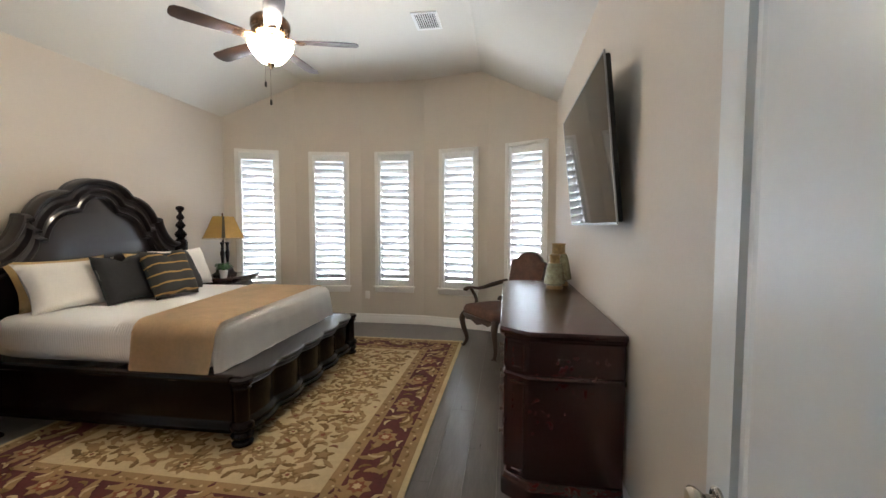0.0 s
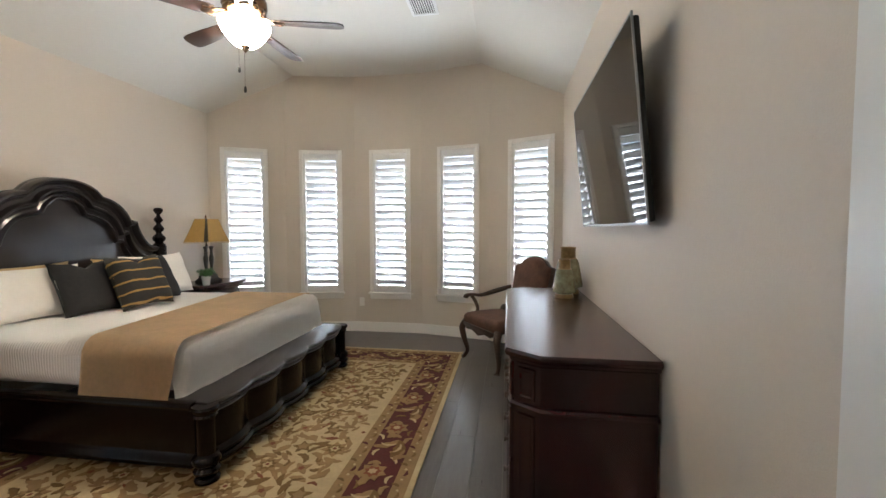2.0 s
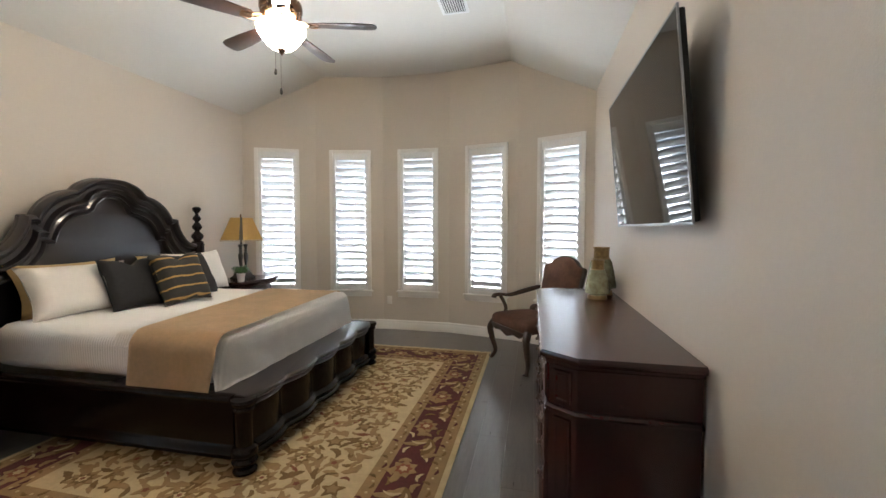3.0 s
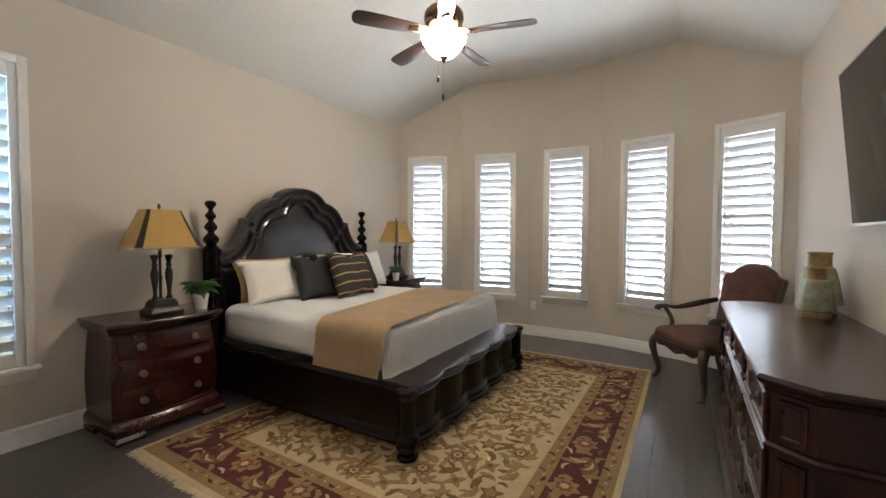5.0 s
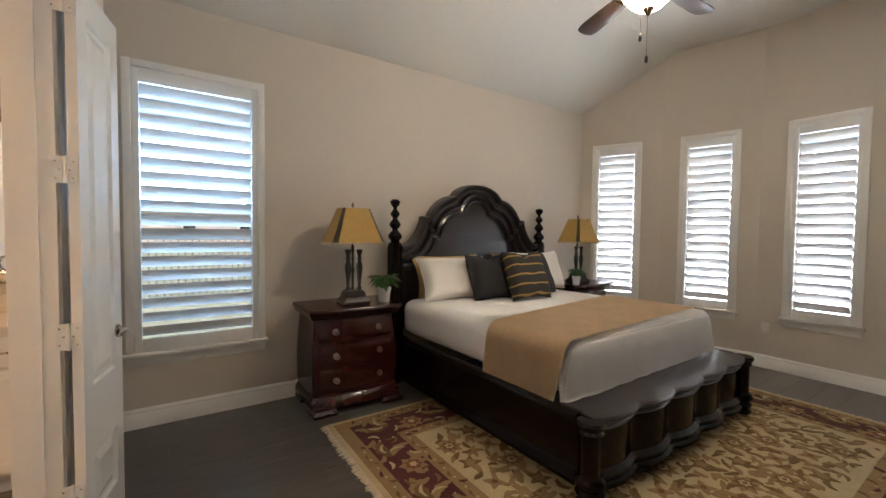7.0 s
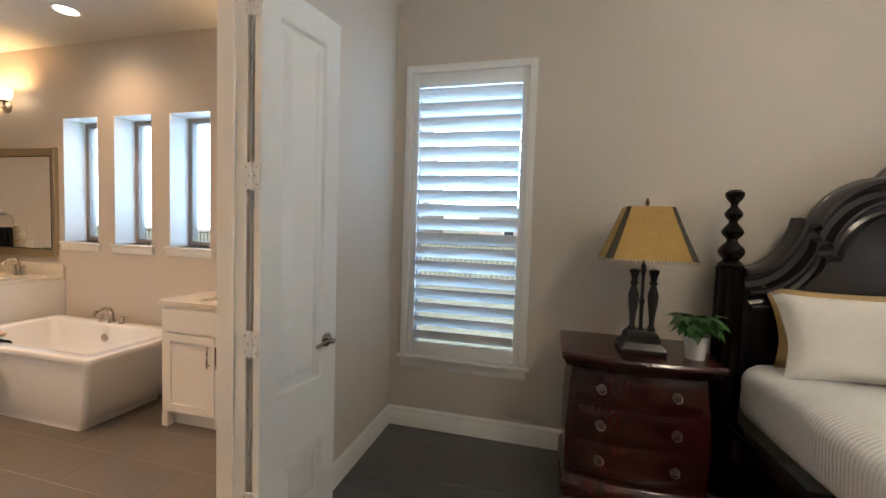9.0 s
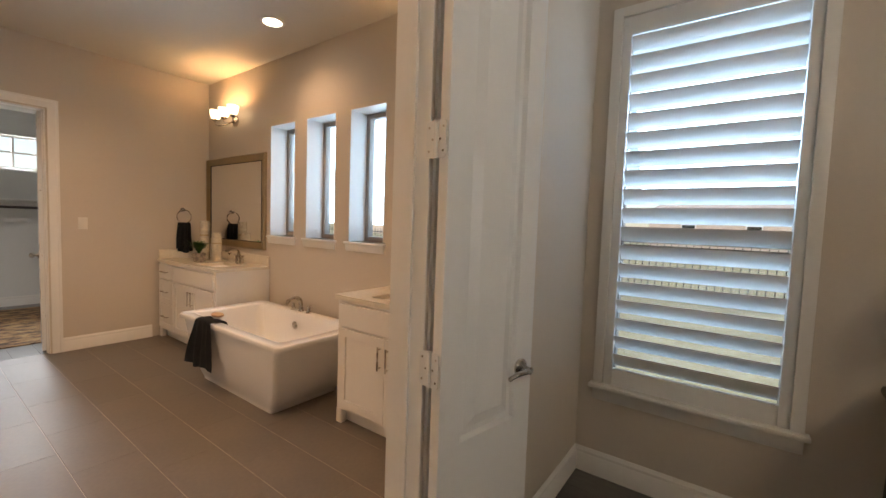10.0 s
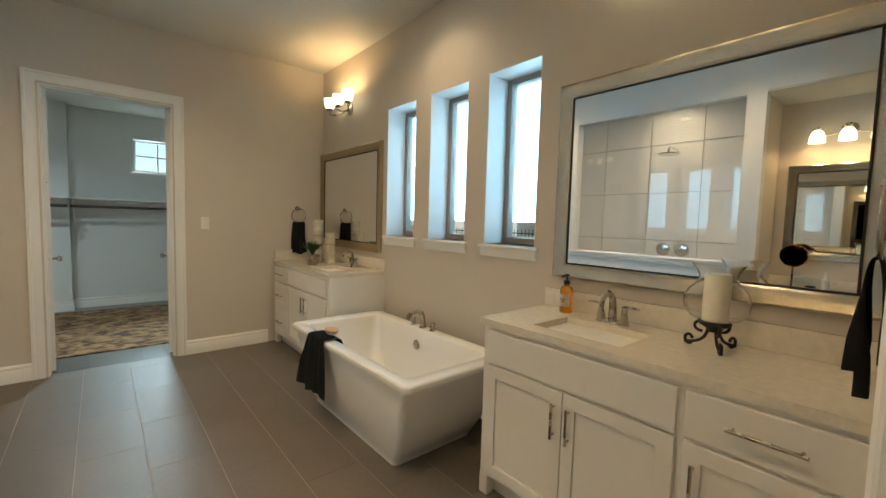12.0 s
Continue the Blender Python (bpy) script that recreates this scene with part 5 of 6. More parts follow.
# ---- small fixtures of the bedroom ----
vent = tagged(root("ceiling_vent", (-0.315, 4.70, TOP)), "white louvred air vent in the ceiling", "vent")
part("backing", box(-0.115, 0.115, -0.165, 0.165, -0.004, -0.001), VENTD, vent)
bm = bmesh.new()
for a, b, c, d in ((-0.135, -0.105, -0.18, 0.18), (0.105, 0.135, -0.18, 0.18), (-0.105, 0.105, -0.18, -0.15), (-0.105, 0.105, 0.15, 0.18)):
    box(a, b, c, d, -0.012, 0, bm=bm)
part("frame", bm, VENTW, vent)
for k in range(9):
    x = -0.092 + k * 0.023
    part("slat", moved(box(-0.009, 0.009, -0.15, 0.15, -0.001, 0.001), Matrix.Translation((x, 0, -0.008)) @ Matrix.Rotation(radians(35), 4, "Y")), VENTW, vent)


def wall_plate(name, m, label, outlet):
    t = new(name)
    t.matrix_basis = m
    tagged(t, label, "outlet" if outlet else "switch")
    part("plate", box(-0.037, 0.037, -0.006, 0, -0.06, 0.06, 0.002), PLATE, t)
    if outlet:
        for z in (-0.02, 0.02):
            part("socket", moved(lathe([(0.016, 0), (0.016, 0.003), (0.001, 0.003)], 14), Matrix.Translation((0, -0.005, z)) @ Matrix.Rotation(math.pi / 2, 4, "X")), PLATE, t)
    else:
        part("rocker", box(-0.016, 0.016, -0.010, -0.005, -0.032, 0.032, 0.002), PLATE, t)


p = bay(0, -0.40)
wall_plate("wall_outlet", pose(p.x, p.y, 0.43), "white outlet plate on the bay wall", True)

FOLD = mat("tan folded cloth", (0.40, 0.26, 0.12), 0.9, vary=0.25, scale=20, bump=0.3)
bm = bmesh.new()
rows = []
for i in range(13):
    u = i / 12
    rows.append([bm.verts.new((0.02 + 0.26 * u, 0.06 + 0.15 * v + 0.03 * math.sin(u * 7), 0.525 + 0.012 * math.sin(u * 9 + v * 3) - 0.01 * abs(u - 0.5))) for v in (0, 0.33, 0.66, 1)])
for a, b in zip(rows, rows[1:]):
    for j in range(3):
        bm.faces.new((a[j], a[j + 1], b[j + 1], b[j]))
bmesh.ops.solidify(bm, geom=bm.faces[:], thickness=0.012)
ob = link("folded_cloth", bm, FOLD, None, "", 60)
ob.matrix_world = ARMCHAIR
tagged(ob, "folded tan cloth lying on the brown chair seat", "cloth")


# ---- bathroom shell ----
XP = -0.95                                   # face of the partition with the shower and the vanity niche
CD = (-2.03, -1.15)                          # closet door opening
structure("wall_bath_south", wall_y(XW - 0.16, 1.29, YC - 0.12, YC, 3.02, [(*CD, 0, DOORH)]), WALL, "greige painted wall with the closet doorway")
SH = (-2.22, -0.52, 1.04, 2.60)              # shower opening over its knee wall
structure("wall_bath_east", wall_x(XP, XP + 0.12, SH[0] - 0.10, YB, 3.02, [SH, (-0.37, YB, 0, 2.62)]), CLOSET, "pale painted partition with shower opening and niche")
structure("wall_niche_back", box(-0.33, -0.25, -0.45, YB, 0, 3.02), WALL, "greige painted back of the vanity niche")
structure("wall_niche_side", box(XP + 0.12, -0.33, -0.45, -0.37, 0, 3.02), WALL, "greige painted side of the vanity niche")
structure("wall_shower_back", box(0.02, 0.08, YC, -0.45, 0, 3.02), GROUT, "wall behind the shower tiles")
structure("wall_shower_north", box(XP + 0.12, 0.02, -0.50, -0.45, 0, 3.02), CLOSET, "end wall of the shower")
structure("ceiling_niche", box(XP + 0.004, -0.33, -0.37, YB, 2.60, 2.68), CEIL, "lowered ceiling of the niche")
casing(*CD, DOORH, YC, 1)
lining(*CD, DOORH, YC - 0.122, YC + 0.002)
bm = box(XP - 0.035, XP + 0.14, SH[0] - 0.03, SH[1] + 0.03, SH[2], SH[2] + 0.025, 0.006)
box(XP - 0.02, XP, SH[0] - 0.02, SH[1] + 0.02, SH[2] - 0.05, SH[2], 0.006, bm=bm)
tagged(link("trim_knee_wall", bm, TRIM, None, "", 30), "white moulded cap on the shower knee wall", "trim", kind="structure")
g = tagged(link("shower_glass", box(XP + 0.055, XP + 0.063, SH[0], SH[1], SH[2] + 0.026, SH[3]), GLASS), "clear fixed glass pane over the knee wall", "glass")
g.visible_shadow = False
SHTILE = mat("pale shower tile", (0.66, 0.65, 0.62), 0.34, vary=0.06, scale=3, coat=0.3)
shower = tagged(root("shower_wall", (0, 0, 0)), "large pale porcelain tiles on the shower wall", "wall", kind="structure")
tile_me = None
for i in range(4):
    for j in range(5):
        y0, z0 = -2.95 + i * 0.605, j * 0.605
        if tile_me is None:
            t = part("tile", box(-0.012, 0.0, -0.2985, 0.2985, -0.2985, 0.2985, 0.002, 1), SHTILE, shower, smooth=None)
            tile_me = t.data
        else:
            t = new("tile", tile_me)
            t.parent = shower
        t.location = (0.02, y0 + 0.30, z0 + 0.30)
sd = tagged(root("shower_door", (XP + 0.75, -2.75, 0)), "frameless glass shower door with chrome hinges", "door")
gd = part("glass_panel", box(-0.3, 0.3, -0.005, 0.005, 0.02, 2.0), GLASS, sd)
gd.visible_shadow = False
part("header", box(-0.32, 0.32, -0.012, 0.012, 2.0, 2.03), NICKEL, sd)
for z in (0.4, 1.7):
    part("hinge", box(-0.32, -0.24, -0.015, 0.015, z, z + 0.07, 0.003), CHROME, sd, "chrome hinge")
hd = tagged(root("rain_shower", (0.008, -1.40, 2.30)), "chrome rain shower head on a bent arm", "shower head")
part("arm", tube(smooth_path([(0, 0, 0), (-0.15, 0, 0.03), (-0.30, 0, 0.02), (-0.34, 0, -0.03)], 5), 0.010, 8), CHROME, hd)
part("rose", moved(lathe([(0.012, 0.03), (0.03, 0.012), (0.115, 0.008), (0.12, 0.0), (0.11, -0.004), (0.001, -0.004)], 28), Matrix.Translation((-0.34, 0, -0.06))), CHROME, hd)
for y in (-1.52, -1.30):
    kn = tagged(root("shower_valve", (0.006, y, 1.10)), "chrome round shower valve on pale tile", "valve")
    part("plate", moved(lathe([(0.082, 0), (0.082, 0.006), (0.06, 0.014), (0.03, 0.018)], 28), Matrix.Rotation(-math.pi / 2, 4, "Y")), CHROME, kn)
    part("lever", moved(lathe([(0.022, 0.014), (0.022, 0.05), (0.016, 0.056), (0.001, 0.057)], 18), Matrix.Rotation(-math.pi / 2, 4, "Y")), CHROME, kn)

# closet shell
structure("wall_closet_back", wall_y(-3.3, -1.19, -7.20, -7.08, 2.82, [(-2.50, -1.91, 1.99, 2.47)]), CLOSET, "white painted closet wall with a small window")
structure("wall_closet_return", box(-1.19, 0.3, -7.20, -6.90, 0, 2.82), CLOSET, "white painted closet return wall")
structure("wall_closet_west", box(-3.42, -3.3, -7.20, YC - 0.12, 0, 2.82), CLOSET, "white painted closet side wall")
structure("wall_closet_east", box(0.3, 0.42, -7.20, YC - 0.12, 0, 2.82), CLOSET, "white painted closet side wall")
tagged(link("ceiling_closet", box(-3.42, 0.42, -7.20, YC - 0.12, 2.82, 2.92), CEIL), "pale painted closet ceiling", "ceiling", kind="structure")
skirting([(0.3, -6.90), (-1.19, -6.90), (-1.19, -7.08), (-3.3, -7.08)][::-1])
win = tagged(root("window_10", (-2.205, -7.08, 0), 0), "small four-pane closet window with a white sill", "window", kind="structure")
bm = bmesh.new()
for a, b, c, d in ((-0.295, -0.265, 1.99, 2.47), (0.265, 0.295, 1.99, 2.47), (-0.265, 0.265, 1.99, 2.02), (-0.265, 0.265, 2.44, 2.47), (-0.012, 0.012, 2.02, 2.44), (-0.265, -0.012, 2.218, 2.242), (0.012, 0.265, 2.218, 2.242)):
    box(a, b, -0.10, -0.07, c, d, bm=bm)
part("sash", bm, TRIM, win)
g = part("pane", box(-0.265, 0.265, -0.088, -0.084, 2.02, 2.44), PANE, win)
g.visible_shadow = False
part("window_sill", box(-0.33, 0.33, -0.06, 0.03, 1.965, 1.99, 0.005), TRIM, win)
area_lamp("closet_daylight", (-2.205, -7.75, 2.75), (-2.1, -6.0, 1.3), 0.7, 0.5, 170, (0.82, 0.92, 1.0))
# dark colour of the rod, which also paints the shelf's shaded underside
RODSHADOW = mat("dark rod and under-shelf shadow", (0.05, 0.04, 0.035), 0.5, vary=0.2)
for n, (x0, x1, yb) in enumerate(((-3.28, -1.20, -7.075), (-1.185, 0.28, -6.895))):
    s = tagged(root("closet_shelf", ((x0 + x1) / 2, yb, 1.54)), "long white closet shelf with a hanging rod", "shelf", "closet shelves")
    w = (x1 - x0) / 2
    part("board", box(-w, w, 0, 0.30, 0, 0.02, 0.002), TRIM, s)
    part("cleat", box(-w, w, 0, 0.018, -0.09, 0.0, 0.002), TRIM, s)
    # rod made thick and dark to draw the shadow band below the board
    part("rod", tube([(-w, 0.25, -0.10), (w, 0.25, -0.10)], 0.019, 12), RODSHADOW, s, "dark hanging rod, thickened for the shadow under the shelf")
    bm = tube(smooth_path([(w - 0.03, 0.02, -0.30), (w - 0.03, 0.06, -0.16), (w - 0.03, 0.20, -0.08), (w - 0.03, 0.28, -0.01)], 5), 0.012, 6)
    box(w - 0.04, w - 0.02, 0.0, 0.016, -0.34, 0.0, bm=bm)
    part("bracket", bm, TRIM, s, "white scrolled bracket")
for hx, turn, fl in ((CD[1] - 0.022, -84.5, 1), (CD[0] + 0.022, -98, -1)):
    door_leaf("door_3" if fl > 0 else "door_4", (hx, YC - 0.125), turn, 0.43, 2.36, "white narrow closet door standing open", True, flip=fl)
CRUG = mat("brown patterned rug", (0.21, 0.12, 0.05), 0.95, vary=0.9, scale=9, dark=(0.050, 0.026, 0.014), bump=0.5, fine=30, stretch=(0.7, 1.2, 1))
ramp = CRUG.node_tree.nodes["Color Ramp"].color_ramp
ramp.elements[0].position, ramp.elements[1].position = 0.42, 0.56
e = ramp.elements.new(0.62)
e.color = (0.31, 0.23, 0.12, 1)
tagged(link("closet_rug", box(-2.75, -0.45, -6.75, -4.50, 0.0, 0.010, 0.003, 1), CRUG), "brown and cream patterned rug in the closet", "rug")
wall_plate("wall_switch", pose(-2.29, YC, 1.29, 0, 0, 180), "white rocker switch beside the closet door", False)


# ---- vanities ----
def bar_pull(parent, p, q, out):
    """A straight bar handle between p and q, standing off along out."""
    p, q, o = Vector(p), Vector(q), Vector(out)
    d = (q - p).normalized()
    bm = tube([p + o - d * 0.015, q + o + d * 0.015], 0.006, 10)
    join(bm, tube([p, p + o], 0.0045, 8))
    join(bm, tube([q, q + o], 0.0045, 8))
    part("handle", bm, NICKEL, parent, "brushed nickel bar pull")


def shaker(parent, name, x, y0, y1, z0, z1, flat=False):
    """A door or drawer front in a face at x that looks to +x."""
    rim = 0.055
    if flat:
        bm = box(x, x + 0.019, y0, y1, z0, z1, 0.003)
    else:
        steps = ((0.0, 0.0), (0.0, 0.0175), (0.0015, 0.019), (rim - 0.001, 0.019), (rim, 0.018), (rim, 0.009))
        bm = loft([[(x + d, y0 + i, z0 + i), (x + d, y1 - i, z0 + i), (x + d, y1 - i, z1 - i), (x + d, y0 + i, z1 - i)] for i, d in steps])
    return part(name, bm, CABINET, parent, smooth=None)


def ring_rect(x0, x1, y0, y1, z, r, n=5):
    out = []
    for cx, cy, a in ((x1 - r, y1 - r, 0), (x0 + r, y1 - r, 90), (x0 + r, y0 + r, 180), (x1 - r, y0 + r, 270)):
        out += [(cx + r * math.cos(radians(a + 90 * k / n)), cy + r * math.sin(radians(a + 90 * k / n)), z) for k in range(n + 1)]
    return out


def vanity(y0, y1, sections, sink_y, label, splash_side):
    """A cabinet 0.53 deep against the window wall from y0 to y1. sections: (kind, from, to)."""
    xb, xf = XW + 0.004, -2.955
    v = tagged(root("vanity", (0, 0, 0)), label, "vanity")
    bm = box(xb, xf, y0 + 0.02, y1 - 0.005, 0.10, 0.868)
    box(xb, xf - 0.06, y0 + 0.05, y1 - 0.005, 0.0, 0.10, bm=bm)
    part("body", bm, CABINET, v, smooth=None)
    for yy in (y0 + 0.02, y1 - 0.055):
        part("leg", box(xf - 0.045, xf + 0.004, yy - 0.002, yy + 0.05, 0.0, 0.10, 0.003), CABINET, v)
    for kind, a, b in sections:
        if kind == "sink":
            m = (a + b) / 2
            shaker(v, "false_front", xf, a, b, 0.69, 0.845, True)
            for s, (p, q) in ((-1, (a, m - 0.002)), (1, (m + 0.002, b))):
                d = shaker(v, "door", xf, p, q, 0.125, 0.675)
                h = m + s * 0.035
                bar_pull(d, (xf + 0.019, h, 0.49), (xf + 0.019, h, 0.61), (0.026, 0, 0))
        elif kind == "drawers":
            for z0, z1 in ((0.69, 0.845), (0.415, 0.675), (0.125, 0.40)):
                d = shaker(v, "drawer", xf, a, b, z0, z1, z0 > 0.6)
                c = (a + b) / 2
                bar_pull(d, (xf + 0.019, c - 0.07, (z0 + z1) / 2), (xf + 0.019, c + 0.07, (z0 + z1) / 2), (0.026, 0, 0))
        else:
            d = shaker(v, "drawer", xf, a, b, 0.69, 0.845, True)
            c = (a + b) / 2
            bar_pull(d, (xf + 0.019, c - 0.08, 0.77), (xf + 0.019, c + 0.08, 0.77), (0.026, 0, 0))
            d = shaker(v, "door", xf, a, b, 0.125, 0.675)
            bar_pull(d, (xf + 0.019, a + 0.035, 0.47), (xf + 0.019, a + 0.035, 0.60), (0.026, 0, 0))
    top = tagged(root("countertop", (0, 0, 0)), "cream speckled quartz countertop with backsplash and sink", "countertop")
    hole = (-3.32, -3.035, sink_y - 0.21, sink_y + 0.21)
    c0, c1 = y0, y1 - 0.003
    slabs = [(hole[1], -2.935, c0, c1), (xb, hole[0], c0, c1), (hole[0], hole[1], c0, hole[2]), (hole[0], hole[1], hole[3], c1)]
    bm = bmesh.new()
    for s in slabs:
        box(*s, 0.868, 0.900, bm=bm)
    bmesh.ops.remove_doubles(bm, verts=bm.verts, dist=0.0002)
    part("slab", bm, QUARTZ, top, smooth=None)
    part("backsplash", box(xb, xb + 0.02, c0, c1, 0.9005, 1.005, 0.002), QUARTZ, top)
    if splash_side:
        ys = (c0, c0 + 0.02) if splash_side < 0 else (c1 - 0.02, c1)
        part("side_splash", box(xb + 0.021, -2.95, *ys, 0.9005, 1.005, 0.002), QUARTZ, top)
    loops = [ring_rect(hole[0] - 0.006 + i, hole[1] + 0.006 - i, hole[2] - 0.006 + i, hole[3] + 0.006 - i, z, 0.03) for i, z in ((0, 0.874), (0.004, 0.80), (0.02, 0.765), (0.06, 0.755), (0.13, 0.752))]
    bm = bmesh.new()
    rings = [[bm.verts.new(p) for p in l] for l in loops]
    for a, b in zip(rings, rings[1:]):
        for k in range(len(a)):
            bm.faces.new((a[k], a[(k + 1) % len(a)], b[(k + 1) % len(a)], b[k]))
    bm.faces.new(rings[-1])
    bmesh.ops.solidify(bm, geom=bm.faces[:], thickness=0.006)
    part("sink", bm, CERAMIC, top, "white undermount sink")
    return v


vanity(-0.815, YB - 0.004, [("sink", -0.755, 0.093), ("mixed", 0.119, 0.545)], -0.355, "white shaker vanity cabinet with bar pulls beside the tub", 0)
vanity(YC + 0.006, -2.58, [("drawers", -3.93, -3.55), ("sink", -3.53, -2.63)], -3.00, "white shaker vanity cabinet with a stack of drawers", -1)


def basin_faucet(place):
    t = root("faucet", place)
    tagged(t, "brushed nickel two-handle basin faucet", "faucet", "basin faucets")
    part("base_plate", loft([[(a * 0.026 * f, b * 0.085 * f, z) for a, b in [(math.cos(k * math.pi / 8), math.sin(k * math.pi / 8)) for k in range(16)]] for f, z in ((1, 0), (1, 0.008), (0.9, 0.013))]), NICKEL, t)
    sp = smooth_path([(0, 0, 0.01), (0, 0, 0.07), (0.012, 0, 0.125), (0.05, 0, 0.152), (0.092, 0, 0.138), (0.115, 0, 0.105)], 5)
    part("spout", tube(sp, [0.021 - 0.009 * min(1, k / 18) for k in range(len(sp))], 12), NICKEL, t)
    for s in (-1, 1):
        h = part("handle", moved(lathe([(0.022, 0.008), (0.020, 0.03), (0.013, 0.06), (0.012, 0.078), (0.016, 0.086), (0.004, 0.092)], 16), Matrix.Translation((0, s * 0.058, 0))), NICKEL, t)
        part("lever", tube(smooth_path([(0, s * 0.058, 0.083), (0.004, s * 0.09, 0.09), (0.006, s * 0.128, 0.088)], 4), [0.008, 0.008, 0.0075, 0.007, 0.007, 0.0065, 0.006, 0.006, 0.005], 8), NICKEL, h)
    return t


bf = basin_faucet((-3.385, -0.36, 0.90))
copy_thing(bf, pose(-3.385, -3.00, 0.90))


# ---- wall mirrors ----
def wall_mirror(m, w, z0, z1, material, label, width=0.07):
    """Local: x along the wall, y into the room."""
    t = new("wall_mirror")
    t.matrix_basis = m
    tagged(t, label, "mirror")
    h = w / 2
    pr = [(0.0, 0.0), (0.0, 0.03), (0.010, 0.036), (width * 0.45, 0.030), (width * 0.8, 0.022), (width, 0.014), (width, 0.0)]
    loops = []
    for sx, sz in ((-1, 0), (1, 0), (1, 1), (-1, 1)):
        px, pz = sx * h, z0 if not sz else z1
        loops.append([(px - sx * i, d, pz + (i if not sz else -i)) for i, d in pr])
    part("frame", loft(loops + [loops[0]], cap=False), material, t, smooth=30)
    lip = [[(sx * (h - width - o), d, (z0 if not sz else z1) + (width + o) * (1 if not sz else -1)) for o, d in ((0.0, 0.0), (0.0, 0.0165), (0.007, 0.0165), (0.007, 0.0))] for sx, sz in ((-1, 0), (1, 0), (1, 1), (-1, 1))]
    part("inner_lip", loft(lip + [lip[0]], cap=False), BLACKMETAL, t, "narrow dark inner lip", smooth=None)
    part("mirror_glass", box(-h + width - 0.006, h - width + 0.006, 0.004, 0.011, z0 + width - 0.006, z1 - width + 0.006), MIRROR, t)
    return t


wall_mirror(pose(XW, -0.12, 0, 0, 0, -90), 1.30, 1.078, 2.135, FRAMESILVER, "large wall mirror in a brushed silver frame", 0.075)
wall_mirror(pose(XW, -3.315, 0, 0, 0, -90), 1.32, 1.065, 2.098, FRAMEGOLD, "large wall mirror in a champagne frame", 0.075)
wall_mirror(pose(-0.33, 0.12, 0, 0, 0, 90), 0.80, 1.10, 2.0, FRAMESILVER, "framed mirror in the vanity niche", 0.07)

# ---- vanity lights ----
OPAL = glow_mat("lit opal glass", (1.0, 0.78, 0.50), 2.4)


def vanity_light(m, label, power, down=False):
    t = new("wall_sconce")
    t.matrix_basis = m
    tagged(t, label, "wall light", "vanity lights")
    part("back_plate", moved(lathe([(0.06, 0), (0.06, 0.012), (0.045, 0.022), (0.012, 0.03)], 24), Matrix.Rotation(-math.pi / 2, 4, "X")), NICKEL, t)
    for s in (-1, 0, 1):
        x = s * 0.20
        pts = [(0, 0.02, 0), (x * 0.5, 0.07, -0.045), (x * 0.95, 0.12, -0.05), (x, 0.135, -0.02), (x, 0.135, 0.0)] if s else [(0, 0.02, 0), (0, 0.08, -0.035), (0, 0.135, -0.03), (0, 0.135, 0.0)]
        part("arm", tube(smooth_path(pts, 5), 0.007, 8), NICKEL, t)
        part("cup", moved(lathe([(0.010, -0.01), (0.03, 0.0), (0.034, 0.012), (0.028, 0.018)], 18), Matrix.Translation((x, 0.135, 0))), NICKEL, t)
        flip = Matrix.Scale(-1, 4, (0, 0, 1)) if down else Matrix.Identity(4)
        sh = part("shade", moved(lathe([(0.03, 0.012), (0.046, 0.03), (0.056, 0.07), (0.060, 0.115), (0.057, 0.115), (0.053, 0.07), (0.043, 0.033), (0.02, 0.018)], 22), Matrix.Translation((x, 0.135, 0)) @ flip), OPAL, t, "lit opal glass shade")
        p = m @ Vector((x, 0.135, -0.085 if down else 0.085))
        bulb("sconce_bulb", p, power, (1.0, 0.68, 0.36), 0.025)
    return t


vanity_light(pose(XW, -3.31, 2.50, 0, 0, -90), "three-light nickel vanity fixture with lit opal shades", 2.0)
vanity_light(pose(XW, -0.12, 2.50, 0, 0, -90), "three-light nickel vanity fixture with lit opal shades", 2.0)
vanity_light(pose(-0.33, 0.12, 2.30, 0, 0, 90), "three-light nickel vanity fixture with lit bell shades hanging down", 1.6, True)
LENS = glow_mat("lit downlight lens", (1.0, 0.86, 0.66), 12.0)


def downlight(place, power, glow=(1.0, 0.65, 0.38), group="bathroom downlights"):
    dl = tagged(root("recessed_downlight", place), "round recessed ceiling downlight, lit, seen or added as fill", "downlight", group)
    part("trim_ring", lathe([(0.095, 0), (0.095, -0.006), (0.075, -0.008), (0.072, 0.0)], 32), TRIM, dl)
    part("lens", lathe([(0.072, -0.003), (0.071, -0.005), (0.001, -0.005)], 28), LENS, dl)
    spot = new("downlight_beam", bpy.data.lights.new("downlight_beam", "SPOT"))
    spot.data.energy, spot.data.spot_size, spot.data.spot_blend, spot.data.color, spot.data.shadow_soft_size = power, radians(150), 1.0, glow, 0.06
    spot.location = (place[0], place[1], place[2] - 0.03)


downlight((-3.04, -1.80, 3.02), 24)
downlight((-0.42, -1.45, 3.02), 40)
# next two are unseen, added to brighten the vanity fronts and closet wall
downlight((-1.70, -0.40, 3.02), 52)
downlight((-1.60, -2.60, 3.02), 72)
# unseen closet downlight, assumed from the shadow below the shelf
downlight((-0.70, -5.30, 2.82), 70, (0.86, 0.94, 1.0), "closet downlights")


# ---- tub ----
TX0, TX1, TY0, TY1 = -3.405, -2.61, -2.53, -0.985
tub = tagged(root("bathtub", (0, 0, 0)), "white freestanding rectangular bathtub with flared sides", "bathtub")


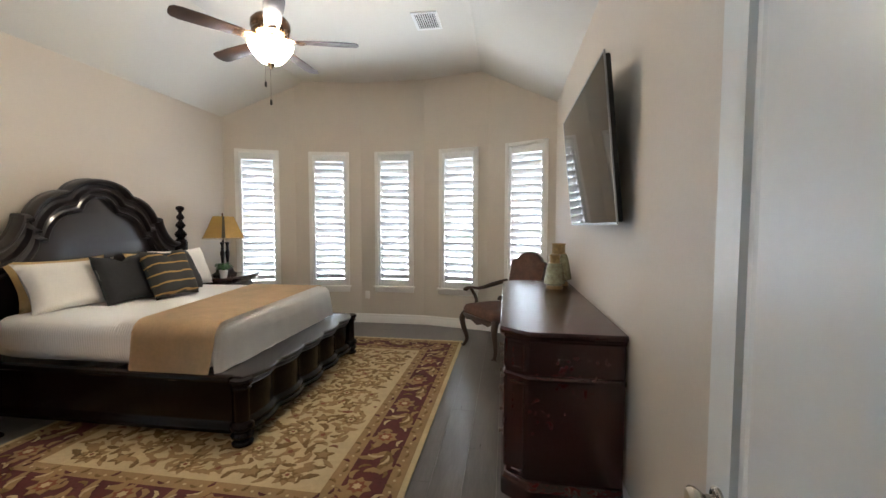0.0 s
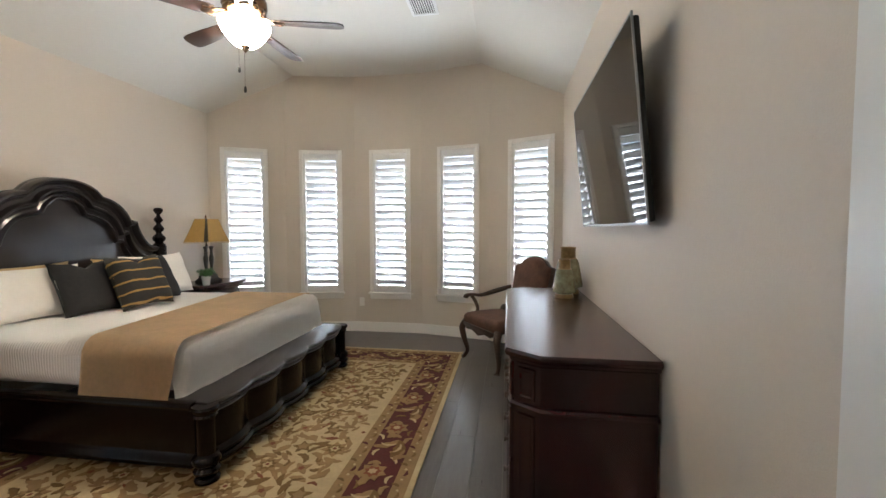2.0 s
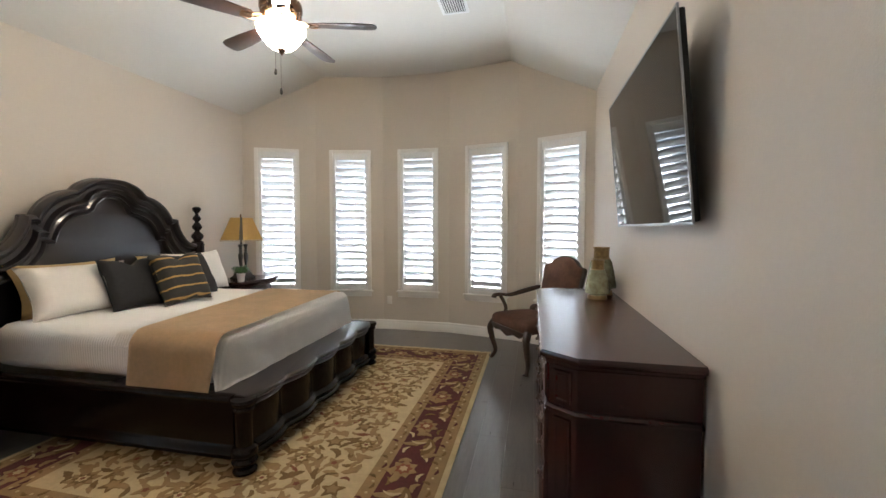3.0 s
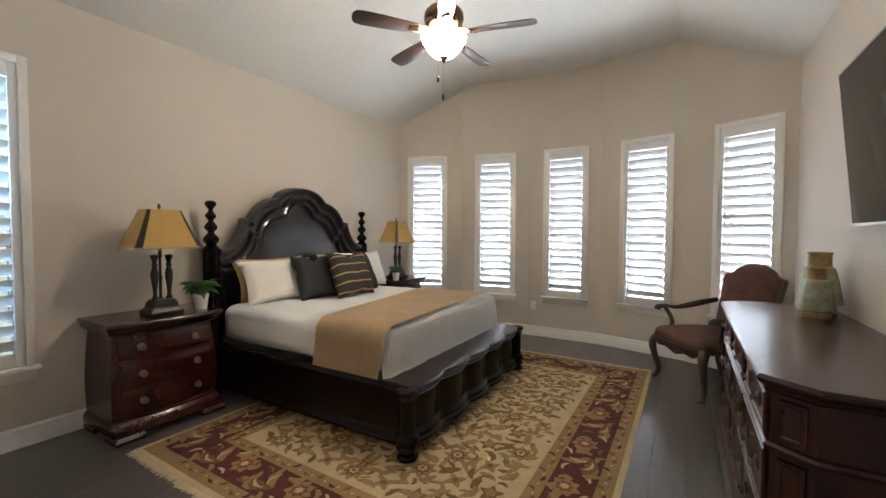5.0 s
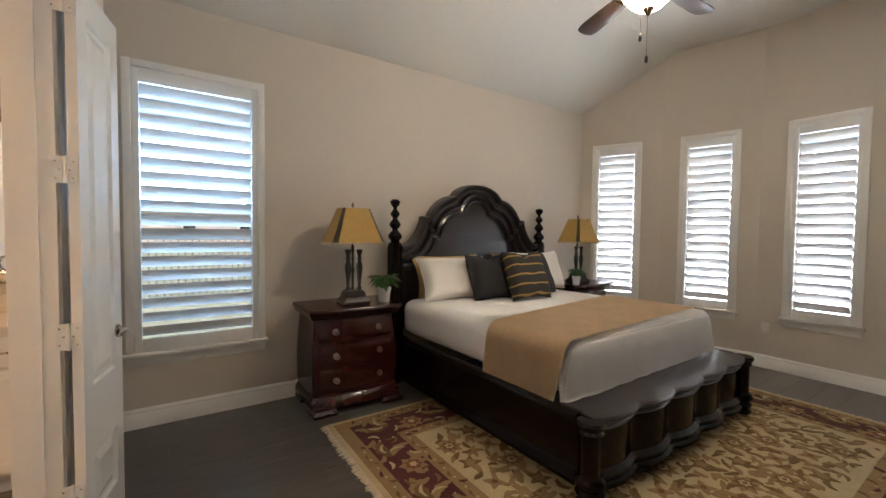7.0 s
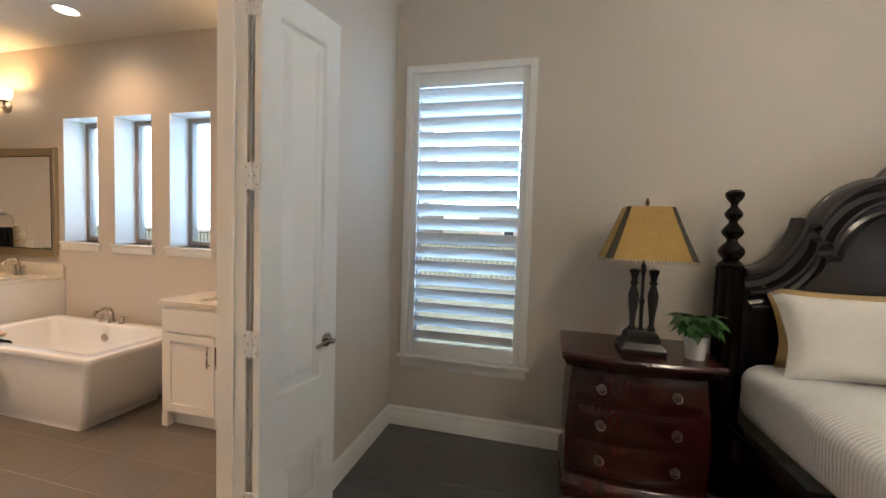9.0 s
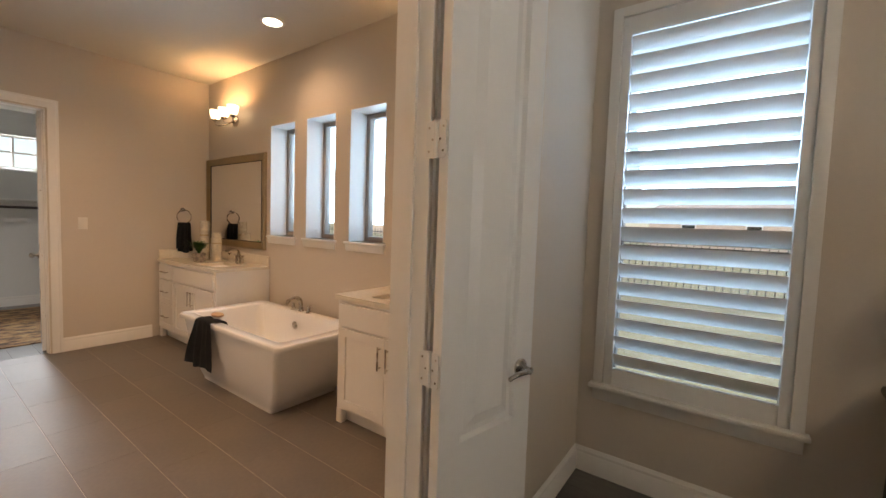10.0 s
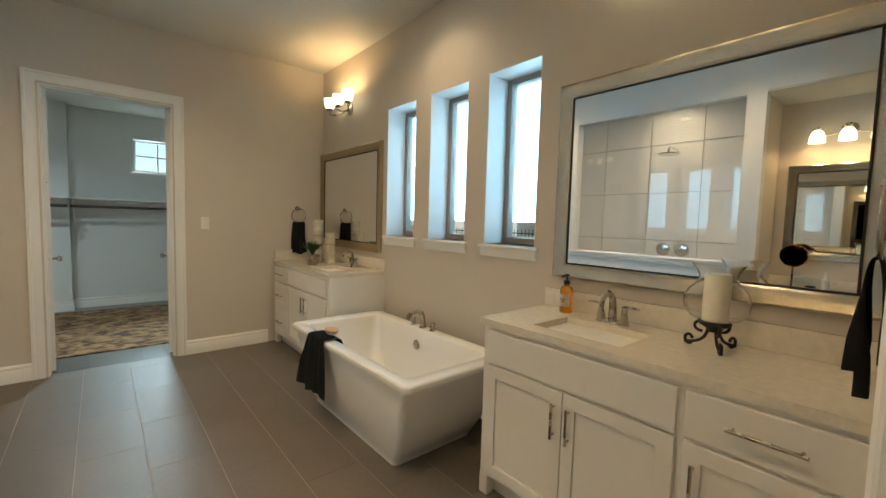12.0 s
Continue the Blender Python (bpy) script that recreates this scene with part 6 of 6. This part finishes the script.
def tub_ring(inset_x, inset_y, z, r, off_y=0.0):
    return ring_rect(TX0 + inset_x, TX1 - inset_x, TY0 + inset_y + off_y, TY1 - inset_y + off_y, z, r, 7)


outer = [(0.105, 0.235, 0.0), (0.105, 0.232, 0.018), (0.094, 0.205, 0.05), (0.074, 0.155, 0.14), (0.052, 0.110, 0.26), (0.034, 0.075, 0.40), (0.022, 0.05, 0.515)]
rim = [(0.0, 0.0, 0.515, 0.045), (-0.004, -0.004, 0.53, 0.05), (-0.002, -0.002, 0.548, 0.05), (0.006, 0.006, 0.556, 0.045), (0.075, 0.095, 0.556, 0.05), (0.083, 0.103, 0.55, 0.05), (0.088, 0.108, 0.535, 0.05)]
inner = [(0.10, 0.13, 0.44, 0.06), (0.125, 0.18, 0.28, 0.08), (0.15, 0.25, 0.17, 0.10), (0.19, 0.32, 0.135, 0.10), (0.26, 0.45, 0.13, 0.08)]
part("shell", loft([tub_ring(a, b, z, 0.035) for a, b, z in outer] + [tub_ring(*q) for q in rim] + [tub_ring(*q) for q in inner]), ACRYLIC, tub, smooth=35)
part("overflow", moved(lathe([(0.036, 0), (0.036, 0.006), (0.028, 0.010), (0.01, 0.012)], 24), Matrix.Translation((TX0 + 0.112, -1.81, 0.44)) @ Matrix.Rotation(math.pi / 2, 4, "Y")), NICKEL, tub, "nickel overflow plate")
tf = tagged(root("tub_faucet", (-3.365, -1.83, 0.556)), "brushed nickel deck-mounted tub faucet on the rim", "faucet")
sp = smooth_path([(0, 0, 0), (0, 0, 0.06), (0.015, 0, 0.11), (0.06, 0, 0.135), (0.12, 0, 0.12), (0.15, 0, 0.08)], 5)
part("spout", tube(sp, [0.022 - 0.006 * min(1, k / 20) for k in range(len(sp))], 12), NICKEL, tf)
part("flange", lathe([(0.03, 0), (0.03, 0.006), (0.024, 0.012)], 20), NICKEL, tf)
for s in (-1, 1):
    h = part("handle", moved(lathe([(0.024, 0), (0.024, 0.006), (0.016, 0.012), (0.013, 0.05), (0.017, 0.06), (0.004, 0.066)], 16), Matrix.Translation((0, s * 0.12, 0))), NICKEL, tf)
    part("lever", tube([(0, s * 0.12, 0.057), (0.0, s * 0.16, 0.066), (0.0, s * 0.19, 0.064)], [0.007, 0.006, 0.005], 8), NICKEL, h)


def hung_cloth(name, path, width, m, label, material=TOWEL, seed=0, flare=0.25, parent=None):
    """A towel along a (out, z) path, width across, with folds that grow towards its hems."""
    bm = bmesh.new()
    n = 20
    pts = smooth_path([(0, a, b) for a, b in path], 4)
    top = max(p.z for p in pts)
    grid = []
    for p in pts:
        drop = top - p.z
        row = []
        for k in range(n + 1):
            u = k / n - 0.5
            f = noise.noise(Vector((u * 5 + seed, p.z * 1.5, seed))) * 0.045 * min(1, drop * 5) + 0.012 * math.sin(u * 22 + seed) * min(1, drop * 5)
            row.append(bm.verts.new((u * width * (1 - flare + 2 * flare * min(1, drop * 3)) + 0.02 * noise.noise(Vector((seed, p.z * 4, 1))), p.y + f * (1 if p.y > 0 else 0.4), p.z + 0.012 * math.sin(u * 8 + seed) * min(1, drop * 4))))
        grid.append(row)
    for a, b in zip(grid, grid[1:]):
        for k in range(n):
            bm.faces.new((a[k], a[k + 1], b[k + 1], b[k]))
    bmesh.ops.solidify(bm, geom=bm.faces[:], thickness=0.009)
    if parent is not None:
        return part(name, moved(bm, m), material, parent, label, 60)
    ob = link(name, bm, material, None, "", 60)
    ob.matrix_world = m
    return tagged(ob, label, "towel")


hung_cloth("towel", [(-0.12, 0.515), (-0.105, 0.56), (-0.06, 0.568), (0.005, 0.566), (0.018, 0.54), (0.02, 0.44), (0.03, 0.32), (0.04, 0.19)], 0.34, pose(-2.615, -2.03, 0, 0, 0, -90), "charcoal terry towel draped over the tub rim", seed=3)
brush = tagged(root("bath_brush", (-2.70, -1.997, 0.578)), "round wooden bath brush lying on the towel", "brush")
BRW = mat("pale brush wood", (0.50, 0.31, 0.17), 0.5, vary=0.15, scale=10)
part("handle", moved(lathe([(0.045, 0.012), (0.055, 0.018), (0.055, 0.030), (0.045, 0.036), (0.005, 0.037)], 24, (0.75, 1.2)), Matrix.Identity(4)), BRW, brush, "pale wooden back")
part("bristles", lathe([(0.042, 0.0), (0.046, 0.013), (0.005, 0.013)], 24, (0.75, 1.2)), LINEN, brush, "cream bristles")


def towel_ring(m, label, length, wide, seed):
    t = new("towel_ring")
    t.matrix_basis = m
    tagged(t, label, "towel ring")
    part("rosette", moved(lathe([(0.027, 0), (0.027, 0.008), (0.015, 0.014), (0.011, 0.05), (0.014, 0.058), (0.004, 0.062)], 20), Matrix.Rotation(-math.pi / 2, 4, "X")), NICKEL, t)
    part("ring", tube([(0.078 * math.sin(k * math.pi / 16), 0.05, -0.078 + 0.078 * math.cos(k * math.pi / 16)) for k in range(33)], 0.0055, 8), NICKEL, t)
    w = m @ pose(0, 0.05, -0.15)
    hung_cloth("towel", [(-0.018, -length * 0.9), (-0.014, -0.08), (-0.006, -0.012), (0.0, 0.002), (0.010, -0.012), (0.018, -0.10), (0.024, -length)], wide, w, "charcoal hand towel through a nickel ring", seed=seed, flare=0.12)


towel_ring(pose(-3.20, YC, 1.47, 0, 0, 0), "nickel towel ring beside the champagne mirror", 0.35, 0.15, 5)
towel_ring(pose(-2.77, YB, 1.47, 0, 0, 180), "nickel towel ring near the bathroom door", 0.27, 0.24, 8)

# ---- things on the counters ----
sb = tagged(root("soap_bottle", (-3.405, -0.63, 0.90)), "amber soap bottle with a black pump", "bottle")
part("body", lathe([(0.03, 0), (0.033, 0.004), (0.033, 0.12), (0.028, 0.135), (0.013, 0.145), (0.013, 0.155)], 24), AMBER, sb, "amber soap")
part("pump", lathe([(0.016, 0.152), (0.016, 0.172), (0.005, 0.174), (0.005, 0.195), (0.012, 0.197), (0.012, 0.206), (0.002, 0.208)], 16), BLACKMETAL, sb, "black pump")
part("spout", tube([(0, 0, 0.20), (0.04, 0, 0.198), (0.045, 0, 0.192)], 0.005, 8), BLACKMETAL, sb, "black spout")
lab = [[(0.0338 * math.cos(t), 0.0338 * math.sin(t), z) for t in [radians(-60 + 120 * k / 12) for k in range(13)]] for z in (0.035, 0.10)]
bm = bmesh.new()
r0, r1 = [[bm.verts.new(p) for p in l] for l in lab]
for k in range(12):
    bm.faces.new((r0[k], r0[k + 1], r1[k + 1], r1[k]))
bmesh.ops.solidify(bm, geom=bm.faces[:], thickness=0.0004)
part("paper_label", bm, LINEN, sb, "white paper label")
bm = bmesh.new()
for z, a in ((0.072, 26), (0.06, 14)):
    box(0.0336, 0.0346, -0.034 * math.sin(radians(a)), 0.034 * math.sin(radians(a)), z, z + 0.004, bm=bm)
part("print", bm, BLACKMETAL, sb, "two dark bars of print")

ch2 = tagged(root("candle_holder", (-3.31, 0.085, 0.90)), "black scrolled iron hurricane holder with an ivory candle", "candle holder")
for k in range(3):
    a = radians(30 + 120 * k)
    pts = []
    for q in range(40):
        s = q / 39
        if s < 0.3:
            th = radians(180 - 330 * (s / 0.3))
            r, z = 0.085 + (0.010 + 0.010 * s / 0.3) * math.cos(th), 0.028 + (0.012 + 0.012 * s / 0.3) * math.sin(th)
        elif s < 0.75:
            f = (s - 0.3) / 0.45
            r, z = 0.105 * (1 - f) + 0.018 * f - 0.02 * math.sin(math.pi * f), 0.012 + 0.085 * f - 0.02 * math.sin(math.pi * f)
        else:
            f = (s - 0.75) / 0.25
            th = radians(180 - 280 * f)
            r, z = 0.045 + 0.024 * math.cos(th), 0.085 + 0.02 * math.sin(th)
        pts.append((r * math.cos(a), r * math.sin(a), z))
    part("scroll_leg", tube(pts, 0.006, 8), BLACKMETAL, ch2, "scrolled iron leg")
part("cup", lathe([(0.02, 0.07), (0.03, 0.085), (0.054, 0.10), (0.056, 0.112), (0.050, 0.113), (0.02, 0.108)], 24), BLACKMETAL, ch2)
part("candle", lathe([(0.044, 0.11), (0.045, 0.113), (0.045, 0.293), (0.042, 0.298), (0.012, 0.294), (0.001, 0.295)], 24), CANDLE, ch2, "ivory pillar candle")
hp = [(0.050, 0.112), (0.085, 0.128), (0.108, 0.160), (0.113, 0.192), (0.100, 0.230), (0.070, 0.262), (0.063, 0.285), (0.070, 0.308), (0.090, 0.335)]
hurr = part("glass_chimney", lathe(hp + [(r - 0.003, z) for r, z in hp[::-1]], 28), GLASS, ch2, "clear hurricane glass")
hurr.visible_shadow = False
MERC = mat("mottled ivory candle glass", (0.66, 0.60, 0.48), 0.25, vary=0.3, scale=16, coat=0.4)
for x, y, h, r in ((-3.27, -3.56, 0.45, 0.050), (-3.32, -3.38, 0.32, 0.052)):
    t = tagged(root("candle_jar", (x, y, 0.90)), "tall mottled ivory glass candle jar", "candle", "candle jars")
    part("jar", lathe([(r, 0), (r, h), (r - 0.004, h), (r - 0.004, h - 0.03), (0.002, h - 0.035)], 24), MERC, t)
    part("rim", lathe([(r + 0.002, h * 0.62), (r + 0.003, h * 0.63), (r + 0.003, h * 0.65), (r + 0.002, h * 0.66)], 24), FRAMEGOLD, t, "gold band")
STONE = mat("mottled stone pot", (0.30, 0.25, 0.20), 0.7, vary=0.5, scale=40)
potted_plant("grass_pot", (-3.13, -3.37, 0.90), 460, 0.068, 0.10, 0.15, 0.16, 0.05, "grassy green plant in a mottled stone pot", STONE, seed=5, grass=True)

# niche vanity with a make-up mirror
nv = tagged(root("makeup_vanity", (0, 0, 0)), "white shaker make-up vanity in the niche", "vanity")
part("body", box(-0.87, -0.335, -0.365, YB - 0.004, 0.10, 0.80), CABINET, nv)
for a, b in ((-0.34, 0.09), (0.11, 0.54)):
    bm = box(-0.89, -0.87, a, b, 0.60, 0.78, 0.003)
    dr = part("drawer", bm, CABINET, nv)
    bar_pull(dr, (-0.89, (a + b) / 2 - 0.06, 0.69), (-0.89, (a + b) / 2 + 0.06, 0.69), (-0.026, 0, 0))
ct = tagged(root("countertop", (0, 0, 0)), "cream quartz make-up counter in the niche", "countertop")
part("slab", box(-0.90, -0.333, -0.367, YB - 0.004, 0.80, 0.835, 0.003), QUARTZ, ct)
part("backsplash", box(-0.353, -0.333, -0.366, YB - 0.004, 0.8355, 0.935, 0.002), QUARTZ, ct)
mm = tagged(root("makeup_mirror", (-0.55, -0.16, 0.835)), "round bronze make-up mirror on a stand", "mirror")
part("base", lathe([(0.07, 0), (0.07, 0.008), (0.02, 0.016)], 24), BRONZE, mm)
part("stem", tube([(0, 0, 0.01), (0, 0, 0.22)], 0.008, 10), BRONZE, mm)
part("rim", moved(lathe([(0.10, -0.008), (0.106, 0.0), (0.10, 0.008), (0.094, 0.0), (0.1, -0.008)], 32), Matrix.Translation((0, 0, 0.31)) @ Matrix.Rotation(radians(90), 4, "Y")), BRONZE, mm)
part("mirror_glass", moved(lathe([(0.097, -0.004), (0.097, 0.004), (0.001, 0.004)], 32), Matrix.Translation((0, 0, 0.31)) @ Matrix.Rotation(radians(90), 4, "Y")), MIRROR, mm)
jar = tagged(root("cream_jar", (-0.60, -0.02, 0.835)), "low white cream jar with a dark lid", "jar")
part("body", lathe([(0.035, 0), (0.036, 0.004), (0.036, 0.03), (0.03, 0.032)], 20), CERAMIC, jar)
part("lid", lathe([(0.037, 0.031), (0.037, 0.045), (0.03, 0.047)], 20), BLACKMETAL, jar, "dark lid")
lb = tagged(root("lotion_bottle", (-0.55, 0.07, 0.835)), "clear lotion bottle with a white pump", "bottle")
part("body", lathe([(0.028, 0), (0.03, 0.004), (0.03, 0.10), (0.01, 0.115), (0.01, 0.13)], 20), CERAMIC, lb)
part("pump", lathe([(0.012, 0.13), (0.012, 0.145), (0.004, 0.147), (0.004, 0.165), (0.011, 0.167), (0.002, 0.172)], 14), PLATE, lb)

# ---- entry hall behind the bedroom door ----
structure("wall_hall_west", box(-0.13, -0.07, -0.44, YB, 0, 2.9), WALL, "greige painted hall wall")
structure("wall_hall_east", box(XE, XE + 0.14, -0.44, YB, 0, 2.9), WALL, "greige painted hall wall")
structure("wall_hall_end", box(-0.13, XE + 0.14, -0.50, -0.44, 0, 2.9), WALL, "greige painted end of the hall")


# ---- ground outside ----
GRASS = mat("dry lawn", (0.21, 0.205, 0.12), 0.95, vary=0.4, scale=0.6, bump=0.5, fine=12)
tagged(link("ground", box(-900, 900, -900, 900, -0.40, -0.26), GRASS), "lawn around the house", "ground", kind="structure")


# ---- floors in pieces ----
def floor_piece(w, d, name, material, bev=0.001):
    bm = box(-w / 2, w / 2, -d / 2, d / 2, -0.0125, 0.0)
    top = [e for e in bm.edges if all(v.co.z > -0.001 for v in e.verts)]
    bmesh.ops.bevel(bm, geom=top, offset=bev, segments=1, affect="EDGES")
    me = bpy.data.meshes.new(name)
    bm.to_mesh(me)
    bm.free()
    me.materials.append(material)
    return me


def random_tint(material, amount):
    """Let pieces of one material differ a little from one another."""
    nt = material.node_tree
    info, mul, hsv = nt.nodes.new("ShaderNodeObjectInfo"), nt.nodes.new("ShaderNodeMapRange"), nt.nodes.new("ShaderNodeHueSaturation")
    mul.inputs["To Min"].default_value, mul.inputs["To Max"].default_value = 1 - amount, 1 + amount
    nt.links.new(info.outputs["Random"], mul.inputs["Value"])
    nt.links.new(mul.outputs["Result"], hsv.inputs["Value"])
    nt.links.new(nt.nodes["Color Ramp"].outputs["Color"], hsv.inputs["Color"])
    nt.links.new(hsv.outputs["Color"], nt.nodes["Principled BSDF"].inputs["Base Color"])


random_tint(PLANK, 0.06)
random_tint(TILE, 0.035)
floor = tagged(root("floor", (0, 0, 0)), "dark stained wood plank floor", "floor", kind="structure")
cache = {}


def lay(parent, name, material, x0, x1, y0, y1, w, d, gap, stagger, start=0.0):
    n = 0
    x = x0
    row = 0
    while x < x1 - 0.005:
        ww = min(w, x1 - x)
        y = y0 - d * ((row * stagger + start) % 1)
        while y < y1 - 0.005:
            a, b = max(y, y0), min(y + d, y1)
            if b - a > 0.01:
                key = (name, round(ww, 3), round(b - a, 3))
                if key not in cache:
                    cache[key] = floor_piece(ww - gap, b - a - gap * 0.3, name, material)
                ob = new(name, cache[key])
                ob.parent = parent
                ob.location = (x + ww / 2, (a + b) / 2, 0)
                n += 1
            y += d
        x += w
        row += 1
    return n


lay(floor, "plank", PLANK, XW, XE, YS - 0.065, 6.45, 0.19, 1.5, 0.001, 0.37)
lay(floor, "plank", PLANK, -0.07, XE, -0.44, YS - 0.065, 0.19, 1.5, 0.001, 0.37)
tagged(link("floor_grout", box(XW, 0.02, YC - 0.06, YS - 0.068, -0.0135, -0.0015), GROUT), "pale grout bed under the tiles", "floor", kind="structure")
tfloor = tagged(root("floor_tile", (0, 0, 0)), "taupe porcelain tile floor with pale grout", "floor", kind="structure")
lay(tfloor, "tile", TILE, -3.503, -0.453, YC - 0.06, YS - 0.068, 0.305, 0.61, 0.0035, 0.5, 0.16)
lay(tfloor, "tile", TILE, -0.453, 0.02, YC - 0.06, YB, 0.305, 0.61, 0.0035, 0.5, 0.16)
lay(floor, "plank", PLANK, -3.3, 0.3, -7.1, YC - 0.062, 0.19, 1.5, 0.001, 0.37)

# ---- beyond the windows ----
IRON = mat("black fence iron", (0.02, 0.02, 0.02), 0.5, metal=0.5, vary=0.2)
fence = tagged(root("iron_fence", (-12.0, -2.0, -0.26)), "black iron picket fence across the lawn", "fence")
part("rail", box(-0.015, 0.015, -16, 16, 1.30, 1.34), IRON, fence)
part("rail", box(-0.015, 0.015, -16, 16, 0.25, 0.29), IRON, fence)
pk = None
for k in range(214):
    if pk is None:
        o = part("picket", box(-0.009, 0.009, -0.009, 0.009, 0.05, 1.45), IRON, fence, smooth=None)
        pk = o.data
    else:
        o = new("picket", pk)
        o.parent = fence
    o.location = (0, -16 + k * 0.15, 0)
BRICK = mat("tan house brick", (0.55, 0.45, 0.36), 0.9, vary=0.25, scale=3, bump=0.4, fine=30)
ROOF = mat("grey roof shingle", (0.30, 0.28, 0.26), 0.9, vary=0.3, scale=3)


def far_house(place, turn, w, d, h, rise):
    t = root("house", place, turn)
    tagged(t, "distant tan brick house with a grey hipped roof", "house", "houses beyond the fence")
    part("wall", box(-w / 2, w / 2, -d / 2, d / 2, 0, h), BRICK, t)
    e = 0.4
    bm = bmesh.new()
    b = [bm.verts.new(p) for p in ((-w / 2 - e, -d / 2 - e, h), (w / 2 + e, -d / 2 - e, h), (w / 2 + e, d / 2 + e, h), (-w / 2 - e, d / 2 + e, h), (-w / 4, 0, h + rise), (w / 4, 0, h + rise))]
    for f in ((0, 1, 5, 4), (1, 2, 5), (2, 3, 4, 5), (3, 0, 4), (3, 2, 1, 0)):
        bm.faces.new([b[i] for i in f])
    part("roof", bm, ROOF, t, "grey shingle roof", smooth=None)
    for k in (-0.3, 0.0, 0.3):
        wn_ = part("window", box(k * w - 0.6, k * w + 0.6, -d / 2 - 0.04, -d / 2 + 0.02, 1.0, 2.5), TRIM, t)
        part("pane", box(k * w - 0.5, k * w + 0.5, -d / 2 - 0.05, -d / 2 - 0.042, 1.1, 2.4), TVBLACK, wn_, "dark pane")
    return t


fh = far_house((-48, -20, -0.26), 90, 16, 11, 3.4, 3.6)
copy_thing(fh, pose(-52, -42, -0.26, 0, 0, 80))
copy_thing(fh, pose(-50, 2, -0.26, 0, 0, 95))
copy_thing(fh, pose(-20, 48, -0.26, 0, 0, 10))
copy_thing(fh, pose(6, 50, -0.26, 0, 0, -5))
